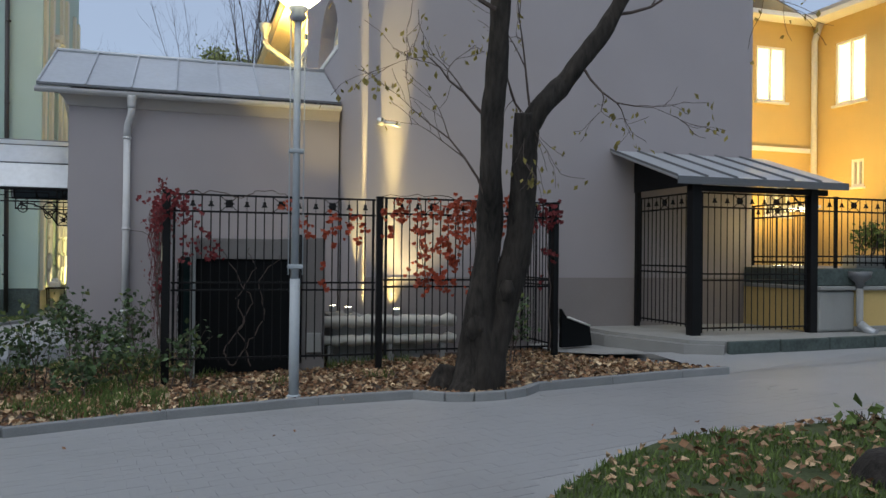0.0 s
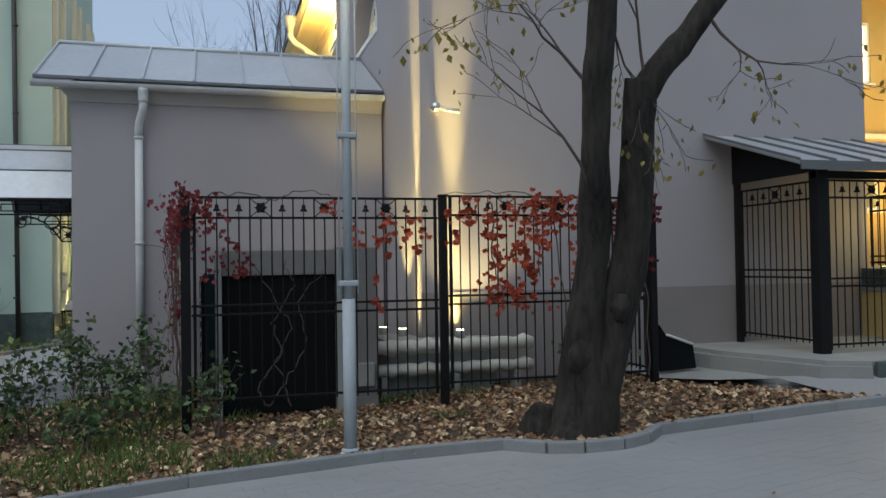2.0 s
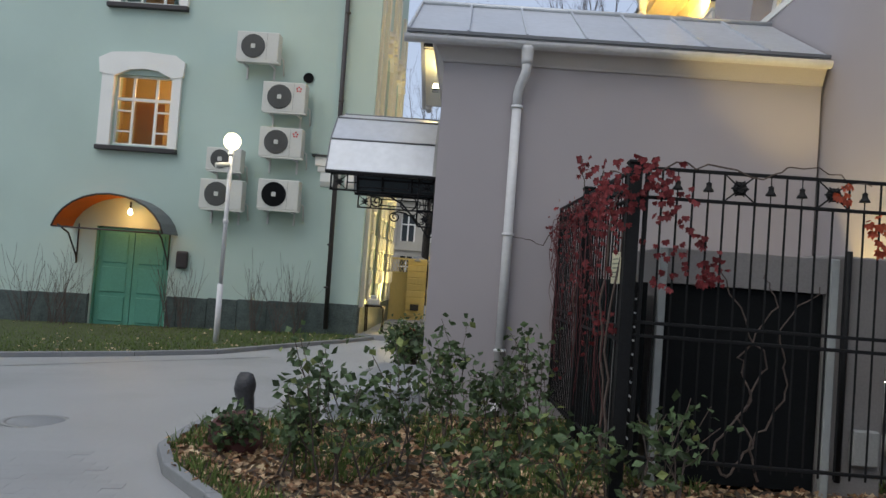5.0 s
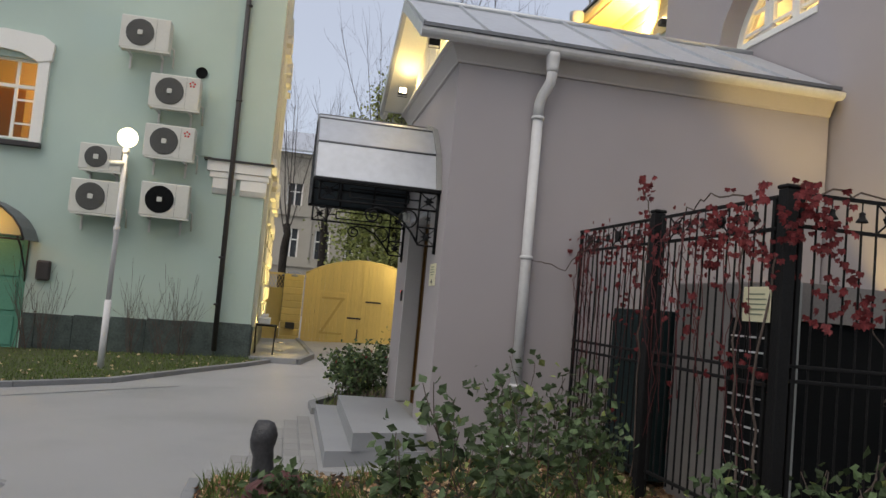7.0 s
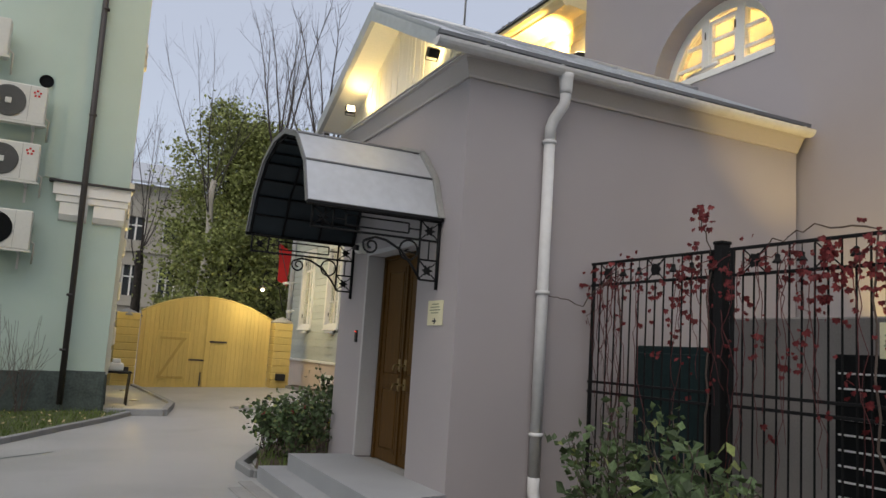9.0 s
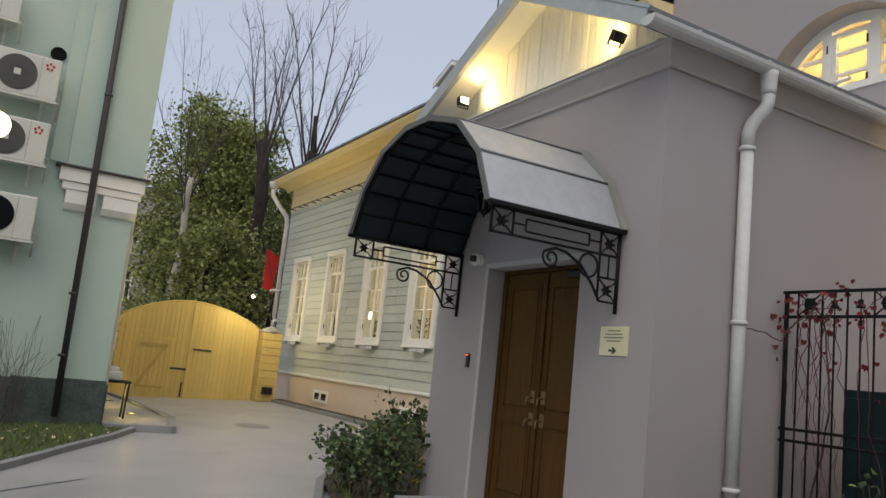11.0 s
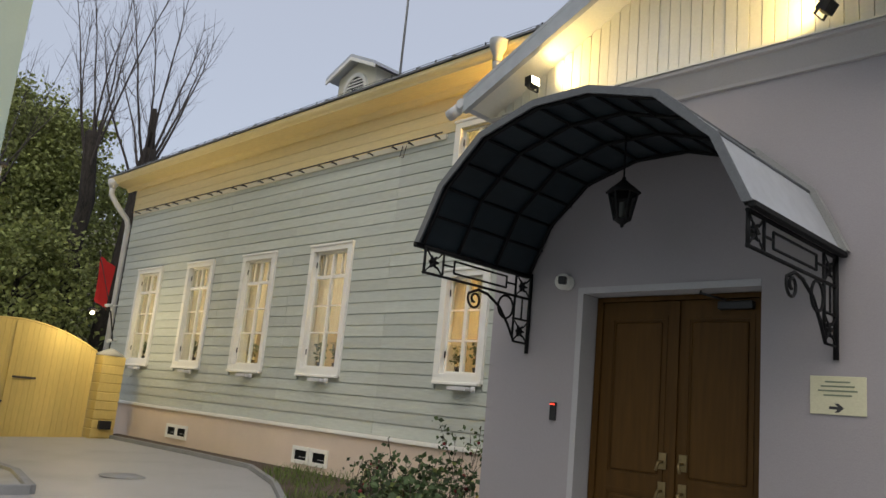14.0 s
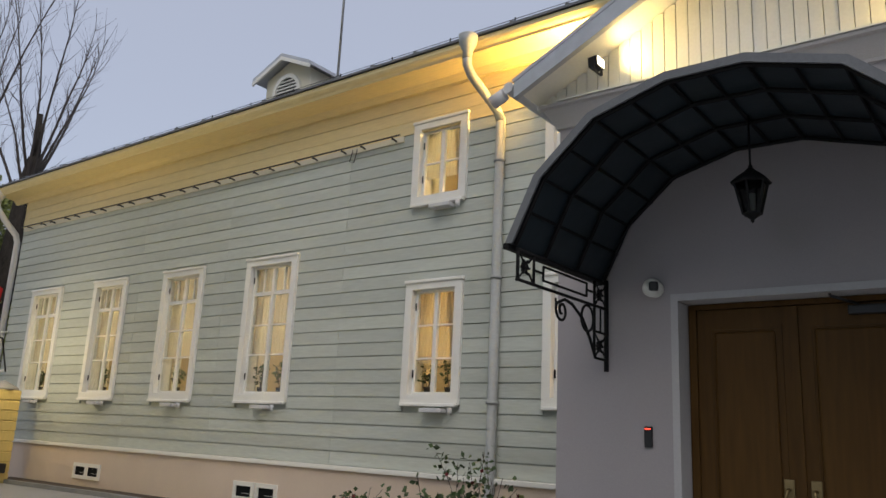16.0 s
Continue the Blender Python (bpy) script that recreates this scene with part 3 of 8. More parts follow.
for k in range(nrun):
    ya, yb = HY0 + (HY1 + 0.62 - HY0) * k / nrun, HY0 + (HY1 + 0.62 - HY0) * (k + 1) / nrun
    bm = prism([(1.93, 7.035), (9.6, 10.175), (9.6, 10.215), (1.93, 7.075)], "y", ya, yb)
    part("roof_sheet", bm, DARK_TIN, house)
    seam = prism([(1.93, 7.075), (9.6, 10.215), (9.6, 10.245), (1.93, 7.105)], "y", ya - 0.012, ya + 0.012)
    part("roof_seam", seam, DARK_TIN, house)
part("back_roof", prism([(9.6, 10.18), (17, 7.1), (17, 7.14), (9.6, 10.22)], "y", HY0, HY1 + 0.6), DARK_TIN, house)
part("gable_wall", prism([(HX, 7.0), (16.5, 7.0), (9.6, 10.1)], "y", HY1 - 0.25, HY1 - 0.05), FRIEZE, house)


def window_x(parent, x, y0, y1, z0, z1, cols, rows, curtains=True):
    """A casement in a wall that faces west: trim, frame, bars, panes, sill and curtains."""
    w = part("window", boxes(((x - 0.05, y0, z0), (x + 0.005, y0 + TRIM, z1)), ((x - 0.05, y1 - TRIM, z0), (x + 0.005, y1, z1)),
                             ((x - 0.05, y0 + TRIM, z0), (x + 0.005, y1 - TRIM, z0 + TRIM)), ((x - 0.05, y0 + TRIM, z1 - TRIM), (x + 0.005, y1 - TRIM, z1))), WHITE, parent, "white painted window surround")
    part("head_moulding", bevelled((x - 0.075, y0 - 0.018, z1 - 0.035), (x - 0.0, y1 + 0.018, z1 + 0.015), 0.01), WHITE, w)
    part("sill", bevelled((x - 0.09, y0 + 0.02, z0 - 0.035), (x, y1 - 0.02, z0 + 0.012), 0.01), WHITE, w)
    a, b, c, d = y0 + TRIM, y1 - TRIM, z0 + TRIM, z1 - TRIM
    f = 0.045
    xs, xe = x + 0.05, x + 0.10
    part("casement_frame", boxes(((xs, a, c), (xe, a + f, d)), ((xs, b - f, c), (xe, b, d)), ((xs, a + f, c), (xe, b - f, c + f)), ((xs, a + f, d - f), (xe, b - f, d))), WHITE, w)
    part("reveal", boxes(((x + 0.006, a + 0.001, c + 0.003), (x + 0.28, a + 0.003, d - 0.003)), ((x + 0.006, b - 0.003, c + 0.003), (x + 0.28, b - 0.001, d - 0.003)), ((x + 0.006, a + 0.003, c + 0.001), (x + 0.28, b - 0.003, c + 0.003)), ((x + 0.006, a + 0.003, d - 0.003), (x + 0.28, b - 0.003, d - 0.001))), WHITE, w)
    mid = (a + b) / 2
    part("mullion", boxes(((xs - 0.012, mid - 0.032, c + f), (xe, mid + 0.032, d - f))), WHITE, w)
    if rows == 4:
        levels = [c + f, c + (d - c) * 0.30, c + (d - c) * 0.53, c + (d - c) * 0.78, d - f]
    else:
        levels = [c + f + (d - c - 2 * f) * i / rows for i in range(rows + 1)]
    for i, (r, s) in enumerate(zip(levels, levels[1:])):
        if i:
            t = 0.032 if (rows == 4 and i == 3) else 0.013
            for p, q in ((a + f, mid - 0.032), (mid + 0.032, b - f)):
                part("glazing_bar", boxes(((xs + 0.004, p, r - t), (xe - 0.006, q, r + t))), WHITE, w)
        if rows == 4 and i == 3:
            for q in ((a + mid) / 2, (b + mid) / 2):
                part("glazing_bar", boxes(((xs + 0.004, q - 0.009, r), (xe - 0.006, q + 0.009, s))), WHITE, w)
        for p, q in ((a + f, mid - 0.032), (mid + 0.032, b - f)):
            g = part("pane", boxes(((xs + 0.02, p, r), (xs + 0.026, q, s))), GLASS, w)
            g.visible_shadow = False
    for zz in (c + 0.25, d - 0.3):
        part("hinge", tubed([(xs - 0.014, b - 0.02, zz), (xs - 0.014, b - 0.02, zz + 0.11)], 0.012, 6), BLACK, w, "black iron hinge")
    if curtains:
        for p, q, inner in ((a - 0.05, a + (b - a) * 0.34, 1), (b - (b - a) * 0.34, b + 0.05, -1)):
            bm = bmesh.new()
            n = 22
            rows_v = []
            for zz, draw in ((d + 0.05, 1.0), (c + (d - c) * 0.45, 0.62), (c - 0.1, 0.72)):
                line = []
                for i in range(n + 1):
                    t = i / n
                    yy = p + (q - p) * t * draw if inner == 1 else q - (q - p) * t * draw
                    line.append(bm.verts.new((x + 0.36 + 0.025 * math.sin(t * 44), yy, zz)))
                rows_v.append(line)
            for A, B in zip(rows_v, rows_v[1:]):
                for i in range(n):
                    bm.faces.new((A[i], A[i + 1], B[i + 1], B[i])).smooth = True
            part("curtain", bm, CURTAIN, w, "cream curtain drawn to the side")
        # added cloth close behind the glass, so the pane glows at steep angles
        bm = bmesh.new()
        lines = [[bm.verts.new((x + 0.155 + 0.01 * math.sin(i * 1.9), a + 0.004 + (b - a - 0.008) * i / 40, zz)) for i in range(41)] for zz in (c + (d - c) * 0.30, d - 0.004)]
        for i in range(40):
            bm.faces.new((lines[0][i], lines[0][i + 1], lines[1][i + 1], lines[1][i])).smooth = True
        part("glow_cloth", bm, SHEER, w, "thin cream curtain cloth added to spread the room light")
    return w


for wdw in WINS:
    window_x(house, HX - 0.012, *wdw)
# lit rooms behind the windows
for nm, z0, z1 in (("lower", 0.9, 4.55), ("upper", 4.6, 6.75)):
    ya = HY0 + 0.05
    yb = HY1 - 0.35 if nm == "lower" else 21.0
    solid(f"floor_{nm}_room", boxes(((HX + 0.31, ya, z0 - 0.05), (6.6, yb, z0))), DOOR_WOOD, "wooden floor of the lit rooms", "floor")
    solid(f"ceiling_{nm}_room", boxes(((HX + 0.31, ya, z1), (6.6, yb, z1 + 0.05))), ROOM, "pale ceiling of the lit rooms", "ceiling")
    solid(f"wall_{nm}_room", boxes(((6.6, ya, z0), (6.7, yb, z1)), ((HX + 0.31, ya - 0.04, z0), (6.6, ya, z1)), ((HX + 0.31, yb, z0), (6.6, yb + 0.05, z1))), ROOM, "warm walls of the lit rooms", "wall")
for yy in (30.8, 28.1, 25.5, 23.0):
    lamp("room_lamp", "POINT", (4.1, yy, 3.2), 50, (1.0, 0.79, 0.50), size=0.15)
for zz in (2.9, 5.6):
    lamp("room_lamp", "POINT", (4.1, 16.6, zz), 60, (1.0, 0.66, 0.28), size=0.12)
lamp("room_lamp", "POINT", (4.1, 18.9, 2.9), 70, (1.0, 0.60, 0.22), size=0.12)
lamp("room_lamp", "POINT", (4.1, 18.9, 5.7), 80, (1.0, 0.72, 0.34), size=0.12)

# ---- green house ----
GY, GE, GT = 22.365, -3.56, 12.5
GWIN = (-9.78, -8.38, 4.06, 5.75)
gw_holes = [GWIN, (-9.78, -8.38, 7.5, 9.0)]
green = thing("green_house", (0, 0, 0), "pale green plastered house with a dark stone plinth", "house")
part("wall", wall_cells("y", GY, GY + 0.4, -22, GE, -0.8, GT, gw_holes + [(-9.92, -8.12, -0.8, 2.08)]), GREEN, green)
part("side_wall", wall_cells("x", GE - 0.4, GE, GY + 0.4, 29.6, -0.8, GT, [(24.2, 25.3, 1.2, 3.5), (26.9, 28.0, 1.2, 3.5), (24.2, 25.3, 4.9, 7.0), (26.9, 28.0, 4.9, 7.0)]), GREEN, green, "side wall lit from below")
part("back_wall", boxes(((-22, 29.3, -0.8), (GE - 0.4, 29.6, GT))), GREEN, green)
part("roof", prism([(-22.3, GT), (GE + 0.5, GT), (GE + 0.5, GT + 0.25), (-12, GT + 3.2), (-22.3, GT + 0.25)], "y", GY - 0.5, 30.1), DARK_TIN, green)
nst = 16
for k in range(nst):
    xa, xb = -15.0 + (GE + 0.03 + 15.0) * k / nst, -15.0 + (GE + 0.03 + 15.0) * (k + 1) / nst
    if xb > -9.95 and xa < -8.1:
        if xa < -9.95:
            xb = -9.95
        elif xb > -8.1:
            xa = -8.1
        else:
            continue
    part("plinth_stone", bevelled((xa + 0.004, GY - 0.05, -0.8), (xb - 0.004, GY - 0.002, 0.40 + 0.033 * (xa + 12)), 0.008, 1), GREEN_STONE, green, "dark green granite plinth slab")

# ---- annex fittings ----
gutter = thing("roof_gutter", (0, 0, 0), "pale metal half-round gutter along the annex eave", "gutter")
prof = arc(EAVE_S - 0.03, 3.945, 0.07, 180, 360, 8)
outer = [(u, v) for u, v in prof]
inner = [(EAVE_S - 0.03 + (u - EAVE_S + 0.03) * 0.88, 3.945 + (v - 3.945) * 0.88) for u, v in prof][::-1]
part("channel", prism(outer + inner, "x", GX - 0.02, EX), PIPE, gutter)
part("end_cap", prism(outer, "x", GX - 0.03, GX - 0.021), PIPE, gutter)
part("fascia", boxes(((GX + 0.03, EAVE_S + 0.045, 3.917), (EX, EAVE_S + 0.07, 3.975))), DARK_TIN, gutter)
for k in range(6):
    xx = GX + 0.4 + k * 0.75
    part("hanger", boxes(((xx, EAVE_S - 0.10, 3.947), (xx + 0.025, EAVE_S + 0.05, 3.955))), PIPE, gutter)
part("drip_edge", boxes(((GX - 0.01, EAVE_S - 0.035, EAVE_Z + 0.004), (EX, EAVE_S - 0.002, EAVE_Z + 0.036))), DARK_TIN, gutter, "dark drip edge above the gutter")
down = thing("downpipe", (-0.665, 11.94, 0), "white metal downpipe clamped to the annex wall", "downpipe")
part("funnel", lathe([(0.055, -0.1), (0.058, -0.06), (0.064, 0.04), (0.07, 0.08)], 16, (0.03, -0.12, 3.82)), PIPE, down)
part("upper_bend", tubed([(0.03, -0.12, 3.76), (0.03, -0.12, 3.68), (0.022, -0.115, 3.62), (-0.022, -0.03, 3.50), (-0.035, -0.005, 3.43), (-0.035, 0.0, 3.30)], 0.05, 12), PIPE, down)
part("shaft", tubed([(-0.035, 0, 3.32), (-0.035, 0, 0.40)], 0.05, 12), PIPE, down)
part("shoe", tubed([(-0.035, 0, 0.42), (-0.035, 0, 0.3), (-0.045, -0.05, 0.2), (-0.055, -0.13, 0.12)], 0.052, 12), PIPE, down)
part("shoe_end", tubed([(-0.053, -0.118, 0.13), (-0.061, -0.16, 0.095)], 0.054, 12), BLACK, down, "black worn outlet")
for zz in (3.28, 1.95, 0.75):
    part("clamp", lathe([(0.051, 0), (0.063, 0.004), (0.063, 0.03), (0.051, 0.034)], 14, (-0.035, 0, zz)), PIPE, down)
    part("clamp_arm", tubed([(-0.035, 0, zz + 0.017), (-0.035, 0.075, zz + 0.017)], 0.008, 6), STEEL, down)

# double door
dr = thing("double_door", (-1.31, 13.5, 0.27), "closed brown varnished double door with panelled leaves", "door")
bd0, bd1 = DOOR[0] - 13.5, DOOR[1] - 13.5
part("frame", boxes(((0, bd0, 0), (0.08, bd0 + 0.05, 2.13)), ((0, bd1 - 0.062, 0), (0.08, bd1 - 0.014, 2.11)), ((0, bd0 + 0.05, 2.08), (0.08, bd1 - 0.062, 2.112))), DOOR_WOOD, dr)
for s in (-1, 1):
    y0, y1 = (bd0 + 0.052, -0.003) if s < 0 else (0.003, bd1 - 0.064)
    leaf = part("leaf", boxes(((0.02, y0, 0.01), (0.06, y1, 2.075))), DOOR_WOOD, dr)
    for z0, z1 in ((0.12, 0.75), (0.87, 1.95)):
        part("panel", bevelled((0.011, y0 + 0.11, z0 + 0.02), (0.03, y1 - 0.11, z1 - 0.02), 0.016, 2), DOOR_WOOD, leaf)
        for lo, hi in (((y0 + 0.07, z0 - 0.02), (y1 - 0.07, z0 + 0.005)), ((y0 + 0.07, z1 - 0.005), (y1 - 0.07, z1 + 0.02)), ((y0 + 0.07, z0 + 0.005), (y0 + 0.095, z1 - 0.005)), ((y1 - 0.095, z0 + 0.005), (y1 - 0.07, z1 - 0.005))):
            part("moulding", boxes(((0.014, lo[0], lo[1]), (0.024, hi[0], hi[1]))), DOOR_WOOD, leaf)
    yc = s * 0.075
    for z0 in (0.98, 0.79):
        part("lock_plate", bevelled((0.008, yc - 0.03, z0 - 0.05), (0.022, yc + 0.03, z0 + 0.06), 0.005), BRASS, leaf, "worn brass lock plate")
        part("handle", tubed([(0.01, yc, z0), (-0.035, yc, z0), (-0.045, yc, z0 - 0.01), (-0.05, yc + s * 0.012, z0 - 0.06)], 0.011, 8), BRASS, leaf, "brass lever handle")
    for z0 in (0.25, 1.75):
        part("hinge", tubed([(0.012, bd0 + 0.05 if s < 0 else bd1 - 0.05, z0), (0.012, bd0 + 0.05 if s < 0 else bd1 - 0.05, z0 + 0.11)], 0.012, 8), STEEL, leaf)
part("astragal", boxes(((0.0, -0.022, 0.02), (0.02, 0.022, 2.07))), DOOR_WOOD, dr)
cl = part("door_closer", bevelled((-0.035, bd0 + 0.12, 2.0), (0.015, bd0 + 0.36, 2.055), 0.008), PLASTIC, dr, "dark door closer box")
part("closer_arm", tubed([(-0.03, bd0 + 0.3, 2.06), (-0.16, bd0 + 0.42, 2.09), (-0.10, bd0 + 0.44, 2.12)], 0.009, 6), PLASTIC, cl)
solid("trim_door_reveal", boxes(((WX - 0.006, DOOR[1] - 0.012, 0.288), (WX + 0.175, DOOR[1] - 0.001, 2.38)), ((WX - 0.008, DOOR[1] - 0.012, 0.288), (WX - 0.0065, DOOR[1] + 0.035, 2.43)), ((WX - 0.008, DOOR[0], 2.385), (WX + 0.175, DOOR[1] - 0.012, 2.399)), ((WX - 0.008, DOOR[0], 2.3995), (WX - 0.001, DOOR[1] - 0.012, 2.43))), REVEAL, "white painted door reveal", "trim")

steps = thing("entrance_steps", (0, 0, 0), "two grey granite entrance steps before the brown door", "steps", kind="structure")
part("step", prism([(-2.41, 11.70), (WX - 0.001, 11.93), (WX - 0.001, 14.55), (-2.39, 14.55)], "z", -0.2, 0.125), STEP, steps)
part("step", prism([(-2.18, 11.74), (WX - 0.001, 11.97), (WX - 0.001, 14.3), (-2.15, 14.3)], "z", 0.125, 0.285), STEP, steps)
part("threshold", boxes(((WX - 0.03, DOOR[0], 0.20), (-1.24, DOOR[1], 0.272))), CONCRETE, steps)

# barrel canopy
cp = thing("door_canopy", (0, 0, 0), "barrel canopy of pale sheet with dark iron ribs over the door", "canopy")
ARCHP = [(12.36, 2.555), (12.54, 2.93), (12.88, 3.23), (13.33, 3.36), (13.74, 3.36), (14.17, 3.23), (14.50, 2.93), (14.68, 2.555)]
CXF, CXB = -2.69, WX - 0.004


def off(points, d):
    cy, cz = 13.53, 2.45
    return [(u + d * (u - cy) / math.hypot(u - cy, v - cz), v + d * (v - cz) / math.hypot(u - cy, v - cz)) for u, v in points]


up, mid_, low = off(ARCHP, 0.012), ARCHP, off(ARCHP, -0.006)
for i in range(7):
    part("sheet", prism([mid_[i], mid_[i + 1], up[i + 1], up[i]], "x", CXF - 0.02, CXB), TIN, cp, "pale metal canopy sheet")
    part("lining", prism([low[i], low[i + 1], mid_[i + 1], mid_[i]], "x", CXF, CXB), CANOPY_DARK, cp, "dark lining with underside shade in its colour")
    part("seam", tubed([(CXF - 0.02, *up[i]), (CXB, *up[i])], 0.012, 6), DARK_TIN, cp)
ribs = off(ARCHP, -0.02)
for xx in (CXF + 0.015, -2.33, -1.92, CXB - 0.03):
    bm = bmesh.new()
    fine = [p for a, b in zip(ribs, ribs[1:]) for p in (a, ((a[0] + b[0]) / 2, (a[1] + b[1]) / 2))] + [ribs[-1]]
    tube(bm, [(xx, u, v) for u, v in off(fine, -0.004)], 0.014, 6)
    part("rib", bm, BLACK, cp)
for i in range(7):
    for f in (0.0, 0.5):
        u, v = (ribs[i][0] * (1 - f) + ribs[i + 1][0] * f, ribs[i][1] * (1 - f) + ribs[i + 1][1] * f)
        part("purlin", tubed([(CXF, u, v), (CXB, u, v)], 0.010, 5), BLACK, cp)
for u in (12.345, 14.695):
    part("edge_bar", bevelled((CXF - 0.03, u - 0.02, 2.525), (CXB, u + 0.02, 2.56), 0.006, 1), BLACK, cp)
part("front_hoop", prism(off(ARCHP, 0.018) + off(ARCHP, -0.03)[::-1], "x", CXF - 0.035, CXF - 0.021), DARK_TIN, cp)
part("flashing", prism(off(ARCHP, 0.05) + off(ARCHP, 0.013)[::-1], "x", CXB - 0.05, CXB), CONCRETE, cp, "rough mortar joint against the wall")


def rosette(bm, x, y, z, r=0.04):
    for k in range(6):
        a = k * math.pi / 3
        tube(bm, [(x, y - 0.008, z), (x + r * 0.45 * math.cos(a), y - 0.012, z + r * 0.45 * math.sin(a)), (x + r * math.cos(a), y, z + r * math.sin(a))], [0.012, 0.016, 0.004], 5)
    tube(bm, [(x, y - 0.018, z), (x, y + 0.012, z)], 0.014, 6)


def scroll(bm, cx, cz, r, a0, turns, rad, y=0.0):
    n = int(18 * abs(turns))
    tube(bm, [(cx + r * (1 - 0.75 * i / n) * math.cos(a0 + 2 * math.pi * turns * i / n), y, cz + r * (1 - 0.75 * i / n) * math.sin(a0 + 2 * math.pi * turns * i / n)) for i in range(n + 1)], rad, 5)


def canopy_bracket():
    """Bracket in its own x-z plane; x runs out from the wall (0) to the tip (1.17)."""
    b = thing("canopy_bracket", (0, 0, 0), "black wrought-iron bracket with scroll and rosettes under the canopy", "bracket", "canopy brackets")
    part("wall_bar", tubed([(0.01, 0, -0.02), (0.01, 0, 0.60)], 0.016, 6), BLACK, b)
    part("inner_bar", tubed([(0.19, 0, 0.08), (0.19, 0, 0.58)], 0.010, 6), BLACK, b)
    part("top_rail", tubed([(0.0, 0, 0.575), (1.17, 0, 0.575)], 0.012, 6), BLACK, b)
    part("lower_rail", tubed([(0.0, 0, 0.40), (1.17, 0, 0.40)], 0.011, 6), BLACK, b)
    for zz in (0.23, 0.055):
        part("cross_bar", tubed([(0.0, 0, zz), (0.2 if zz > 0.1 else 0.17, 0, zz)], 0.009, 6), BLACK, b)
    part("end_bar", tubed([(1.16, 0, 0.39), (1.16, 0, 0.58)], 0.011, 6), BLACK, b)
    part("stile", tubed([(0.98, 0, 0.40), (0.98, 0, 0.57)], 0.009, 6), BLACK, b)
    bm = bmesh.new()
    for p, q in (((0.30, 0.445), (0.87, 0.445)), ((0.87, 0.445), (0.87, 0.53)), ((0.87, 0.53), (0.30, 0.53)), ((0.30, 0.53), (0.30, 0.445)), ((0.19, 0.487), (0.30, 0.487)), ((0.87, 0.487), (0.98, 0.487))):
        tube(bm, [(p[0], 0, p[1]), (q[0], 0, q[1])], 0.008, 5)
    part("inner_frame", bm, BLACK, b)
    for cx, cz in ((0.10, 0.487), (0.10, 0.14), (1.07, 0.487)):
        bm = bmesh.new()
        rosette(bm, cx, 0, cz, 0.05)
        for sx, sz in ((1, 1), (1, -1), (-1, 1), (-1, -1)):
            tube(bm, [(cx + 0.03 * sx, 0, cz + 0.03 * sz), (cx + 0.088 * sx, 0, cz + 0.085 * sz)], 0.006, 4)
        part("rosette", bm, BLACK, b)
    part("tie", tubed([(0.10, 0, 0.23), (0.10, 0, 0.40)], 0.007, 5), BLACK, b)
    bm = bmesh.new()
    tube(bm, [(0.17, 0, 0.055), (0.25, 0, 0.17), (0.36, 0, 0.29), (0.50, 0, 0.36), (0.60, 0, 0.375), (0.69, 0, 0.34)], 0.011, 6)
    scroll(bm, 0.635, 0.30, 0.075, 0.6, -1.35, 0.009)
    part("scroll", bm, BLACK, b)
    bm = bmesh.new()
    tube(bm, [(0.29 + 0.085 * math.cos(a), 0, 0.30 + 0.085 * math.sin(a)) for a in (2 * math.pi * k / 20 for k in range(21))], 0.009, 5)
    part("ring", bm, BLACK, b)
    return b


br = canopy_bracket()
br.matrix_world = pose(WX - 0.005, 12.39, 1.955, 0, 0, 180)
copy_thing(br, pose(WX - 0.005, 14.65, 1.955, 0, 0, 180))


def hanging_lantern(at, drop):
    t = thing("hanging_lantern", at, "unlit black iron lantern with smoky panes under the canopy", "lantern")
    part("rod", tubed([(0, 0, 0.27), (0, 0, 0.27 + drop)], 0.006, 6), BLACK, t)
    part("cap", lathe([(0.11, 0.0), (0.115, 0.01), (0.07, 0.05), (0.035, 0.075), (0.012, 0.10), (0.014, 0.11), (0.0, 0.12)], 6, (0, 0, 0.19)), BLACK, t)
    part("base", lathe([(0.0, 0.0), (0.012, 0.012), (0.01, 0.02), (0.03, 0.035), (0.052, 0.05), (0.052, 0.06)], 6, (0, 0, -0.04)), BLACK, t)
    for k in range(6):
        a = 2 * math.pi * k / 6
        part("bar", tubed([(0.05 * math.cos(a), 0.05 * math.sin(a), 0.01), (0.092 * math.cos(a), 0.092 * math.sin(a), 0.19)], 0.007, 4), BLACK, t)
        b = a + 2 * math.pi / 6
        bm = bmesh.new()
        bm.faces.new([bm.verts.new(p) for p in ((0.048 * math.cos(a), 0.048 * math.sin(a), 0.015), (0.048 * math.cos(b), 0.048 * math.sin(b), 0.015), (0.09 * math.cos(b), 0.09 * math.sin(b), 0.19), (0.09 * math.cos(a), 0.09 * math.sin(a), 0.19))])
        part("pane", bm, SMOKE, t)
    part("candle_tube", tubed([(0, 0, 0.02), (0, 0, 0.13)], 0.022, 10), WHITE, t)
    return t


hanging_lantern((-2.01, 13.52, 2.74), 0.33)

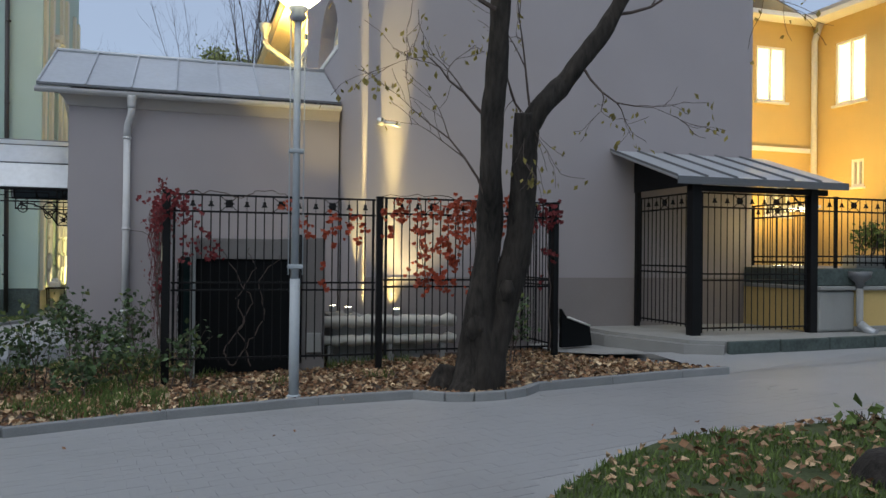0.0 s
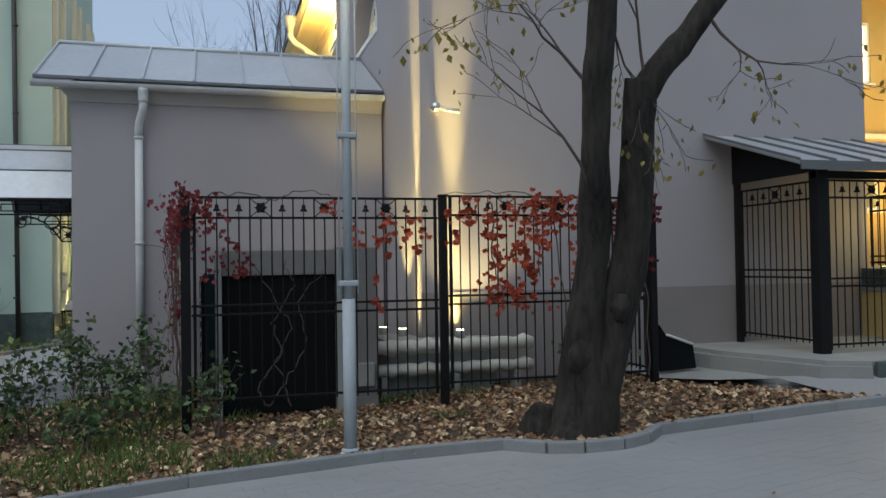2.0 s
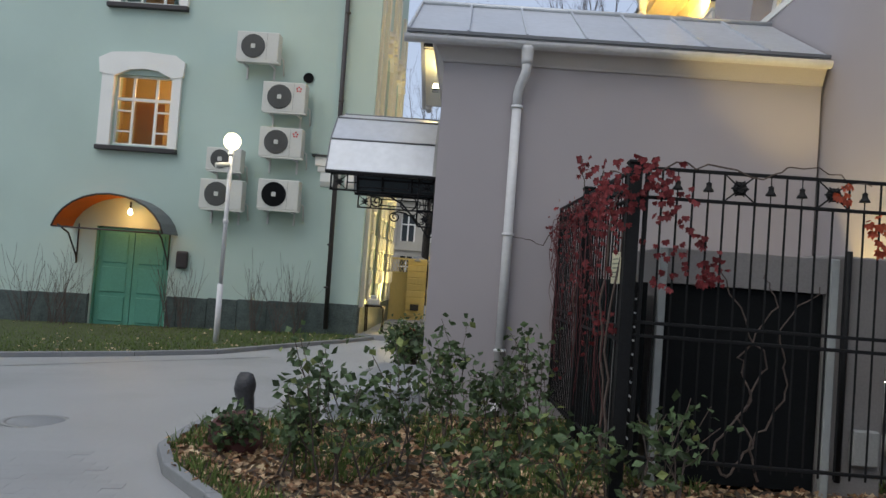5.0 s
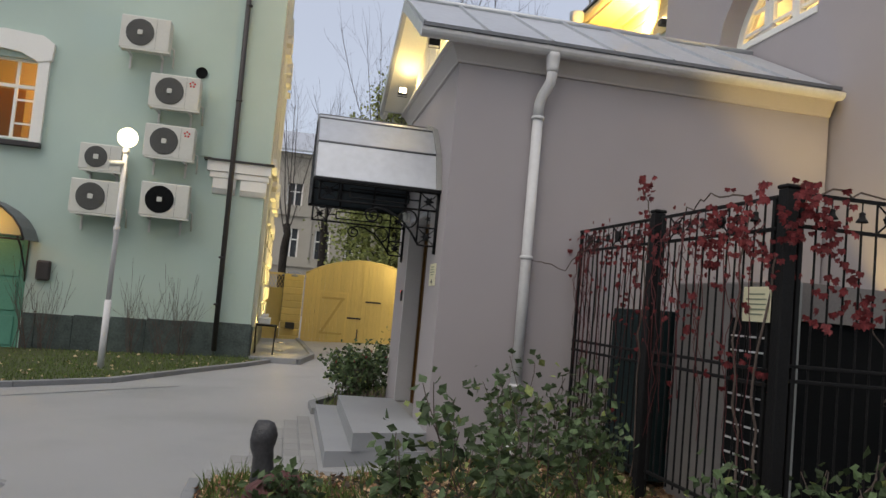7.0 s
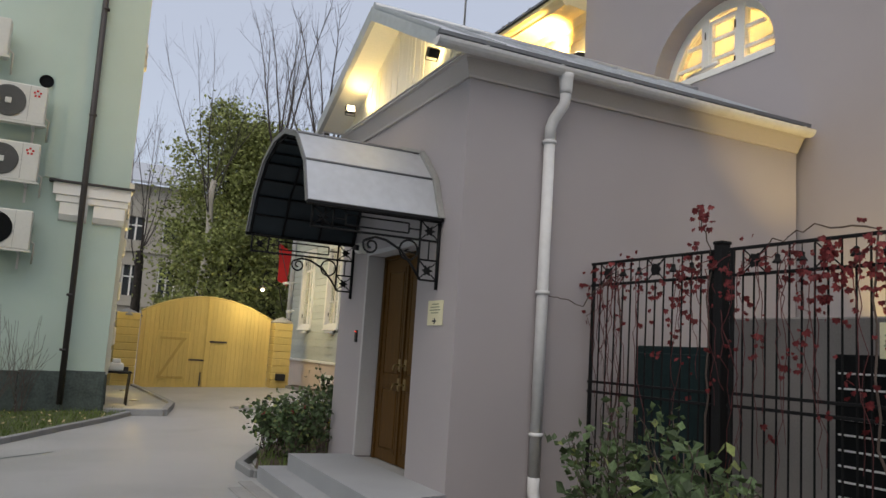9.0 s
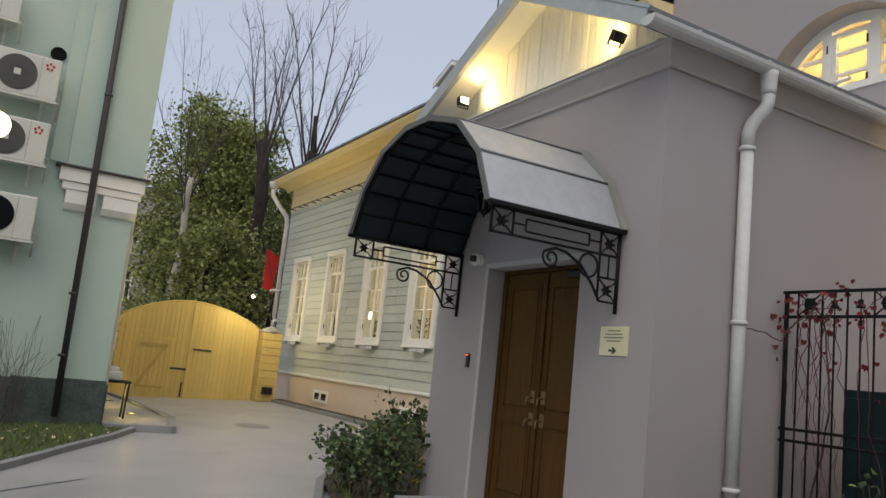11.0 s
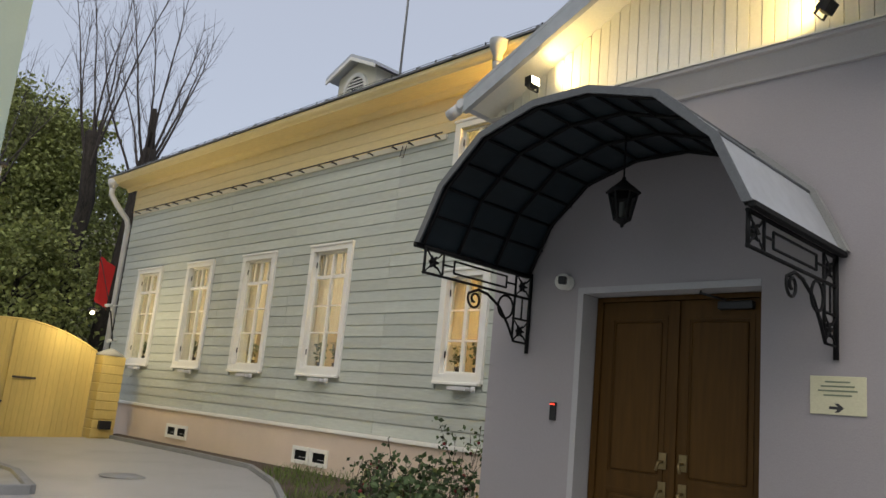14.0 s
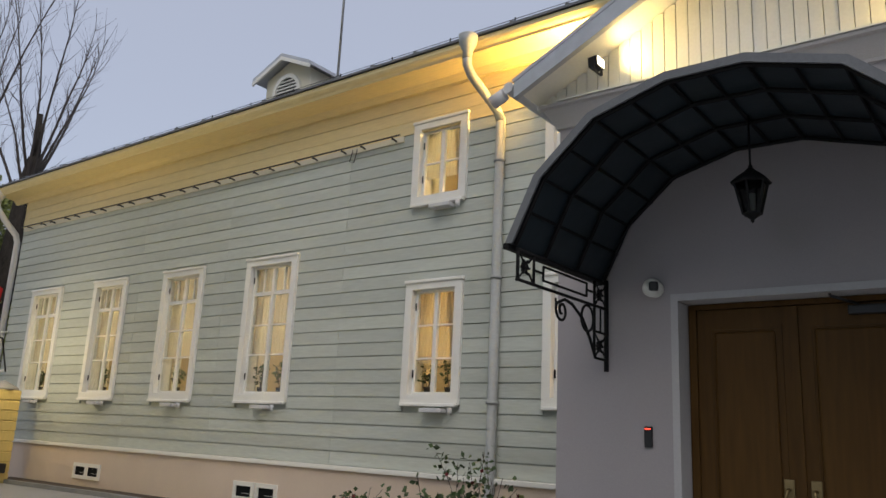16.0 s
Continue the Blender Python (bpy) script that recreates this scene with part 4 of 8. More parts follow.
cam_box = thing("security_camera", (WX, 14.30, 2.47), "white ball security camera with a black lens beside the door", "camera")
part("mount", lathe([(0.055, 0), (0.055, 0.02), (0.045, 0.03)], 16), WHITE, cam_box).matrix_local = pose(0, 0, 0, 0, -90, 0)
bm = bmesh.new()
bmesh.ops.create_icosphere(bm, subdivisions=3, radius=0.062)
part("ball", bm, WHITE, cam_box).matrix_local = pose(-0.07, 0, 0)
part("lens_barrel", bevelled((-0.045, -0.03, -0.03), (0.045, 0.03, 0.03), 0.012), PLASTIC, cam_box).matrix_local = pose(-0.10, -0.025, 0.0, 0, 0, 20)
rd = thing("card_reader", (WX, 14.36, 1.52), "black card reader with a red light on the wall", "card reader")
part("case", bevelled((-0.022, -0.026, -0.065), (0, 0.026, 0.065), 0.006), PLASTIC, rd)
part("indicator", boxes(((-0.0255, -0.018, 0.045), (-0.021, 0.018, 0.054))), REDLED, rd, "glowing red strip")


def notice(at, turn, w, h, lines, arrow, label):
    t = thing("notice_sign", at, label, "sign", turn=turn)
    part("board", bevelled((-w / 2, -0.008, -h / 2), (w / 2, 0.0, h / 2), 0.002, 1), PAPER, t)
    for zz, f in lines:
        part("text_line", boxes(((-w * f / 2, -0.0105, zz - 0.0045), (w * f / 2, -0.0085, zz + 0.0045))), GREENINK, t)
    if arrow:
        part("arrow", prism([(-0.045, -0.062), (0.0, -0.062), (-0.016, -0.045), (0.004, -0.045), (0.035, -0.07), (0.004, -0.095), (-0.016, -0.095), (0.0, -0.078), (-0.045, -0.078)], "y", -0.0105, -0.0085), INK, t)
    return t


notice((WX - 0.002, 12.385, 1.737), -90, 0.30, 0.215, [(0.075, 0.45), (0.05, 0.6), (0.025, 0.7), (0.0, 0.5)], True, "cream paper notice with text and an arrow on the stucco wall")


def floodlight(at, aim, tilt=-35):
    t = thing("floodlight", at, "small dark floodlight lighting the gable boards", "floodlight")
    d = (Vector(aim) - Vector(at))
    yaw = math.degrees(math.atan2(d.y, d.x))
    t.matrix_world = pose(*at, 0, tilt, yaw) @ Matrix.Scale(0.62, 4)
    part("housing", bevelled((-0.09, -0.085, -0.065), (0.03, 0.085, 0.065), 0.012), PLASTIC, t)
    part("lens", boxes(((0.031, -0.07, -0.05), (0.036, 0.07, 0.05))), BULB, t, "glowing lens")
    for s in (-1, 1):
        part("yoke", boxes(((-0.03, s * 0.09 - 0.004, -0.12), (0.0, s * 0.09 + 0.004, 0.01))), PLASTIC, t)
    part("foot", boxes(((-0.03, -0.09, -0.125), (0.0, 0.09, -0.118))), PLASTIC, t)


floodlight((-1.69, 12.38, 4.05), (-1.62, 13.4, 4.05))
floodlight((-1.69, 14.62, 4.10), (-1.75, 13.6, 4.05), -4)
lamp("flood_beam", "SPOT", (-1.70, 12.40, 4.09), 15, (1.0, 0.73, 0.27), (-1.52, 13.2, 4.35), 0.04, 130, 0.8)
lamp("flood_beam", "SPOT", (-1.70, 14.55, 4.13), 15, (1.0, 0.73, 0.27), (-1.52, 13.9, 4.35), 0.04, 130, 0.8)

# arched window in the tall block
aw = thing("arched_window", (TX + 0.26, AC_Y, AC_Z), "arched white window with one casement tilted open, lit inside", "window")
Ro, Ri = AC_R - 0.002, AC_R - 0.13
part("arch_frame", prism([(u - AC_Y, v - AC_Z) for u, v in arc(AC_Y, AC_Z, Ro, 0, 180, 24) + arc(AC_Y, AC_Z, Ri, 180, 0, 24)], "x", 0, 0.08), WHITE, aw)
part("sill", boxes(((-0.275, -Ro + 0.004, -0.03), (0.1, Ro, 0.05))), WHITE, aw)
for yy in (-0.30, 0.30):
    part("mullion", boxes(((-0.02, yy - 0.06, 0.05), (0.08, yy + 0.06, math.sqrt(Ri ** 2 - yy ** 2) + 0.03))), WHITE, aw)
part("sash_frame", boxes(((-0.01, -0.24, 0.05), (0.05, -0.19, 0.84)), ((-0.01, 0.19, 0.05), (0.05, 0.24, 0.84)), ((-0.01, -0.19, 0.05), (0.05, 0.19, 0.10)), ((-0.01, -0.19, 0.79), (0.05, 0.19, 0.84))), WHITE, aw)
for zz in (0.32, 0.58):
    part("glazing_bar", boxes(((0.0, -0.81 if zz < 0.4 else -0.64, zz - 0.02), (0.05, -0.36, zz + 0.02)), ((0.0, -0.19, zz - 0.02), (0.05, 0.19, zz + 0.02)), ((0.0, 0.36, zz - 0.02), (0.05, 0.81 if zz < 0.4 else 0.64, zz + 0.02))), WHITE, aw)
g = part("pane", prism(arc(0, 0, Ri, 0, 180, 24), "x", 0.03, 0.036), GLASS, aw)
g.visible_shadow = False
for yy in (-0.25, 0.25):
    for zz in (0.15, 0.62):
        part("hinge", tubed([(-0.015, yy * 1.0 + 0.05, zz), (-0.015, yy + 0.05, zz + 0.1)], 0.013, 6), BLACK, aw)
part("stay_arm", tubed([(-0.02, 0.25, 0.06), (-0.16, 0.45, 0.10), (-0.18, -0.1, 0.16)], 0.03, 8), STEEL, aw)
# cloth added behind the arch to show the bright interior
part("arch_glow_cloth", prism(arc(0, 0.0, Ri - 0.01, 0, 180, 16), "x", 0.12, 0.124), SHEER, aw, "thin cream arched cloth added to catch the lamp light")

# ---- iron fence round the service yard ----
BAR_ME, BELL_ME, ROSE_ME = {}, None, None
bm = bmesh.new()
tube(bm, [(0, 0, -0.095), (0, 0, -0.034), (0, 0, -0.033), (0, 0, -0.022), (0, 0, -0.005), (0, 0, 0.012), (0, 0, 0.022), (0, 0, 0.03), (0, 0, 0.031), (0, 0, 0.095)], [0.004, 0.004, 0.036, 0.032, 0.019, 0.017, 0.02, 0.008, 0.004, 0.004], 8)
BELL_ME = mesh_of("bell", bm, BLACK)
bm = bmesh.new()
rosette(bm, 0, 0, 0, 0.058)
tube(bm, [(0, -0.011, 0), (0, 0.011, 0)], 0.045, 12)
for sx, sz in ((1, 1), (1, -1), (-1, 1), (-1, -1)):
    tube(bm, [(0.03 * sx, 0, 0.03 * sz), (0.095 * sx, 0, 0.085 * sz)], 0.006, 4)
ROSE_ME = mesh_of("rosette", bm, BLACK)


def shared(name, me, at, parent):
    ob = new(name, me)
    ob.parent = parent
    ob.location = at
    return ob


def iron_fence(p0, p1, z0, z1, mids=(0.48,), pitch=0.1, label="black wrought-iron fence panel with bells and rosettes", band=0.19, spans=True, cat="fence"):
    L = math.hypot(p1[0] - p0[0], p1[1] - p0[1])
    t = thing("iron_fence", (p0[0], p0[1], z0), label, cat, "iron fence panels", turn=math.degrees(math.atan2(p1[1] - p0[1], p1[0] - p0[0])))
    H_ = z1 - z0
    for zz in (H_, H_ - band, 0.06, *[H_ * m for m in mids], *[H_ * m - 0.085 for m in mids]):
        part("rail", bevelled((0, -0.014, zz - 0.011), (L, 0.014, zz + 0.011), 0.003, 1), BLACK, t)
    for xx in (0.03, L - 0.03):
        part("stile", bevelled((xx - 0.014, -0.014, 0), (xx + 0.014, 0.014, H_), 0.003, 1), BLACK, t)
    n = max(2, round((L - 0.06) / pitch))
    step = (L - 0.06) / n
    for i in range(1, n):
        kind = i % 6
        full = kind in (1, 3, 5)
        top = H_ if full else H_ - band
        key = round(top, 3)
        if key not in BAR_ME:
            BAR_ME[key] = mesh_of("bar", tubed([(0, 0, 0.02), (0, 0, top)], 0.0075, 5), BLACK)
        xx = 0.03 + step * i
        shared("bar", BAR_ME[key], (xx, 0, 0), t)
        if kind in (2, 4):
            shared("bell", BELL_ME, (xx, 0, H_ - band / 2), t)
        elif kind == 0:
            shared("rosette", ROSE_ME, (xx, 0, H_ - band / 2), t)
    return t


def fence_post(x, y, z0, z1, w=0.10, label="square black iron fence post"):
    t = thing("fence_post", (x, y, z0), label, "post", "iron fence posts")
    part("shaft", bevelled((-w / 2, -w / 2, -0.2), (w / 2, w / 2, z1 - z0), 0.006, 1), BLACK, t)
    part("cap", bevelled((-w / 2 - 0.008, -w / 2 - 0.008, z1 - z0), (w / 2 + 0.008, w / 2 + 0.008, z1 - z0 + 0.025), 0.008, 1), BLACK, t)
    return t


FZ0, FZ1 = 0.36, 2.29
for x, y, w in ((-0.06, 8.92, 0.085), (2.39, 8.89, 0.075), (4.74, 8.88, 0.075), (-0.115, 10.47, 0.085)):
    fence_post(x, y, 0.15, FZ1 + 0.02, w)
iron_fence((-0.01, 8.91), (2.34, 8.89), FZ0, FZ1)
iron_fence((2.44, 8.89), (4.69, 8.88), FZ0 + 0.04, FZ1 + 0.03)
iron_fence((-0.075, 8.99), (-0.112, 10.40), FZ0 - 0.06, FZ1 - 0.02)
iron_fence((-0.118, 10.54), (-0.165, 11.97), FZ0 - 0.08, FZ1 - 0.02)
iron_fence((4.74, 8.94), (4.74, 9.97), FZ0 + 0.06, FZ1 + 0.03)
notice((0, 0, 0), -90, 0.28, 0.21, [(0.06, 0.6), (0.03, 0.75), (0.0, 0.7), (-0.03, 0.8), (-0.06, 0.5)], False, "weathered white notice tied to the iron fence").matrix_world = pose(-0.105, 9.10, 1.63, 0, 0, -90)

vault = thing("service_vault", (0, 0, 0), "grey rendered service housing with a large dark steel shutter", "utility housing")
for lo, hi in (((0.20, 9.24, 0.1), (0.262, 10.7, 1.80)), ((1.362, 9.24, 0.1), (1.79, 10.7, 1.83))):
    part("pier", bevelled(lo, hi, 0.012, 1), VAULT, vault)
part("lintel", boxes(((0.263, 9.242, 1.56), (1.361, 10.7, 1.80))), VAULT, vault)
part("core", boxes(((0.263, 9.42, 0.1), (1.361, 10.7, 1.559))), VAULT, vault)
part("shutter", bevelled((0.268, 9.28, 0.2), (1.357, 9.32, 1.555), 0.006, 1), AC_BLACK, vault, "black steel shutter")
for xx in (0.205, 1.365):
    part("frame_post", bevelled((xx, 9.19, 0.15), (xx + 0.055, 9.236, 1.80), 0.006, 1), GREY_PIPE, vault, "pale grey steel frame post")
part("conduit", tubed([(1.48, 9.20, 0.3), (1.48, 9.20, 1.86)], 0.022, 6), BLACK, vault)
part("wall_box", bevelled((1.56, 9.17, 0.42), (1.74, 9.236, 0.66), 0.01, 1), CONCRETE, vault, "small grey box on the pier")
rack = thing("grid_rack", (0.07, 9.06, 0.3), "tall black metal rack with rows of pale slots", "rack")
part("body", bevelled((0, 0, 0), (0.035, 0.62, 1.25), 0.006, 1), AC_BLACK, rack)
for k in range(12):
    part("slot_bar", boxes(((-0.008, 0.03, 0.08 + k * 0.095), (-0.001, 0.59, 0.092 + k * 0.095))), PIPE, rack, "pale slot bar")
for yy in (0.18, 0.4):
    part("upright", boxes(((-0.014, yy, 0.03), (-0.009, yy + 0.012, 1.22))), BLACK, rack)
cab = thing("utility_cabinet", (0.22, 11.19, 0.2), "dark green metal utility cabinet behind the fence", "cabinet")
part("body", bevelled((-0.15, -0.42, 0), (0.35, 0.42, 1.37), 0.012), DARK_GREEN, cab)
part("cabinet_door", bevelled((-0.165, -0.39, 0.06), (-0.151, 0.39, 1.31), 0.004, 1), DARK_GREEN, cab)
pipes = thing("insulated_pipes", (0, 0, 0), "two lumpy pale-wrapped heating pipes on low supports", "pipes")
for zz, r in ((0.76, 0.075), (0.52, 0.065)):
    bm = bmesh.new()
    pts = [(1.5 + 0.1 * i, 9.55 + 0.012 * math.sin(i * 1.7), zz + 0.012 * math.sin(i * 2.3)) for i in range(22)]
    tube(bm, pts, [r * (1 + 0.16 * math.sin(i * 2.9) + random.uniform(-0.08, 0.08)) for i in range(22)], 10)
    part("pipe", bm, GREYWRAP, pipes)
for xx in (1.9, 2.7, 3.4):
    part("support", boxes(((xx - 0.03, 9.47, 0.1), (xx + 0.03, 9.63, 0.46))), CONCRETE, pipes)
part("elbow", tubed([(1.55, 9.55, 0.76), (1.42, 9.6, 0.76), (1.36, 9.7, 0.7), (1.36, 9.78, 0.4)], 0.07, 8), GREYWRAP, pipes)
plat = thing("uplight_ledge", (0, 0, 0), "low concrete ledge carrying the wall uplights", "ledge")
part("block", bevelled((1.97, 9.70, 0.1), (3.2, 9.95, 0.82), 0.01), CONCRETE, plat)
part("block", bevelled((1.97, 9.97, 0.1), (2.42, 10.7, 0.82), 0.01), CONCRETE, plat)


def uplight(at, aim, power, cone):
    t = thing("wall_uplight", at, "small steel uplight washing the stucco wall", "uplight", "wall uplights")
    part("body", lathe([(0.05, 0), (0.055, 0.01), (0.055, 0.08), (0.05, 0.085)], 14), STEEL, t)
    part("lens", lathe([(0.045, 0.086), (0.04, 0.09)], 14), BULB, t, "glowing lens")
    lamp("uplight_beam", "SPOT", (at[0], at[1], at[2] + 0.12), power, (1.0, 0.73, 0.26), aim, 0.02, cone, 1.0 if cone < 50 else 0.5)


uplight((2.12, 10.55, 0.82), (2.30, 11.2, 5.0), 160, 60)
uplight((2.27, 10.2, 0.82), (2.47, 10.18, 6.2), 3400, 12)
uplight((2.83, 9.76, 0.82), (2.83, 10.0, 6.0), 2900, 13)
# spots added without lenses: the hot foot and middle of each beam, and the spill
AMBER = (1.0, 0.71, 0.23)
for d, aim_z, cone, p, soft in ((0.09, 2.9, 14, 1300, 0.02), (0.07, 1.75, 22, 420, 0.02), (0.10, 1.45, 56, 75, 0.045)):
    lamp("uplight_foot", "SPOT", (2.83, 10.0 - d, 0.82), p, AMBER, (2.83, 10.0, aim_z), soft, cone, 1.0)
    lamp("uplight_foot", "SPOT", (2.47 - d * 1.3, 10.18, 0.82), p * 0.65, AMBER, (2.47, 10.18, aim_z), soft, cone * 1.3, 1.0)
lamp("uplight_spill", "SPOT", (2.9, 9.6, 0.95), 90, (1.0, 0.76, 0.36), (3.3, 10.0, 3.4), 0.03, 95, 1.0)
wl_ = thing("wall_lamp", (2.63, 10.0, 3.43), "slim steel wall lamp with a round boss on the stucco wall", "wall lamp")
part("bracket", tubed([(0, 0, 0), (0, -0.05, 0)], 0.035, 10), STEEL, wl_)
part("boss", lathe([(0.0, -0.06), (0.045, -0.045), (0.062, 0.0), (0.045, 0.045), (0.0, 0.06)], 16, (0, -0.08, 0)), STEEL, wl_)
part("head", tubed([(0.04, -0.10, -0.01), (0.26, -0.16, -0.06)], 0.026, 10), STEEL, wl_)

# ---- gated porch beside the tall block ----
slab = thing("porch_slab", (0, 0, 0), "raised worn concrete landing with a dark kerb face", "landing", kind="structure")
part("slab", prism([(5.7, 9.98), (5.75, 9.2), (6.15, 7.95), (6.5, 7.72), (14.0, 8.3), (14.0, 9.98)], "z", 0.0, 0.60), CONCRETE, slab)
part("worn_edge", prism([(5.58, 9.97), (5.63, 9.17), (6.03, 7.90), (6.42, 7.63), (6.48, 7.70), (6.14, 7.94), (5.74, 9.19), (5.69, 9.97)], "z", 0.0, 0.555), SLAB, slab, "low worn concrete edge")
for k in range(9):
    xa = 6.5 + k * 0.83
    ya = 7.70 + 0.077 * (xa - 6.5)
    part("kerb_face", bevelled((0, -0.06, 0), (0.81, 0.0, 0.27), 0.012, 1), GREEN_STONE, slab, "dark painted kerb face").matrix_local = pose(xa, ya, 0.335 + 0.002 * k, random.uniform(-3, 3), 0, 4.4)
PZ = 0.61
bm = bmesh.new()
q = [bm.verts.new(p) for p in ((5.9, 7.02, G(5.9, 7.0) + 0.004), (14, 7.1, G(14, 7) + 0.004), (14, 8.3, 0.47), (6.5, 7.71, 0.46), (6.12, 7.93, 0.45), (5.75, 8.3, 0.42))]
bm.faces.new(q)
solid("ground_porch_ramp", bm, ASPHALT, "paving rising gently to the landing kerb", "paving")
porch = thing("porch_roof", (0, 0, 0), "lean-to metal porch roof on black posts", "roof")
RX0, RX1, RYF, RYB, RZF, RZB = 6.18, 8.95, 8.28, 9.99, 2.66, 3.20
for k in range(6):
    xa, xb = RX0 + (RX1 - RX0) * k / 6, RX0 + (RX1 - RX0) * (k + 1) / 6
    part("roof_sheet", prism([(RYF, RZF), (RYB, RZB), (RYB, RZB + 0.025), (RYF, RZF + 0.025)], "x", xa, xb), TIN, porch)
    part("seam", prism([(RYF, RZF + 0.025), (RYB, RZB + 0.025), (RYB, RZB + 0.055), (RYF, RZF + 0.055)], "x", xa - 0.01, xa + 0.01), DARK_TIN, porch)
part("front_fascia", boxes(((RX0, RYF - 0.02, RZF - 0.07), (RX1, RYF, RZF + 0.03))), DARK_TIN, porch)
part("side_infill", prism([(8.5, 2.6), (9.95, 2.6), (9.95, 3.14), (8.5, 2.70)], "x", 6.56, 6.58), BLACK, porch)
part("front_beam", boxes(((6.5, 8.43, 2.52), (8.75, 8.50, 2.60))), BLACK, porch)
part("soffit", prism([(RYF + 0.01, RZF - 0.02), (RYB, RZB - 0.02), (RYB, RZB - 0.002), (RYF + 0.01, RZF - 0.002)], "x", RX0 + 0.02, RX1 - 0.02), CORNICE, porch)
fence_post(6.57, 8.47, PZ, 2.6, 0.14, "broad black square porch post")
fence_post(8.50, 8.47, PZ, 2.6, 0.12, "broad black square porch post")
fence_post(6.60, 9.90, PZ, 3.0, 0.07, "slim black porch post against the wall")
iron_fence((6.60, 8.56), (6.60, 9.85), PZ + 0.06, 2.50, (0.46,), 0.1, "black iron porch side panel with plain bars")
iron_fence((6.66, 8.47), (8.43, 8.47), PZ + 0.02, 2.50, (0.42,), 0.1, "black iron porch gate with bells and rosettes", cat="gate")
iron_fence((8.60, 8.51), (11.4, 8.51), 1.52, 2.50, (0.15,), 0.11)
iron_fence((8.65, 8.66), (8.65, 9.88), 1.52, 2.45, (0.15,), 0.11)
for x in (9.0, 9.95, 11.45):
    fence_post(x, 8.55, 1.505, 2.5, 0.045, "slim black iron fence post on the terrace wall")
terr = thing("terrace_wall", (0, 0, 0), "raised terrace edge of ochre plaster with a dark plinth and grey coping", "wall", kind="structure")
part("pier", bevelled((8.565, 8.40, 0.6), (9.22, 8.60, 1.19), 0.05, 3), CONCRETE, terr, "grey concrete pier")
part("panel", boxes(((9.225, 8.43, 0.68), (13.8, 8.60, 1.19))), ORANGE_WALL, terr)
part("base_strip", bevelled((9.225, 8.40, 0.6), (13.8, 8.60, 0.679), 0.01, 1), CONCRETE, terr)
part("return_panel", boxes(((8.57, 8.605, 0.6), (8.75, 9.97, 1.19))), ORANGE_WALL, terr)
part("coping", bevelled((8.563, 8.36, 1.191), (13.8, 8.60, 1.25), 0.012, 1), CONCRETE, terr)
part("return_coping", bevelled((8.53, 8.603, 1.191), (8.76, 9.97, 1.25), 0.012, 1), CONCRETE, terr)
part("plinth", bevelled((8.566, 8.42, 1.251), (13.8, 8.60, 1.50), 0.01, 1), GREEN_STONE, terr, "dark stone plinth band")
part("return_plinth", bevelled((8.57, 8.605, 1.251), (8.75, 9.97, 1.50), 0.01, 1), GREEN_STONE, terr, "dark stone plinth band")
part("deck", boxes(((8.755, 8.605, 1.40), (13.85, 14.15, 1.485))), SLAB, terr, "pale paved terrace deck")
spout = thing("rain_spout", (9.22, 8.33, 0.6), "short grey rain spout with a hopper on the terrace wall", "downpipe")
part("hopper", lathe([(0.05, 0.62), (0.06, 0.70), (0.15, 0.78), (0.16, 0.86), (0.14, 0.86), (0.0, 0.80)], 14), DARK_TIN, spout)
part("pipe", tubed([(0, 0, 0.66), (0, 0, 0.16), (0.0, -0.03, 0.10)], 0.05, 10), CONCRETE, spout)
part("shoe", tubed([(0.0, -0.02, 0.12), (0.03, -0.14, 0.03), (0.05, -0.24, 0.0)], 0.06, 10), TIN, spout)
# fitting and point light added to brighten the porch; its real source is unknown
pl = thing("porch_lamp", (9.35, 9.6, 2.42), "square lit fitting added to brighten the porch", "lamp")
part("housing", bevelled((-0.2, -0.2, 0.0), (0.2, 0.2, 0.05), 0.01), WHITE, pl)
part("diffuser", bevelled((-0.17, -0.17, -0.035), (0.17, 0.17, -0.001), 0.01), BULB, pl)
part("stem", tubed([(0, 0, 0.05), (0, 0.35, 0.35)], 0.015, 6), BLACK, pl)
lamp("porch_fill_light", "POINT", (8.7, 9.35, 2.2), 13, (1.0, 0.72, 0.28), size=0.12)


tub = thing("plant_trough", (9.42, 8.72, 1.486), "grey trough of green plants on the terrace", "planter")
part("trough", bevelled((0, -0.14, 0), (1.6, 0.14, 0.2), 0.02), CONCRETE, tub)
part("soil", boxes(((0.03, -0.11, 0.201), (1.57, 0.11, 0.21))), SOIL, tub)

orange = thing("ochre_house", (0, 0, 0), "ochre plastered neighbouring house lit by warm lamps", "house")
OW = [(12.25, 13.05, 5.17, 6.42)]
OW2 = [(12.75, 13.6, 5.05, 6.45), (12.8, 13.15, 3.2, 3.8)]
part("wall", wall_cells("y", 14.2, 14.5, 8.73, 13.88, -0.1, 6.98, OW + [(12.5, 13.2, 2.6, 3.35)]), ORANGE_WALL, orange)
part("wing_wall", wall_cells("x", 13.88, 14.2, 6.0, 14.2, -0.1, 6.98, OW2), ORANGE_WALL, orange)
part("string_course", boxes(((8.74, 14.13, 4.05), (13.87, 14.199, 4.15))), WHITE, orange)
part("eave", boxes(((8.74, 13.75, 6.98), (13.4, 14.5, 7.08)), ((13.4, 6.0, 6.98), (14.2, 14.5, 7.08))), WHITE, orange)
part("roof", prism([(8.74, 7.08), (14.5, 7.08), (14.5, 7.3), (8.74, 7.3)], "y", 14.4, 14.5), DARK_TIN, orange)
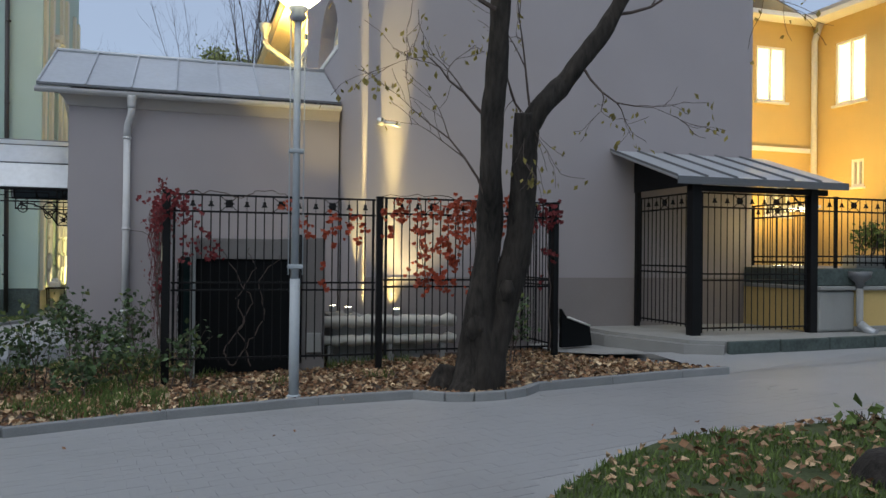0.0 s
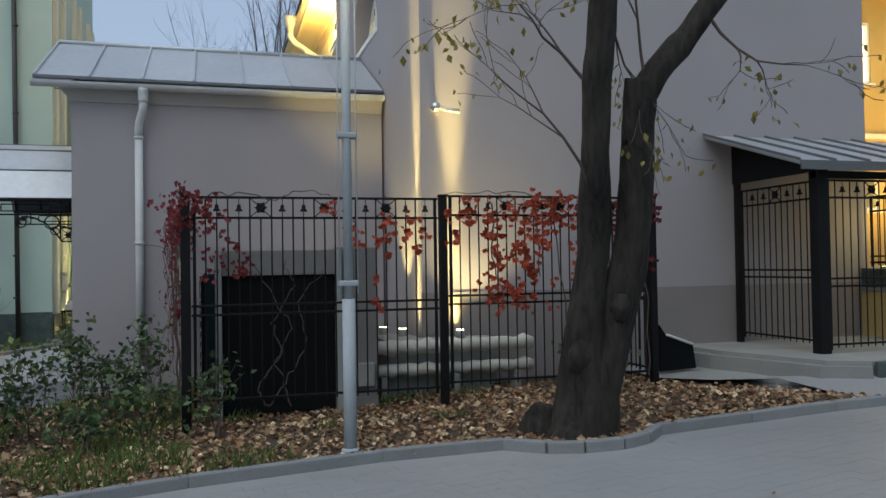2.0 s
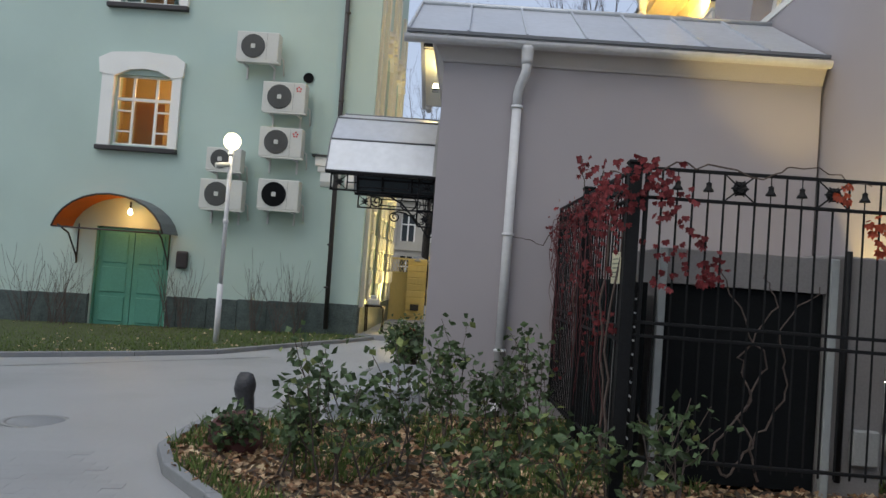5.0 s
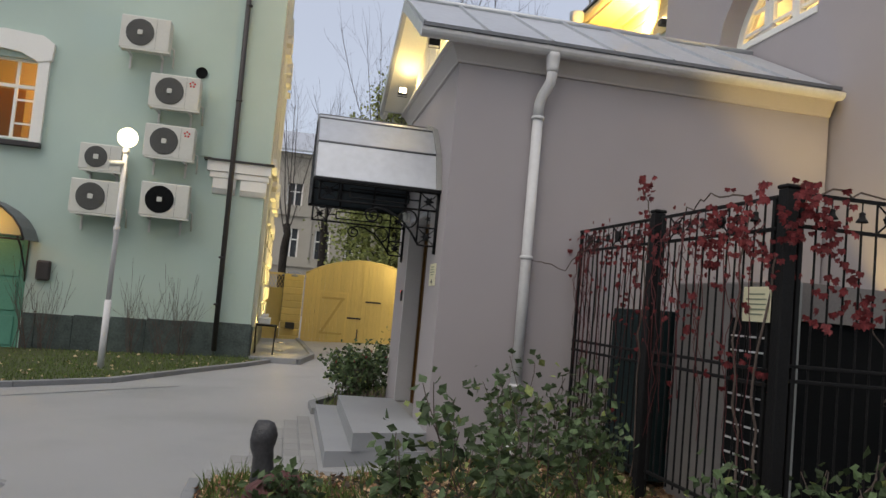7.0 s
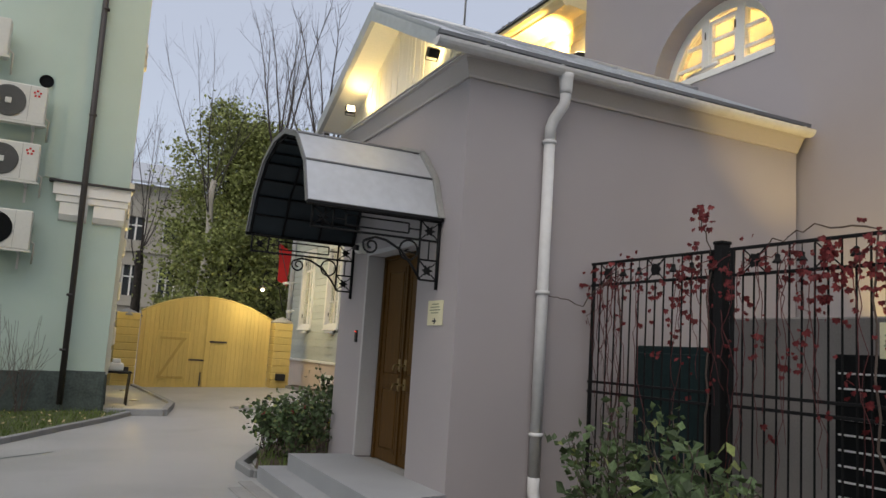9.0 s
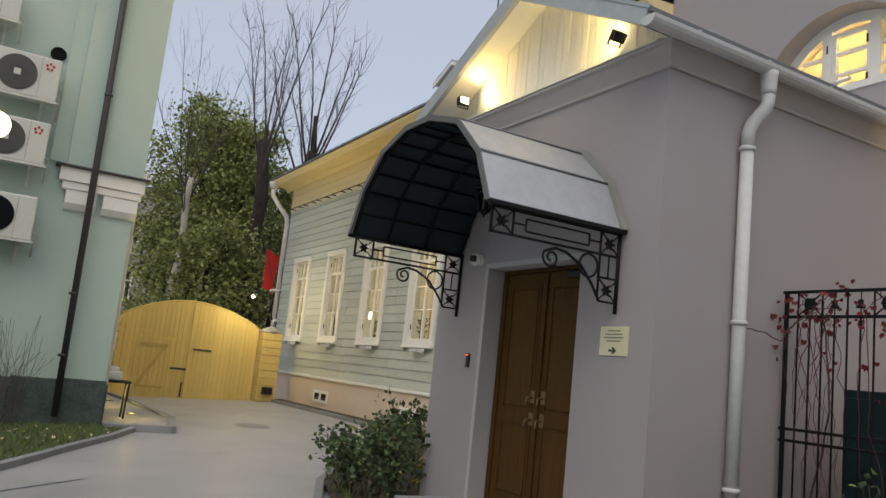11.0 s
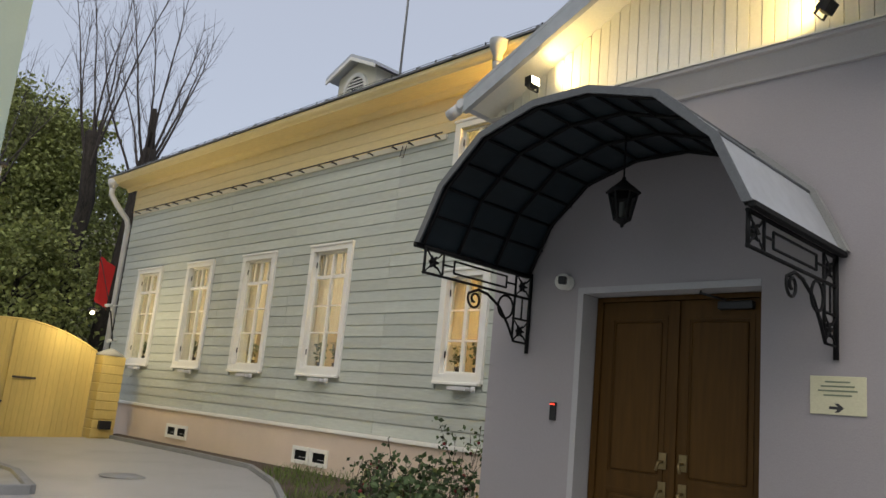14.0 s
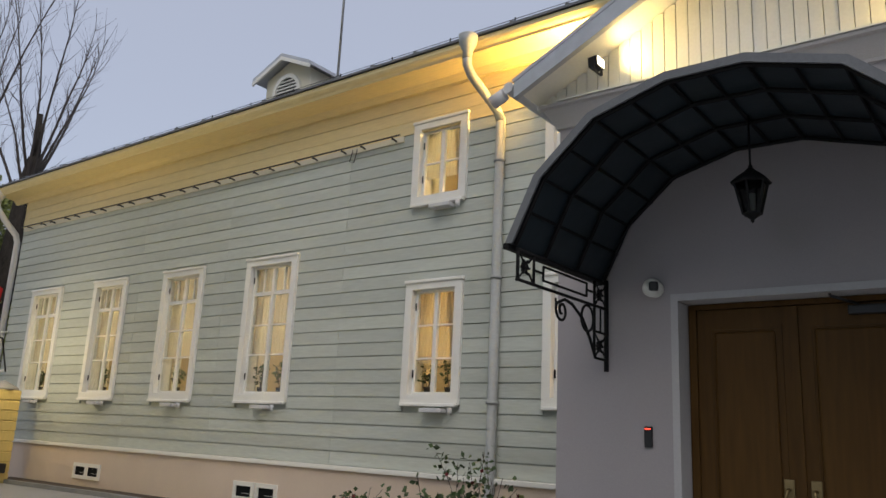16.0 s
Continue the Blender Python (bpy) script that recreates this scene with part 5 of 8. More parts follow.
part("wing_roof", prism([(13.4, 7.09), (18.0, 7.9), (18.0, 8.0), (13.4, 7.16)], "y", 6.0, 14.4), TIN, orange)
part("downpipe", tubed([(13.75, 13.9, 6.97), (13.75, 14.08, 6.6), (13.75, 14.08, 0.6)], 0.07, 10), PIPE, orange, "pale metal downpipe in the inner corner")
for a, b, c, d in OW + [(12.5, 13.2, 2.6, 3.35)]:
    w = part("window", boxes(((a, 14.22, c), (a + 0.06, 14.28, d)), ((b - 0.06, 14.22, c), (b, 14.28, d)), ((a + 0.06, 14.22, c), (b - 0.06, 14.28, c + 0.06)), ((a + 0.06, 14.22, d - 0.06), (b - 0.06, 14.28, d)), (((a + b) / 2 - 0.03, 14.22, c + 0.06), ((a + b) / 2 + 0.03, 14.28, d - 0.06))), WHITE, orange)
    part("pane", boxes(((a, 14.25, c), (b, 14.256, d))), GLASS, w).visible_shadow = False
    # added cloth that makes this window glow from the room lamp
    part("glow_cloth", boxes(((a + 0.003, 14.33, c + 0.003), (b - 0.003, 14.333, d - 0.003))), SHEER, w)
    part("sill", bevelled((a - 0.05, 14.12, c - 0.05), (b + 0.05, 14.22, c), 0.01), WHITE, w)
for a, b, c, d in OW2:
    w = part("window", boxes(((13.90, a, c), (13.96, a + 0.06, d)), ((13.90, b - 0.06, c), (13.96, b, d)), ((13.90, a + 0.06, c), (13.96, b - 0.06, c + 0.06)), ((13.90, a + 0.06, d - 0.06), (13.96, b - 0.06, d)), ((13.90, (a + b) / 2 - 0.03, c + 0.06), (13.96, (a + b) / 2 + 0.03, d - 0.06))), WHITE, orange)
    part("pane", boxes(((13.93, a, c), (13.936, b, d))), GLASS, w).visible_shadow = False
    # same added glow cloth for the wing windows
    part("glow_cloth", boxes(((14.0, a + 0.003, c + 0.003), (14.003, b - 0.003, d - 0.003))), SHEER, w)
    part("sill", bevelled((13.80, a - 0.05, c - 0.05), (13.9, b + 0.05, c), 0.01), WHITE, w)
solid("wall_ochre_rooms", boxes(((11.5, 15.6, 2.2), (13.8, 15.7, 7.0)), ((15.6, 11.5, 2.2), (15.7, 15.6, 7.0))), ROOM, "warm back wall of lit rooms", "wall")
lamp("ochre_room_lamp", "POINT", (12.7, 15.1, 5.8), 650, (1.0, 0.78, 0.4), size=0.2)
lamp("ochre_room_lamp", "POINT", (14.9, 13.1, 5.8), 650, (1.0, 0.78, 0.4), size=0.2)
# added warm washes and deck fittings stand in for the ochre walls' unseen lighting
lamp("ochre_wall_wash", "SPOT", (11.6, 12.2, 1.6), 560, GOLD, (13.4, 14.2, 5.2), 0.15, 100, 0.9)
for at_ in ((11.6, 12.2, 1.486), (10.3, 11.2, 1.486)):
    fl = thing("yard_floodlight", at_, "small flush lamp added in the deck to light the ochre walls", "floodlight")
    part("body", bevelled((-0.1, -0.06, 0.0), (0.1, 0.06, 0.02), 0.005, 1), PLASTIC, fl)
    part("lens", boxes(((-0.08, -0.045, 0.021), (0.08, 0.045, 0.024))), BULB, fl)
lamp("ochre_yard_wash", "SPOT", (10.3, 11.2, 1.6), 85, GOLD, (12.5, 14.2, 2.5), 0.15, 110, 0.9)

# ---- wooden house fittings ----
def vent(y0, y1, z, holes):
    """White frame on the plinth with one or two dark square openings."""
    xa, xb, h, f = HX - 0.09, HX - 0.061, 0.155, 0.07
    t = part("plinth_vent", boxes(((xa, y0, z - h), (xb, y1, z - h + f)), ((xa, y0, z + h - f), (xb, y1, z + h)), ((xa, y0, z - h + f), (xb, y0 + f, z + h - f)), ((xa, y1 - f, z - h + f), (xb, y1, z + h - f))), WHITE, house, "white framed plinth vent")
    w = (y1 - y0 - 2 * f) / holes
    for k in range(holes):
        ya = y0 + f + k * w
        part("grille", boxes(((HX - 0.068, ya, z - h + f), (HX - 0.0605, ya + w, z + h - f))), AC_BLACK, t)
        part("vent_bar", boxes(((HX - 0.074, ya, z - 0.035), (HX - 0.069, ya + w * 0.6, z - 0.028))), PIPE, t)
        if k:
            part("vent_post", boxes(((xa, ya - 0.06, z - h + f), (HX - 0.0745, ya + 0.06, z + h - f))), WHITE, t)


vent(27.5, 28.5, 0.43, 2), vent(22.85, 23.37, 0.42, 1), vent(22.29, 22.81, 0.42, 1)
hp = part("downpipe", tubed([(HX - 0.10, 18.22, 5.98), (HX - 0.10, 18.22, 0.75), (HX - 0.22, 18.22, 0.6)], 0.07, 12), GREY_PIPE, house, "grey metal downpipe")
part("hopper", lathe([(0.07, 0), (0.075, 0.12), (0.13, 0.24), (0.14, 0.36), (0.115, 0.36), (0.0, 0.32)], 16, (HX - 0.79, 18.36, 6.64)), GREY_PIPE, hp)
part("swan_neck", tubed([(HX - 0.79, 18.36, 6.68), (HX - 0.79, 18.36, 6.56), (HX - 0.70, 18.35, 6.44), (HX - 0.16, 18.24, 6.06), (HX - 0.10, 18.22, 5.92)], 0.07, 12), GREY_PIPE, hp)
for zz in (5.3, 3.6, 1.9):
    part("clamp", lathe([(0.077, 0), (0.087, 0.005), (0.087, 0.035), (0.077, 0.04)], 14, (HX - 0.10, 18.22, zz)), GREY_PIPE, hp)
cpipe = part("corner_downpipe", tubed([(2.02, 33.0, 6.75), (2.02, 33.0, 6.55), (2.2, 32.9, 6.25), (2.5, 32.8, 5.9), (2.55, 32.78, 5.7), (2.55, 32.78, 0.5)], 0.075, 12), PIPE, house, "grey metal corner downpipe")
part("hopper", lathe([(0.075, 0), (0.14, 0.12), (0.15, 0.25), (0.0, 0.24)], 14, (2.02, 33.0, 6.72)), PIPE, cpipe)
rail = thing("cable_rail", (0, 0, 0), "dark cable rail on short brackets along the frieze", "cable rail")
part("rod", tubed([(HX - 0.14, 20.1, 6.075), (HX - 0.14, 26, 6.06), (HX - 0.14, 32.5, 6.075)], 0.014, 6), BROWN_PIPE, rail)
part("board", boxes(((HX - 0.045, 20.1, 5.99), (HX - 0.013, 32.6, 6.085))), CREAM, rail, "pale batten")
for k in range(22):
    yy = 20.25 + k * 0.56 + (0.12 if k % 2 else 0)
    part("bracket", tubed([(HX - 0.02, yy, 6.02), (HX - 0.17, yy - 0.02, 6.03), (HX - 0.20, yy - 0.05, 6.0)], 0.016, 6), BROWN_PIPE, rail)
part("loop", tubed([(HX - 0.05, 21.2, 6.05), (HX - 0.06, 21.25, 5.85), (HX - 0.06, 21.15, 5.82), (HX - 0.05, 21.1, 6.05)], 0.008, 5), BROWN_PIPE, rail)
for (a, b, c, d, *_ ) in WINS:
    bx = thing("sill_lamp_box", (HX - 0.1, (a + b) / 2 - 0.1, c - 0.09), "small pale lamp box fixed under the window sill", "lamp", "sill lamp boxes")
    part("box", bevelled((-0.09, -0.22, -0.03), (0.07, 0.16, 0.03), 0.008, 1), PIPE, bx)
    part("knob", tubed([(-0.03, -0.34, -0.05), (-0.03, -0.34, 0.04)], 0.035, 8), PIPE, bx)
wire = thing("eave_wire", (0, 0, 0), "thin wire on small posts along the roof edge", "wire")
part("strand", tubed([(2.06, HY0, 7.19), (2.06, HY1, 7.19)], 0.005, 4), BROWN_PIPE, wire)
for k in range(15):
    yy = HY0 + 0.6 + k * 1.13
    part("stand_off", tubed([(2.06, yy, 7.1), (2.06, yy, 7.21)], 0.012, 5), BLACK, wire)
dm = thing("roof_dormer", (0, 24.25, 0), "small cream dormer with a round louvred vent", "dormer")
part("face", prism([(-0.66, 7.6), (0.66, 7.6), (0.66, 8.62), (0, 8.90), (-0.66, 8.62)], "x", 3.6, 6.4), CREAM, dm)
for sg in (-1, 1):
    part("roof_slope", prism([(0, 8.94), (sg * 0.86, 8.56), (sg * 0.86, 8.63), (0, 9.01)], "x", 3.36, 6.9), TIN, dm)
    part("barge", prism([(0, 8.86), (sg * 0.86, 8.48), (sg * 0.86, 8.56), (0, 8.94)], "x", 3.36, 3.40), WHITE, dm)
part("arch_trim", prism(arc(0, 8.2, 0.42, 0, 180, 16) + arc(0, 8.2, 0.33, 180, 0, 16), "x", 3.55, 3.599), WHITE, dm)
part("vent_back", prism(arc(0, 8.2, 0.33, 0, 180, 16), "x", 3.585, 3.597), AC_BLACK, dm)
for k in range(4):
    zz = 8.22 + k * 0.075
    hw = math.sqrt(max(0.33 ** 2 - (zz + 0.02 - 8.2) ** 2, 0.001))
    part("louvre", boxes(((3.555, -hw, zz), (3.585, hw, zz + 0.028))), WHITE, dm)
mast = thing("roof_mast", (3.7, 22.9, 7.8), "thin metal mast rising from the roof", "mast")
part("pole", tubed([(0, 0, 0), (0, 0, 9)], [0.03, 0.018], 6), STEEL, mast)
part("base", lathe([(0.12, -0.1), (0.12, 0.12), (0.05, 0.2)], 10), DARK_TIN, mast)
flag = thing("red_flag", (2.45, 33.05, 3.2), "red flag hanging from a pole on the house corner", "flag")
part("pole", tubed([(0.1, -0.2, 0), (-0.35, 0.25, 1.75)], 0.012, 6), BROWN_PIPE, flag)
bm = bmesh.new()
rows = []
for i in range(9):
    t = i / 8
    rows.append([bm.verts.new((-0.32 + 0.42 * s + 0.05 * math.sin(9 * s + 2 * t), 0.22 - 0.1 * s, 1.62 - 1.25 * t - 0.25 * s)) for s in (0, 0.25, 0.5, 0.75, 1)])
for A, B in zip(rows, rows[1:]):
    for i in range(4):
        bm.faces.new((A[i], A[i + 1], B[i + 1], B[i])).smooth = True
part("cloth", bm, RED, flag)
for yy, zz, out in ((32.55, 3.45, 0.35), (32.3, 2.5, 0.15)):
    sc = thing("security_camera", (HX, yy, zz), "small white bullet camera on the house corner", "camera")
    part("arm", tubed([(0, 0, 0), (-out * 0.6, 0, -0.02)], 0.018, 6), WHITE, sc)
    part("body", tubed([(-out * 0.6, 0.02, -0.02), (-out * 0.6 - 0.2, -0.1, -0.06)], 0.045, 10), WHITE, sc)
el = thing("eave_floodlight", (2.5, 16.2, 6.2), "small floodlight under the eaves of the wooden house", "floodlight")
part("body", bevelled((-0.05, -0.07, -0.05), (0.08, 0.07, 0.05), 0.01), PLASTIC, el)
part("lens", boxes(((-0.04, -0.06, 0.051), (0.06, 0.06, 0.055))), BULB, el)
lamp("eave_flood", "SPOT", (2.38, 16.6, 6.3), 480, GOLD, (2.25, 17.5, 6.95), 0.05, 150, 0.9)
cb = thing("gutter_end", (-0.2, 15.27, 3.95), "white gutter end pipe at the annex corner", "gutter")
part("spout", tubed([(-1.62, 0.05, 0.02), (-1.62, 0.16, -0.02)], 0.05, 10), PIPE, cb)
part("channel", tubed([(-1.66, 0.0, 0.05), (2.6, 0.0, 0.05)], 0.045, 8), PIPE, cb)

# ---- green house fittings ----
def green_window(x0, x1, z0, z1, lit=True):
    w = part("window", boxes(((x0 - 0.30, GY - 0.09, z0 - 0.05), (x0, GY + 0.002, z1 + 0.05))), WHITE, green, "white plaster window surround")
    part("side_trim", boxes(((x1, GY - 0.09, z0 - 0.05), (x1 + 0.22, GY + 0.002, z1 + 0.05))), WHITE, w)
    xc, wd = (x0 + x1) / 2, (x1 - x0) / 2
    part("head", prism([(x0 - 0.36, z1 + 0.0), (x0 - 0.40, z1 + 0.35), (x0 - 0.1, z1 + 0.50), (xc, z1 + 0.55), (x1 + 0.05, z1 + 0.50), (x1 + 0.28, z1 + 0.35), (x1 + 0.26, z1 + 0.0), (x1, z1 - 0.06), (xc + 0.35, z1 + 0.10), (xc, z1 + 0.14), (xc - 0.35, z1 + 0.10), (x0, z1 - 0.06)], "y", GY - 0.11, GY - 0.005), WHITE, w)
    part("sill", bevelled((x0 - 0.32, GY - 0.16, z0 - 0.16), (x1 + 0.24, GY, z0 - 0.05), 0.015), BROWN_PIPE, w)
    ys, ye = GY + 0.12, GY + 0.18
    f = 0.05
    part("casement_frame", boxes(((x0, ys, z0), (x0 + f, ye, z1)), ((x1 - f, ys, z0), (x1, ye, z1)), ((x0 + f, ys, z0), (x1 - f, ye, z0 + f)), ((x0 + f, ys, z1 - f), (x1 - f, ye, z1))), WHITE, w)
    a, b = x0 + (x1 - x0) * 0.30, x0 + (x1 - x0) * 0.70
    zt = z0 + (z1 - z0) * 0.66
    part("glazing_bar", boxes(((a - 0.03, ys, z0 + f), (a + 0.03, ye, z1 - f)), ((b - 0.03, ys, z0 + f), (b + 0.03, ye, z1 - f)), ((x0 + f, ys - 0.003, zt - 0.035), (x1 - f, ye - 0.003, zt + 0.035)), ((x0 + f, ys + 0.004, z0 + 0.32), (a - 0.03, ye - 0.004, z0 + 0.36)), ((b + 0.03, ys + 0.004, z0 + 0.32), (x1 - f, ye - 0.004, z0 + 0.36)), ((x0 + f, ys + 0.004, zt - 0.30), (a - 0.03, ye - 0.004, zt - 0.26)), ((b + 0.03, ys + 0.004, zt - 0.30), (x1 - f, ye - 0.004, zt - 0.26))), WHITE, w)
    part("pane", boxes(((x0, ys + 0.03, z0), (x1, ys + 0.035, z1))), GLASS, w).visible_shadow = False
    part("brown_curtain", boxes(((x0 + 0.35, GY + 0.5, z0 - 0.1), (x1 - 0.35, GY + 0.52, zt))), mat_wood_warm, w)


mat_wood_warm = mat("warm_brown_blind", (0.42, 0.20, 0.07), 0.8, vary=0.15, through_light=0.4)
green_window(*GWIN)
green_window(-9.78, -8.38, 7.5, 9.0)
solid("wall_green_room", boxes(((-10.6, GY + 2.4, 3.4), (-7.4, GY + 2.5, 7.3)), ((-10.7, GY + 0.4, 3.4), (-10.6, GY + 2.5, 7.3)), ((-7.4, GY + 0.4, 3.4), (-7.3, GY + 2.5, 7.3))), ROOM, "warm walls of a lit room", "wall")
solid("ceiling_green_room", boxes(((-10.6, GY + 0.4, 7.3), (-7.4, GY + 2.4, 7.35)), ((-10.6, GY + 0.4, 3.35), (-7.4, GY + 2.4, 3.4))), ROOM, "ceiling of a lit room", "ceiling")
lamp("green_room_lamp", "POINT", (-8.6, GY + 1.3, 5.5), 55, (1.0, 0.5, 0.15), size=0.12)
gd = thing("teal_double_door", (-9.02, GY + 0.14, -0.32), "closed teal painted double door under an orange canopy", "door")
for s in (-1, 1):
    lf = part("leaf", boxes(((min(0.01 * s, 0.86 * s), -0.03, 0.02), (max(0.01 * s, 0.86 * s), 0.03, 2.38))), TEAL, gd)
    for z0, z1 in ((0.15, 0.75), (0.85, 1.45), (1.55, 2.25)):
        part("panel", bevelled((min(0.14 * s, 0.74 * s), -0.055, z0), (max(0.14 * s, 0.74 * s), -0.028, z1), 0.012, 1), TEAL, lf)
part("frame", boxes(((-0.9, -0.1, 0), (-0.865, 0.06, 2.4)), ((0.865, -0.1, 0), (0.9, 0.06, 2.4))), TEAL, gd)
gc = thing("orange_canopy", (-9.24, GY, 2.05), "curved orange sheet canopy lit from beneath", "canopy")
cpts = arc(0, -0.25, 1.30, 10, 170, 12, 0.76)
for i in range(12):
    (u0, v0), (u1, v1) = cpts[i], cpts[i + 1]
    part("sheet", prism([(u0, v0), (u1, v1), (u1, v1 + 0.02), (u0, v0 + 0.02)], "y", -0.95, 0), COPPER if i > 5 else DARK_TIN, gc)
part("rim", tubed([(u, -0.96, v) for u, v in cpts], 0.022, 6), BROWN_PIPE, gc)
part("tie_bar", tubed([(cpts[0][0], -0.95, cpts[0][1]), (cpts[-1][0], -0.95, cpts[-1][1])], 0.02, 6), BROWN_PIPE, gc)
for s in (-1, 1):
    part("bracket", tubed([(s * 1.1, -0.01, -0.85), (s * 1.1, -0.06, -0.7), (s * 1.1, -0.5, -0.2), (s * 1.15, -0.92, -0.03)], 0.02, 6), BROWN_PIPE, gc)
    part("wall_bar", tubed([(s * 1.1, -0.015, -0.9), (s * 1.1, -0.015, 0.05)], 0.018, 6), BROWN_PIPE, gc)
cl2 = thing("canopy_bulb", (-9.0, GY - 0.35, 2.42), "glowing bulb under the orange canopy", "lamp")
part("bulb", lathe([(0.0, -0.06), (0.05, -0.03), (0.055, 0.02), (0.03, 0.06), (0.025, 0.1)], 12), BULB, cl2)
part("holder", tubed([(0, 0, 0.1), (0, 0, 0.26)], 0.025, 8), BLACK, cl2)
lamp("canopy_bulb_light", "POINT", (-9.0, GY - 0.5, 2.3), 11, (1.0, 0.42, 0.07), size=0.06)


def ac_unit(x0, x1, z0, z1, fan, mark, deep=0.42):
    w, h = x1 - x0, z1 - z0
    t = thing("air_conditioner", (x0, GY, z0), "white outdoor air-conditioner unit on wall brackets", "air conditioner", "wall air conditioners")
    part("case", bevelled((0, -deep - 0.1, 0), (w, -0.16, h), 0.025, 2), AC_WHITE, t)
    r = h * 0.40
    cx = w * 0.40
    part("fan_well", lathe([(r, 0), (r * 1.02, 0.006), (r * 1.02, 0.012), (r * 0.98, 0.014)], 28), fan, t, "round fan opening").matrix_local = pose(cx, -deep - 0.101, h * 0.5, 90, 0, 0)
    for k in range(4):
        rr = r * (0.3 + 0.2 * k)
        bm = tubed([(cx + rr * math.cos(a), -deep - 0.118, h * 0.5 + rr * math.sin(a)) for a in (2 * math.pi * i / 28 for i in range(29))], 0.005, 4)
        part("grille_ring", bm, fan, t)
    for k in range(12):
        a = math.pi * k / 6
        part("grille_spoke", tubed([(cx + 0.05 * math.cos(a), -deep - 0.12, h * 0.5 + 0.05 * math.sin(a)), (cx + r * math.cos(a), -deep - 0.115, h * 0.5 + r * math.sin(a))], 0.004, 4), fan, t)
    part("hub", bevelled((cx - 0.05, -deep - 0.128, h * 0.5 - 0.05), (cx + 0.05, -deep - 0.116, h * 0.5 + 0.05), 0.008, 1), AC_WHITE, t)
    part("base_rail", boxes(((w * 0.05, -deep - 0.12, -0.035), (w * 1.04, -deep - 0.04, -0.001))), AC_WHITE, t)
    if mark:
        bm = bmesh.new()
        for k in range(5):
            a = 2 * math.pi * k / 5 + 0.3
            box(bm, (w * 0.84 + 0.05 * math.cos(a) - 0.018, -deep - 0.105, h * 0.78 + 0.05 * math.sin(a) - 0.018), (w * 0.84 + 0.05 * math.cos(a) + 0.018, -deep - 0.1005, h * 0.78 + 0.05 * math.sin(a) + 0.018))
        part("red_mark", bm, RED, t, "small red flower-shaped mark")
    part("seam", boxes(((w * 0.72, -deep - 0.104, 0.03), (w * 0.724, -deep - 0.0995, h - 0.03))), AC_GREY, t)
    for xx in (w * 0.15, w * 0.8):
        part("bracket", boxes(((xx, -deep - 0.08, -0.05), (xx + 0.04, -0.002, -0.001)), ((xx, -0.04, -0.32), (xx + 0.04, -0.002, -0.05))), PIPE, t)
    part("pipe_run", tubed([(w - 0.02, -0.25, 0.2), (w + 0.06, -0.2, 0.15), (w + 0.05, -0.03, -0.2)], 0.018, 6), AC_WHITE, t)


ac_unit(-6.78, -5.79, 6.15, 6.84, AC_GREY, False)
ac_unit(-6.08, -5.07, 5.00, 5.70, AC_GREY, True)
ac_unit(-6.07, -5.07, 3.95, 4.64, AC_GREY, True)
ac_unit(-6.01, -5.05, 2.73, 3.43, AC_BLACK, False)
ac_unit(-7.27, -6.45, 3.54, 4.08, AC_GREY, False)
ac_unit(-7.36, -6.36, 2.65, 3.34, AC_GREY, False)
hl = thing("wall_vent_hole", (-5.14, GY, 5.95), "round black vent hole in the green wall", "vent")
part("collar", lathe([(0.12, 0), (0.125, 0.03), (0.10, 0.03), (0.095, 0.01)], 20), AC_BLACK, hl).matrix_local = pose(0, -0.001, 0, 90, 0, 0)
lb = thing("wall_box", (-7.79, GY, 1.2), "dark rounded letter box on the green wall", "letter box")
part("body", bevelled((-0.14, -0.12, 0), (0.14, -0.002, 0.42), 0.05, 3), BROWN_PIPE, lb)
gp = part("downpipe", tubed([(-4.33, GY - 0.18, 9.5), (-4.25, GY - 0.18, 0.05)], 0.055, 10), BROWN_PIPE, green, "dark brown downpipe")
for zz in (7.5, 5.4, 2.0, 1.0):
    part("clamp", lathe([(0.057, 0), (0.07, 0.005), (0.07, 0.04), (0.057, 0.045)], 12, (-4.29, GY - 0.18, zz)), BROWN_PIPE, gp)
part("corner_pilaster", boxes(((-4.72, GY - 0.09, 4.12), (GE + 0.06, GY - 0.002, 9.5))), GREEN, green)
part("corner_pilaster", boxes(((-4.98, GY - 0.04, 4.16), (-4.721, GY - 0.003, 9.5))), GREEN, green)
capt = part("pilaster_capital", boxes(((-4.80, GY - 0.16, 3.86), (GE + 0.10, GY - 0.002, 4.08))), WHITE, green, "white plaster corbel capital")
part("cap_sheet", bevelled((-4.88, GY - 0.22, 4.08), (GE + 0.16, GY, 4.12), 0.006, 1), BROWN_PIPE, capt)
part("moulding", bevelled((-4.74, GY - 0.13, 3.72), (GE + 0.07, GY - 0.002, 3.858), 0.02), WHITE, capt)
for xa, xb in ((-4.66, -4.18), (-4.08, GE + 0.03)):
    part("corbel", prism([(GY - 0.11, 3.718), (GY - 0.11, 3.5), (GY - 0.05, 3.40), (GY - 0.002, 3.38), (GY - 0.002, 3.718)], "x", xa, xb), WHITE, capt)
# lit side facade
for k, yy in enumerate((22.8, 23.9, 25.6, 26.6, 28.3, 29.2)):
    part("side_pilaster", boxes(((GE + 0.002, yy - 0.16, 0.6), (GE + 0.09, yy + 0.16, 9.4))), CREAM, green)
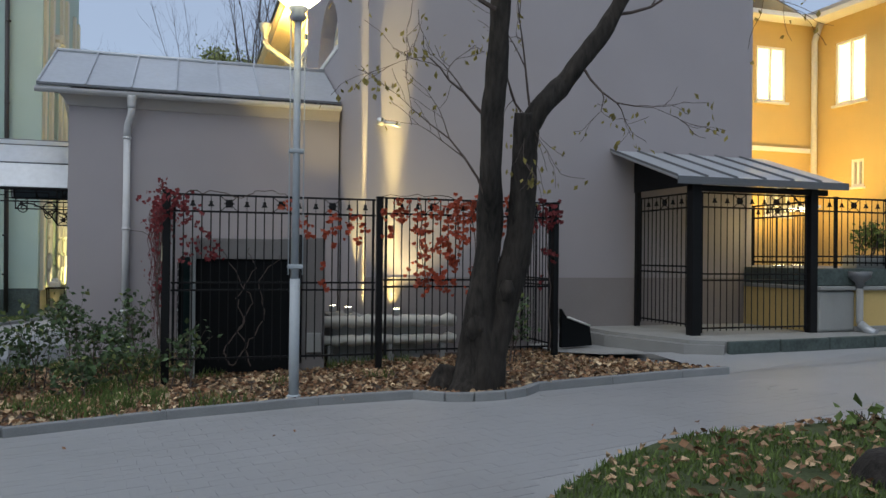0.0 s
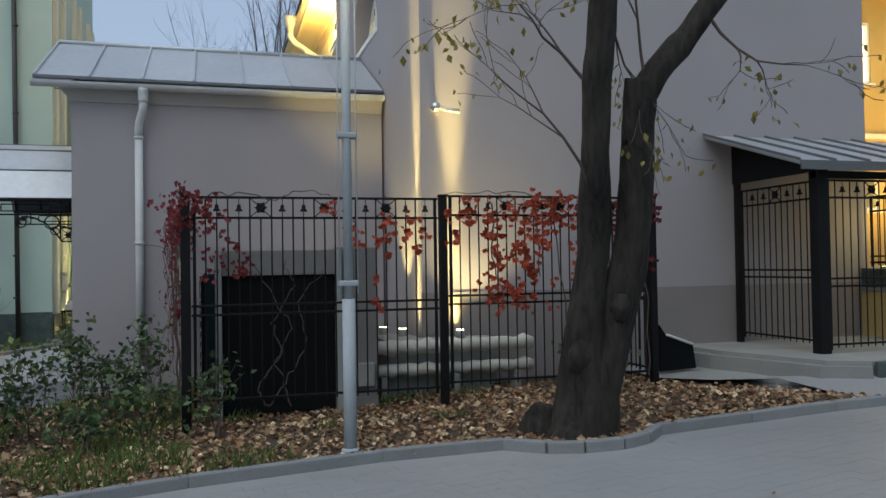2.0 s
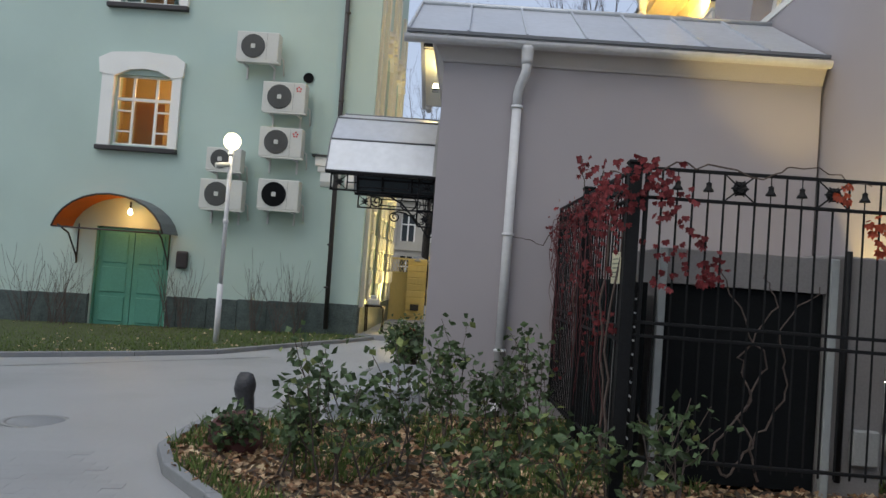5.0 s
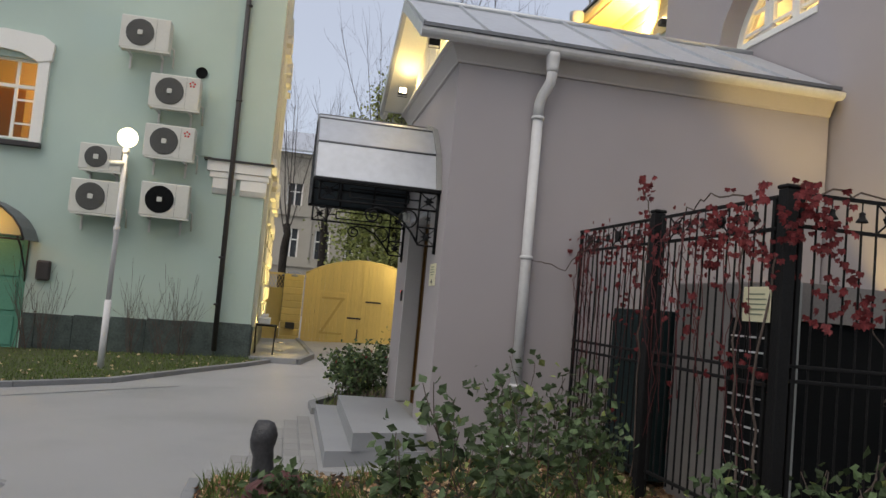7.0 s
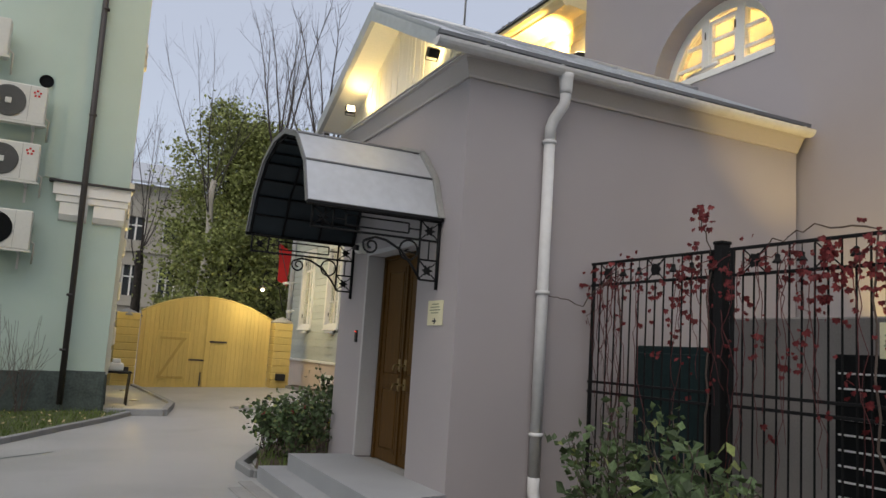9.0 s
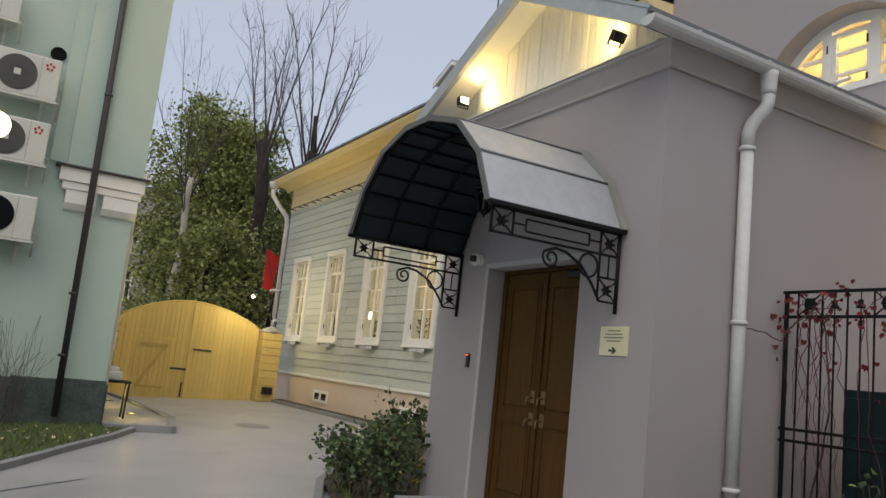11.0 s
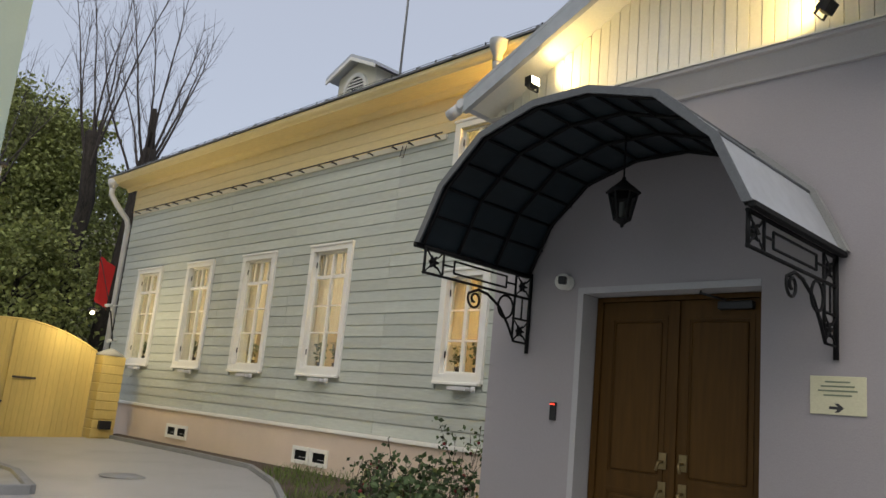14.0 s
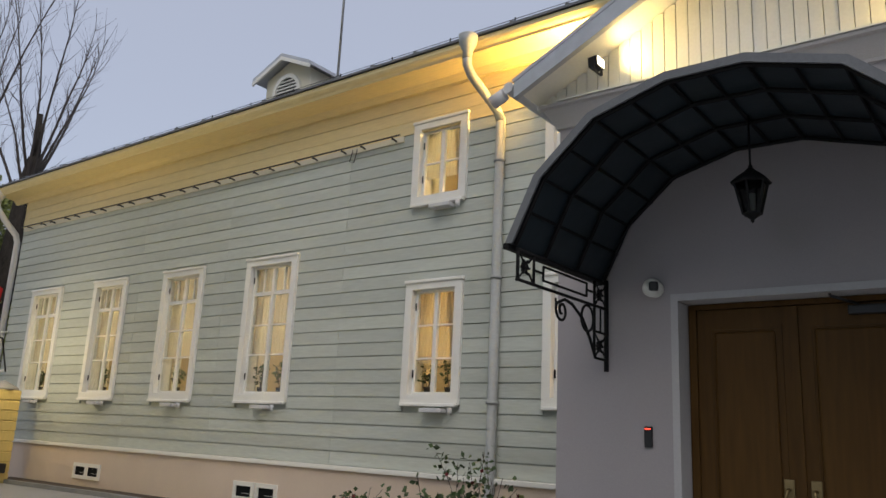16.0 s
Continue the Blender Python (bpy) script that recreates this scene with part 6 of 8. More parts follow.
for yc in (24.75, 27.45):
    for zc, wd in ((3.5, 0.6), (7.0, 0.6)):
        part("arch_trim", prism([(yc + u, zc + v) for u, v in arc(0, 0, 0.72, 0, 180, 12) + arc(0, 0, 0.55, 180, 0, 12)], "x", GE + 0.002, GE + 0.10), WHITE, green)
        part("side_pane", boxes(((GE - 0.12, yc - 0.55, zc - 2.3), (GE - 0.10, yc + 0.55, zc))), DARK_GLASS, green)
part("side_cornice", bevelled((GE + 0.002, GY + 0.4, 4.15), (GE + 0.18, 29.6, 4.35), 0.03), WHITE, green)
part("side_plinth", boxes(((GE + 0.002, GY + 0.0, -0.6), (GE + 0.06, 29.6, 0.6))), GREEN_STONE, green)
for yy in (23.35, 25.15, 26.1, 27.85, 28.75):
    for k in range(6):
        z0 = 0.7 + k * 0.44
        part("quoin", bevelled((GE + 0.091, yy - (0.26 if k % 2 else 0.18), z0), (GE + (0.17 if k % 2 else 0.135), yy + (0.26 if k % 2 else 0.18), z0 + 0.37), 0.03, 1), CREAM, green, "projecting cream plaster block")
for yc in (24.75, 27.45):
    for zc in (3.5, 7.0):
        for k in range(9):
            a = math.pi * (k + 0.5) / 9
            part("voussoir", bevelled((-0.07, -0.11, -0.09), (0.11, 0.11, 0.09), 0.02, 1), CREAM, green).matrix_world = pose(GE + 0.1, yc + 0.78 * math.cos(a), zc + 0.78 * math.sin(a), math.degrees(a), 0, 0)
# added lights and fittings stand in for whatever makes the facade glow
for yy, pw in ((23.3, 330), (26.2, 330)):
    lamp("side_spill", "POINT", (-2.9, yy, 0.16), 5, (1.0, 0.74, 0.26), size=0.06)
    lamp("side_wash", "SPOT", (-2.9, yy + 0.05, 0.3), pw, (1.0, 0.78, 0.30), (-3.5, yy + 1.5, 4.5), 0.08, 115, 0.9)
    fl = thing("yard_floodlight", (-2.9, yy, 0.07), "small flush ground light added to wash the side facade", "floodlight")
    part("body", lathe([(0.09, 0.0), (0.09, 0.012), (0.06, 0.016)], 16), PLASTIC, fl)
    part("lens", lathe([(0.06, 0.010), (0.0, 0.014)], 16), BULB, fl)


def globe_lamp(x, y):
    z0 = G(x, y)
    t = thing("globe_lamp", (x, y, z0), "white garden lamp post with one glowing opal globe", "lamp post")
    H_ = 3.77 - z0
    part("lower_pole", tubed([(0, 0, -0.1), (0, 0, 1.2)], 0.055, 12), PIPE, t)
    part("upper_pole", tubed([(0, 0, 1.2), (0, 0, H_ - 0.15)], 0.04, 12), PIPE, t)
    part("collar", lathe([(0.04, 0), (0.06, 0.02), (0.06, 0.06), (0.045, 0.10)], 14, (0, 0, H_ - 0.28)), PIPE, t)
    bm = bmesh.new()
    bmesh.ops.create_icosphere(bm, subdivisions=3, radius=0.165)
    for f in bm.faces:
        f.smooth = True
    part("globe", bm, GLOBE, t, "glowing opal glass globe").location = (0, 0, H_)
    cam2 = part("camera_body", tubed([(-0.02, -0.03, H_ - 0.45), (-0.22, -0.2, H_ - 0.5)], 0.05, 10), AC_WHITE, t, "small white camera")
    part("camera_arm", tubed([(0, 0, H_ - 0.4), (-0.06, -0.06, H_ - 0.44)], 0.02, 6), AC_WHITE, cam2)
    part("clip", lathe([(0.045, 0), (0.055, 0.01), (0.055, 0.08), (0.045, 0.09)], 12, (0, 0, 2.35)), PIPE, t)
    lamp("globe_light", "POINT", (x, y - 0.25, 3.77), 14, (1.0, 0.86, 0.62), size=0.16)


globe_lamp(-5.75, 18.8)
bn = thing("black_side_table", (-3.25, 23.4, G(-3, 23) + 0.07), "small black metal table with a white box on top", "table")
part("top", bevelled((-0.25, -0.2, 0.62), (0.25, 0.2, 0.66), 0.008, 1), BLACK, bn)
for sx in (-1, 1):
    for sy in (-1, 1):
        part("leg", tubed([(0.2 * sx, 0.16 * sy, 0), (0.22 * sx, 0.17 * sy, 0.62)], 0.018, 6), BLACK, bn)
wb = thing("white_box", (-3.3, 23.42, G(-3, 23) + 0.73), "white covered box on the small table", "box")
part("body", bevelled((-0.14, -0.14, 0), (0.14, 0.14, 0.16), 0.03), WHITE, wb)
part("lid", bevelled((-0.08, -0.08, 0.16), (0.08, 0.08, 0.24), 0.02), WHITE, wb)

# ---- yard gate ----
GTY = 30.5
gate = thing("arched_gate", (0, GTY, 0), "closed ochre plank gate with an arched top and a small wicket", "gate")
x = -2.32
while x < 1.42:
    xb = min(x + 0.125, 1.45)
    c = (x + xb) / 2
    top = 2.02 + 0.58 * max(0.0, 1 - ((c + 0.44) / 1.95) ** 2)
    part("plank", boxes(((x + 0.002, random.uniform(-0.003, 0.003), -0.1), (xb - 0.002, 0.05, top))), GATE, gate)
    x += 0.125
curve = [(-2.34 + 3.8 * i / 20, 2.02 + 0.58 * max(0.0, 1 - ((-2.34 + 3.8 * i / 20 + 0.44) / 1.95) ** 2)) for i in range(21)]
part("top_rim", tubed([(u, 0.02, v + 0.01) for u, v in curve], 0.03, 6), GATE, gate)
part("meeting_stile", boxes(((-0.47, -0.03, -0.05), (-0.42, -0.004, 2.58))), GATE, gate)
wk = part("wicket", boxes(((-1.85, -0.022, 0.05), (-1.81, -0.004, 1.55)), ((-0.95, -0.022, 0.05), (-0.91, -0.004, 1.55)), ((-1.81, -0.022, 1.51), (-0.95, -0.004, 1.55))), GATE, gate, "outlined wicket door")
# ledges and brace are the gate's ochre with gap shadow in the colour
for z0 in (0.18, 1.30):
    part("ledge", boxes(((-1.75, -0.035, z0), (-1.02, -0.005, z0 + 0.07))), GATE_SHADED, wk)
part("brace", prism([(-1.72, 0.25), (-1.63, 0.25), (-1.06, 1.30), (-1.15, 1.30)], "y", -0.034, -0.005), GATE_SHADED, wk)
for xx, zz, w in ((-0.9, 0.72, 0.45), (-0.35, 1.28, 0.5)):
    part("strap", boxes(((xx, -0.03, zz), (xx + w, -0.005, zz + 0.05))), BROWN_PIPE, gate, "dark iron strap")
part("ground_bolt", boxes(((-0.55, -0.045, 0.0), (-0.52, -0.005, 0.4))), BROWN_PIPE, gate)
for px, pw, ph in ((-2.68, 0.62, 2.05), (1.76, 0.56, 2.15)):
    gpst = thing("gate_post", (px, GTY - 0.05, -0.15), "ochre boarded gate post with a stone cap", "gate post", "gate posts")
    for k in range(10):
        part("course", bevelled((-pw / 2, -0.28, k * 0.215), (pw / 2, 0.28, k * 0.215 + 0.20), 0.012, 1), GATE, gpst)
    part("core", boxes(((-pw / 2 + 0.02, -0.26, 0), (pw / 2 - 0.02, 0.26, ph))), GATE, gpst)
    part("cap", lathe([(pw * 0.62, 0), (pw * 0.6, 0.05), (pw * 0.2, 0.16), (0, 0.2)], 4, (0, 0, ph)), CONCRETE, gpst)
    part("lamp_box", bevelled((-0.14, -0.42, 0.42), (0.14, -0.29, 0.62), 0.01), PLASTIC, gpst, "dark box lamp")
lat = thing("lattice_fence", (0, GTY, 0), "ochre boarded fence with a lattice top panel", "fence")
part("board_panel", boxes(((-9.0, 0, -0.2), (-3.0, 0.05, 1.45))), GATE, lat)
part("rail", boxes(((-9.0, -0.03, 1.45), (-3.0, 0.08, 1.53)), ((-9.0, -0.03, 1.93), (-3.0, 0.08, 2.0))), GATE, lat)
bm = bmesh.new()
for k in range(12):
    xx = -4.2 + k * 0.1
    tube(bm, [(xx, 0.02, 1.53), (xx + 0.2, 0.02, 1.93)], 0.012, 4)
    tube(bm, [(xx + 0.2, 0.03, 1.53), (xx, 0.03, 1.93)], 0.012, 4)
part("lattice", bm, GATE, lat)
lamp("gate_lamp_glow", "POINT", (0.95, 29.6, 2.85), 42, (1.0, 0.84, 0.5), size=0.1)
gl = thing("gate_lamp", (0.95, 29.95, 2.98), "small yard lamp on an arm from the gate post", "lamp")
part("shade", lathe([(0.14, 0), (0.09, 0.08), (0.03, 0.11)], 14), BLACK, gl)
part("bulb", lathe([(0.0, -0.08), (0.05, -0.05), (0.04, 0.0)], 12), BULB, gl)
part("arm", tubed([(0.0, 0, 0.1), (0.05, 0.1, 0.22), (0.6, 0.45, 0.1), (0.8, 0.5, -0.6)], 0.018, 6), BLACK, gl)

# ---- backdrop town house ----
FBY = 56
far = thing("grey_town_house", (0, 0, 0), "pale grey classical town house behind the trees", "house")
fh = [(x0 - 0.5, x0 + 0.5, z0, z0 + h) for x0 in range(-17, 19, 2) for z0, h in ((0.8, 1.8), (3.6, 1.8), (6.9, 1.4))]
part("wall", wall_cells("y", FBY, FBY + 0.5, -20, 20, -1, 10.2, fh), OLD_STONE, far)
for a, b, c, d in fh:
    w = part("window", boxes(((a, FBY + 0.2, c), (b, FBY + 0.24, d))), DARK_GLASS, far)
    part("frame", boxes(((a, FBY + 0.12, c), (a + 0.1, FBY + 0.19, d)), ((b - 0.1, FBY + 0.12, c), (b, FBY + 0.19, d)), (((a + b) / 2 - 0.05, FBY + 0.12, c), ((a + b) / 2 + 0.05, FBY + 0.19, d)), ((a + 0.1, FBY + 0.12, c + (d - c) * 0.6), (b - 0.1, FBY + 0.185, c + (d - c) * 0.6 + 0.08))), WHITE, w)
for zz in (3.0, 6.2, 10.0):
    part("string_course", boxes(((-20, FBY - 0.15, zz), (20, FBY - 0.002, zz + 0.25))), OLD_STONE, far)
for xx in range(-18, 20, 4):
    part("pilaster", boxes(((xx - 0.25, FBY - 0.1, 3.25), (xx + 0.25, FBY - 0.003, 9.99))), OLD_STONE, far)
part("roof", prism([(FBY - 0.6, 10.25), (FBY + 6, 12.6), (FBY + 6, 12.8), (FBY - 0.6, 10.4)], "x", -20.5, 20.5), TIN, far)

# ---- street lamp ----
sl = thing("street_lamp", (1.18, 7.36, G(1.18, 7.36) + 0.04), "grey steel street lamp with a lit flared lantern", "street lamp")
b0 = sl.location.z
part("base_pole", tubed([(0, 0, -0.1), (0, 0, 1.38 - b0)], 0.050, 14), LAMP_GREY, sl)
part("base_ring", lathe([(0.055, 0), (0.07, 0.01), (0.07, 0.03), (0.055, 0.04)], 16, (0, 0, 0.02)), LAMP_GREY, sl)
part("upper_pole", tubed([(0, 0, 1.38 - b0), (0, 0, 3.95 - b0)], 0.035, 14), LAMP_GREY, sl)
for zz in (1.5, 2.64):
    part("clamp", bevelled((-0.075, -0.04, zz - b0 - 0.022), (0.075, 0.04, zz - b0 + 0.022), 0.01), LAMP_GREY, sl)
for s in (-1, 1):
    part("side_rod", tubed([(0.07 * s, -0.02, 1.42 - b0), (0.07 * s, -0.02, 3.95 - b0)], 0.006, 6), LAMP_GREY, sl)
part("neck", lathe([(0.05, 0), (0.09, 0.04), (0.07, 0.09), (0.10, 0.14)], 14, (0, 0, 3.92 - b0)), LAMP_GREY, sl)
part("bowl", lathe([(0.10, 0), (0.22, 0.10), (0.26, 0.20), (0.25, 0.24)], 18, (0, 0, 4.06 - b0)), BULB, sl, "glowing frosted bowl")
part("cap", lathe([(0.30, 0), (0.28, 0.04), (0.10, 0.14), (0.02, 0.18)], 18, (0, 0, 4.30 - b0)), LAMP_GREY, sl)
lamp("street_lamp_glow", "POINT", (1.18, 7.36, 4.75), 8, (1.0, 0.76, 0.38), size=0.1)

# ---- garden ornaments ----
st = bmesh.new()
SHAPE = [(0.115, 0.0), (0.12, 0.03), (0.105, 0.10), (0.10, 0.20), (0.092, 0.30), (0.085, 0.36), (0.09, 0.41), (0.095, 0.46), (0.085, 0.51), (0.055, 0.545), (0.0, 0.555)]
tube(st, [(-0.02 * math.sin(h * 5), 0.01 * math.sin(h * 7), h) for _, h in SHAPE], [max(r, 0.004) for r, _ in SHAPE], 20)
for v in st.verts:
    v.co.x *= 0.78
    v.co.y *= 0.78
    v.co += Vector((1, 1, 0.3)) * noise.noise(v.co * 11) * 0.022
    if v.co.z > 0.3 and v.co.x < -0.02:
        v.co.x -= 0.03
for f in st.faces:
    f.smooth = True
stat = solid("garden_statue", st, STONE, "small dark carved stone figure beside the bed", "statue", kind="thing")
stat.location = (-2.89, 10.5, G(-2.9, 10.5) + 0.02)
rk = bmesh.new()
bmesh.ops.create_icosphere(rk, subdivisions=2, radius=0.23)
for v in rk.verts:
    v.co *= 1 + 0.28 * noise.noise(v.co * 6)
    v.co.z = max(v.co.z * 0.95, -0.12)
rock = solid("red_boulder", rk, RED_STONE, "dark red rough granite boulder at the bed edge", "boulder", kind="thing")
rock.location = (-2.78, 9.9, G(-2.8, 9.9) + 0.14)
bd = thing("folded_board", (4.98, 9.25, 0.40), "black folded board with a pale edge leaning at the fence", "board")
part("panel", prism([(0.0, 0.0), (0.46, 0.02), (0.42, 0.28), (0.08, 0.40), (0.0, 0.52)], "y", -0.10, -0.02), AC_BLACK, bd)
part("edge", tubed([(0.08, -0.11, 0.41), (0.42, -0.11, 0.29)], 0.015, 6), WHITE, bd, "pale worn edge")
part("pole", tubed([(0.02, -0.05, 0.1), (-0.05, 0.1, 1.0)], 0.015, 6), STEEL, bd)

# paving slabs before the steps
apron = thing("paved_apron", (0, 0, 0), "small grey paving slabs before the entrance steps", "paving", kind="structure")
AP = [(-3.45, 11.0), (-1.62, 11.0), (-1.55, 11.65), (-2.40, 11.65), (-2.40, 14.6), (-2.70, 14.6)]
yy = 11.2
r = 0
while yy < 15.3:
    xx = -3.5
    while xx < -1.6:
        if all(inside(px, py, AP) for px, py in ((xx + 0.02, yy + 0.03), (xx + 0.13, yy + 0.03), (xx + 0.02, yy + 0.27), (xx + 0.13, yy + 0.27))):
            o = part("paving_slab", bevelled((xx + 0.004, yy + 0.004, -0.05), (xx + 0.146, yy + 0.296, 0.014), 0.004, 1), SLAB, apron)
            o.location.z = G(xx, yy) + random.uniform(-0.003, 0.003)
        xx += 0.15
    yy += 0.30
    r += 1

# joints and covers in the paving
jt = thing("paving_joint", (0, 0, 0), "dark worn joints in the yard paving", "joint", kind="structure")


def strip(p0, p1, w):
    n = 8
    bm = bmesh.new()
    dx, dy = p1[0] - p0[0], p1[1] - p0[1]
    L = math.hypot(dx, dy)
    nx, ny = -dy / L * w / 2, dx / L * w / 2
    rows = []
    for i in range(n + 1):
        x, y = p0[0] + dx * i / n + random.gauss(0, 0.006), p0[1] + dy * i / n + random.gauss(0, 0.006)
        rows.append([bm.verts.new((x + s * nx, y + s * ny, G(x, y) + 0.004)) for s in (-1, 1)])
    for A, B in zip(rows, rows[1:]):
        bm.faces.new((A[0], A[1], B[1], B[0]))
    part("joint", bm, GREEN_STONE, jt)


strip((-2.6, 6.2), (1.2, 3.2), 0.02)
strip((-0.2, 4.3), (-1.4, 2.6), 0.012)
strip((-10.5, 12.2), (-4.3, 17.2), 0.035)
strip((1.2, 3.2), (1.5, 2.6), 0.015)
for x, y, r in ((-0.6, 23.2, 0.42), (-4.9, 10.9, 0.3)):
    mh = thing("manhole_cover", (x, y, G(x, y)), "round iron manhole cover set in the paving", "manhole")
    part("ring", lathe([(r, 0.0), (r, 0.006), (r - 0.05, 0.007), (r - 0.05, 0.0)], 28), CONCRETE, mh)
    part("lid", lathe([(r - 0.055, 0.0), (r - 0.06, 0.008), (0.0, 0.010)], 28), KERB, mh)

# unseen walls added behind the walk to keep low sky light off the yard
for nm, lo, hi in (("wall_skyblock_west", (-15.5, -14, -0.5), (-15.0, 13, 9.5)), ("wall_skyblock_south", (-15.0, -14.5, -0.5), (24, -14.0, 9.5)), ("wall_skyblock_east", (23.5, -14.0, -0.5), (24, 6, 9.5))):
    solid(nm, boxes((lo, hi)), GREEN, "plain unseen wall added to block low sky light", "wall")

# ---- plants ----
def leaf(bm, at, size, direction=None, wide=0.6, fold=0.25):
    """A folded leaf of four triangles with its stalk end at the given point."""
    d = direction or Vector((random.gauss(0, 1), random.gauss(0, 1), random.gauss(0, 0.7)))
    d = Vector(d).normalized()
    side = d.cross(Vector((random.gauss(0, 1), random.gauss(0, 1), random.gauss(0, 1)))).normalized()
    nrm = d.cross(side)
    a = Vector(at)
    m = a + d * size * 0.5
    v = [bm.verts.new(p) for p in (a, m + side * size * wide * 0.5 + nrm * size * fold * 0.5, a + d * size, m - side * size * wide * 0.5 + nrm * size * fold * 0.5, m)]
    for f in ((0, 1, 4), (1, 2, 4), (2, 3, 4), (3, 0, 4)):
        bm.faces.new([v[i] for i in f])


def lobed(bm, at, size, facing):
    """A five-fingered creeper leaf hanging down."""
    a = Vector(at)
    n = (Vector(facing) + Vector((random.gauss(0, 0.45), random.gauss(0, 0.45), random.gauss(0, 0.35)))).normalized()
    down = Vector((random.gauss(0, 0.3), random.gauss(0, 0.3), -1))
    down = (down - n * down.dot(n)).normalized()
    side = n.cross(down)
    for ang, ln in ((-70, 0.7), (-35, 0.9), (0, 1.0), (35, 0.9), (70, 0.7)):
        c, s = math.cos(radians(ang)), math.sin(radians(ang))
        d = down * c + side * s
        w = side * c - down * s
        q = size * ln
        v = [bm.verts.new(p) for p in (a, a + d * q * 0.5 + w * q * 0.3 + n * q * 0.05, a + d * q - n * q * 0.1, a + d * q * 0.5 - w * q * 0.3 + n * q * 0.05)]
        bm.faces.new(v)


def branch(bm, start, direction, length, r, depth, tips, spread=0.55, lift=0.12, kids=3, sides=5, wob=0.18):
    p, d = Vector(start), Vector(direction).normalized()
    n = 5
    pts, rs = [p.copy()], [r]
    for i in range(n):
        d = (d + Vector((random.gauss(0, wob), random.gauss(0, wob), random.gauss(0, wob) + lift))).normalized()
        p = p + d * length / n
        pts.append(p.copy())
        rs.append(max(r * (1 - 0.75 * (i + 1) / n), 0.003))
        if depth > 0 and i >= 1:
            for _ in range(1 if i < n - 1 else kids - 1):
                nd = (d + Vector((random.gauss(0, spread), random.gauss(0, spread), random.gauss(0, spread * 0.6)))).normalized()
                branch(bm, p, nd, length * random.uniform(0.45, 0.7), rs[-1] * 0.75, depth - 1, tips, spread, lift, kids, max(3, sides - 1), wob)
    tube(bm, pts, rs, sides, cap=False)
    tips.extend(pts[2:] if depth == 0 else [])


def fallen(name, poly, count, size, material, label, lift=0.055, keep=None):
    bm = bmesh.new()
    xs, ys = [p[0] for p in poly], [p[1] for p in poly]
    made = 0
    while made < count:
        x, y = random.uniform(min(xs), max(xs)), random.uniform(min(ys), max(ys))
        if not inside(x, y, poly) or (keep and not keep(x, y)):
            continue
        made += 1
        a = random.uniform(0, 2 * math.pi)
        leaf(bm, (x, y, G(x, y) + lift + random.uniform(0, 0.025)), size * random.uniform(0.6, 1.4), Vector((math.cos(a), math.sin(a), random.gauss(0.05, 0.22))), random.uniform(0.5, 0.85), random.uniform(-0.5, 0.6))
    return solid(name, bm, material, label, "leaf litter", "stuff")


# bed edge: leaves only in front of the walls and steps
front = lambda x, y: y < 11.7 and not (x > 1.9 and y > 9.6)
fallen("fallen_leaves_tan", BED, 5800, 0.06, LITTER_A, "fallen tan leaves over the bed", keep=front)
fallen("fallen_leaves_brown", BED, 7600, 0.056, LITTER_B, "fallen brown leaves over the bed", keep=front)
fallen("fallen_leaves_pale", BED, 1500, 0.064, LITTER_C, "fallen pale dry leaves over the bed", keep=front)
fallen("fallen_leaves_lawn", LAWN, 2600, 0.07, LITTER_A, "fallen leaves scattered on the lawn", keep=lambda x, y: x > 2.6 + 0.5 * math.sin(3 * y))
fallen("fallen_leaves_lawn_brown", LAWN, 2600, 0.07, LITTER_B, "fallen brown leaves scattered on the lawn", keep=lambda x, y: x > 2.8)
fallen("fallen_leaves_far_lawn", GREEN_LAWN, 500, 0.07, LITTER_C, "fallen leaves on the far lawn")
fallen("fallen_leaves_paving", [(-1.2, 0), (6, 0), (6, 6.9), (2, 6.7), (-1.2, 6.3)], 26, 0.05, LITTER_B, "single leaves lying on the paving", lift=0.006)


def grass(name, poly, count, h, label, keep=None, lift=0.03):
    bm = bmesh.new()
    xs, ys = [p[0] for p in poly], [p[1] for p in poly]
    made = 0
    while made < count:
        x, y = random.uniform(min(xs), max(xs)), random.uniform(min(ys), max(ys))
        if not inside(x, y, poly) or (keep and not keep(x, y)):
            continue
        made += 1
        a, hh = random.uniform(0, 6.28), h * random.uniform(0.4, 1.3)
        dx, dy = math.cos(a) * 0.007, math.sin(a) * 0.007
        lx, ly = random.gauss(0, 0.35) * hh, random.gauss(0, 0.35) * hh
        z = G(x, y) + lift
        v = [bm.verts.new(p) for p in ((x - dx, y - dy, z), (x + dx, y + dy, z), (x + lx * 0.5 + dx * 0.6, y + ly * 0.5 + dy * 0.6, z + hh * 0.6), (x + lx, y + ly, z + hh), (x + lx * 0.5 - dx * 0.6, y + ly * 0.5 - dy * 0.6, z + hh * 0.6))]
        bm.faces.new(v)
    return solid(name, bm, GRASS, label, "grass", "stuff")


grass("lawn_grass", LAWN, 14000, 0.05, "short mossy green grass", keep=lambda x, y: x < 5.5 and y > 1.0 and (noise.noise(Vector((x * 1.6, y * 1.6, 0))) > -0.25 or x < 3.0))
grass("bed_grass", BED, 5200, 0.12, "thin grass tufts in the bed", keep=lambda x, y: front(x, y) and noise.noise(Vector((x * 1.1, y * 1.1, 3))) > (0.22 if x > 0 else -0.12) and (x < 2.2 or (x < 2.9 and y > 8.2)), lift=0.05)
grass("far_lawn_grass", GREEN_LAWN, 14000, 0.07, "short green lawn grass", keep=lambda x, y: x > -12, lift=0.05)
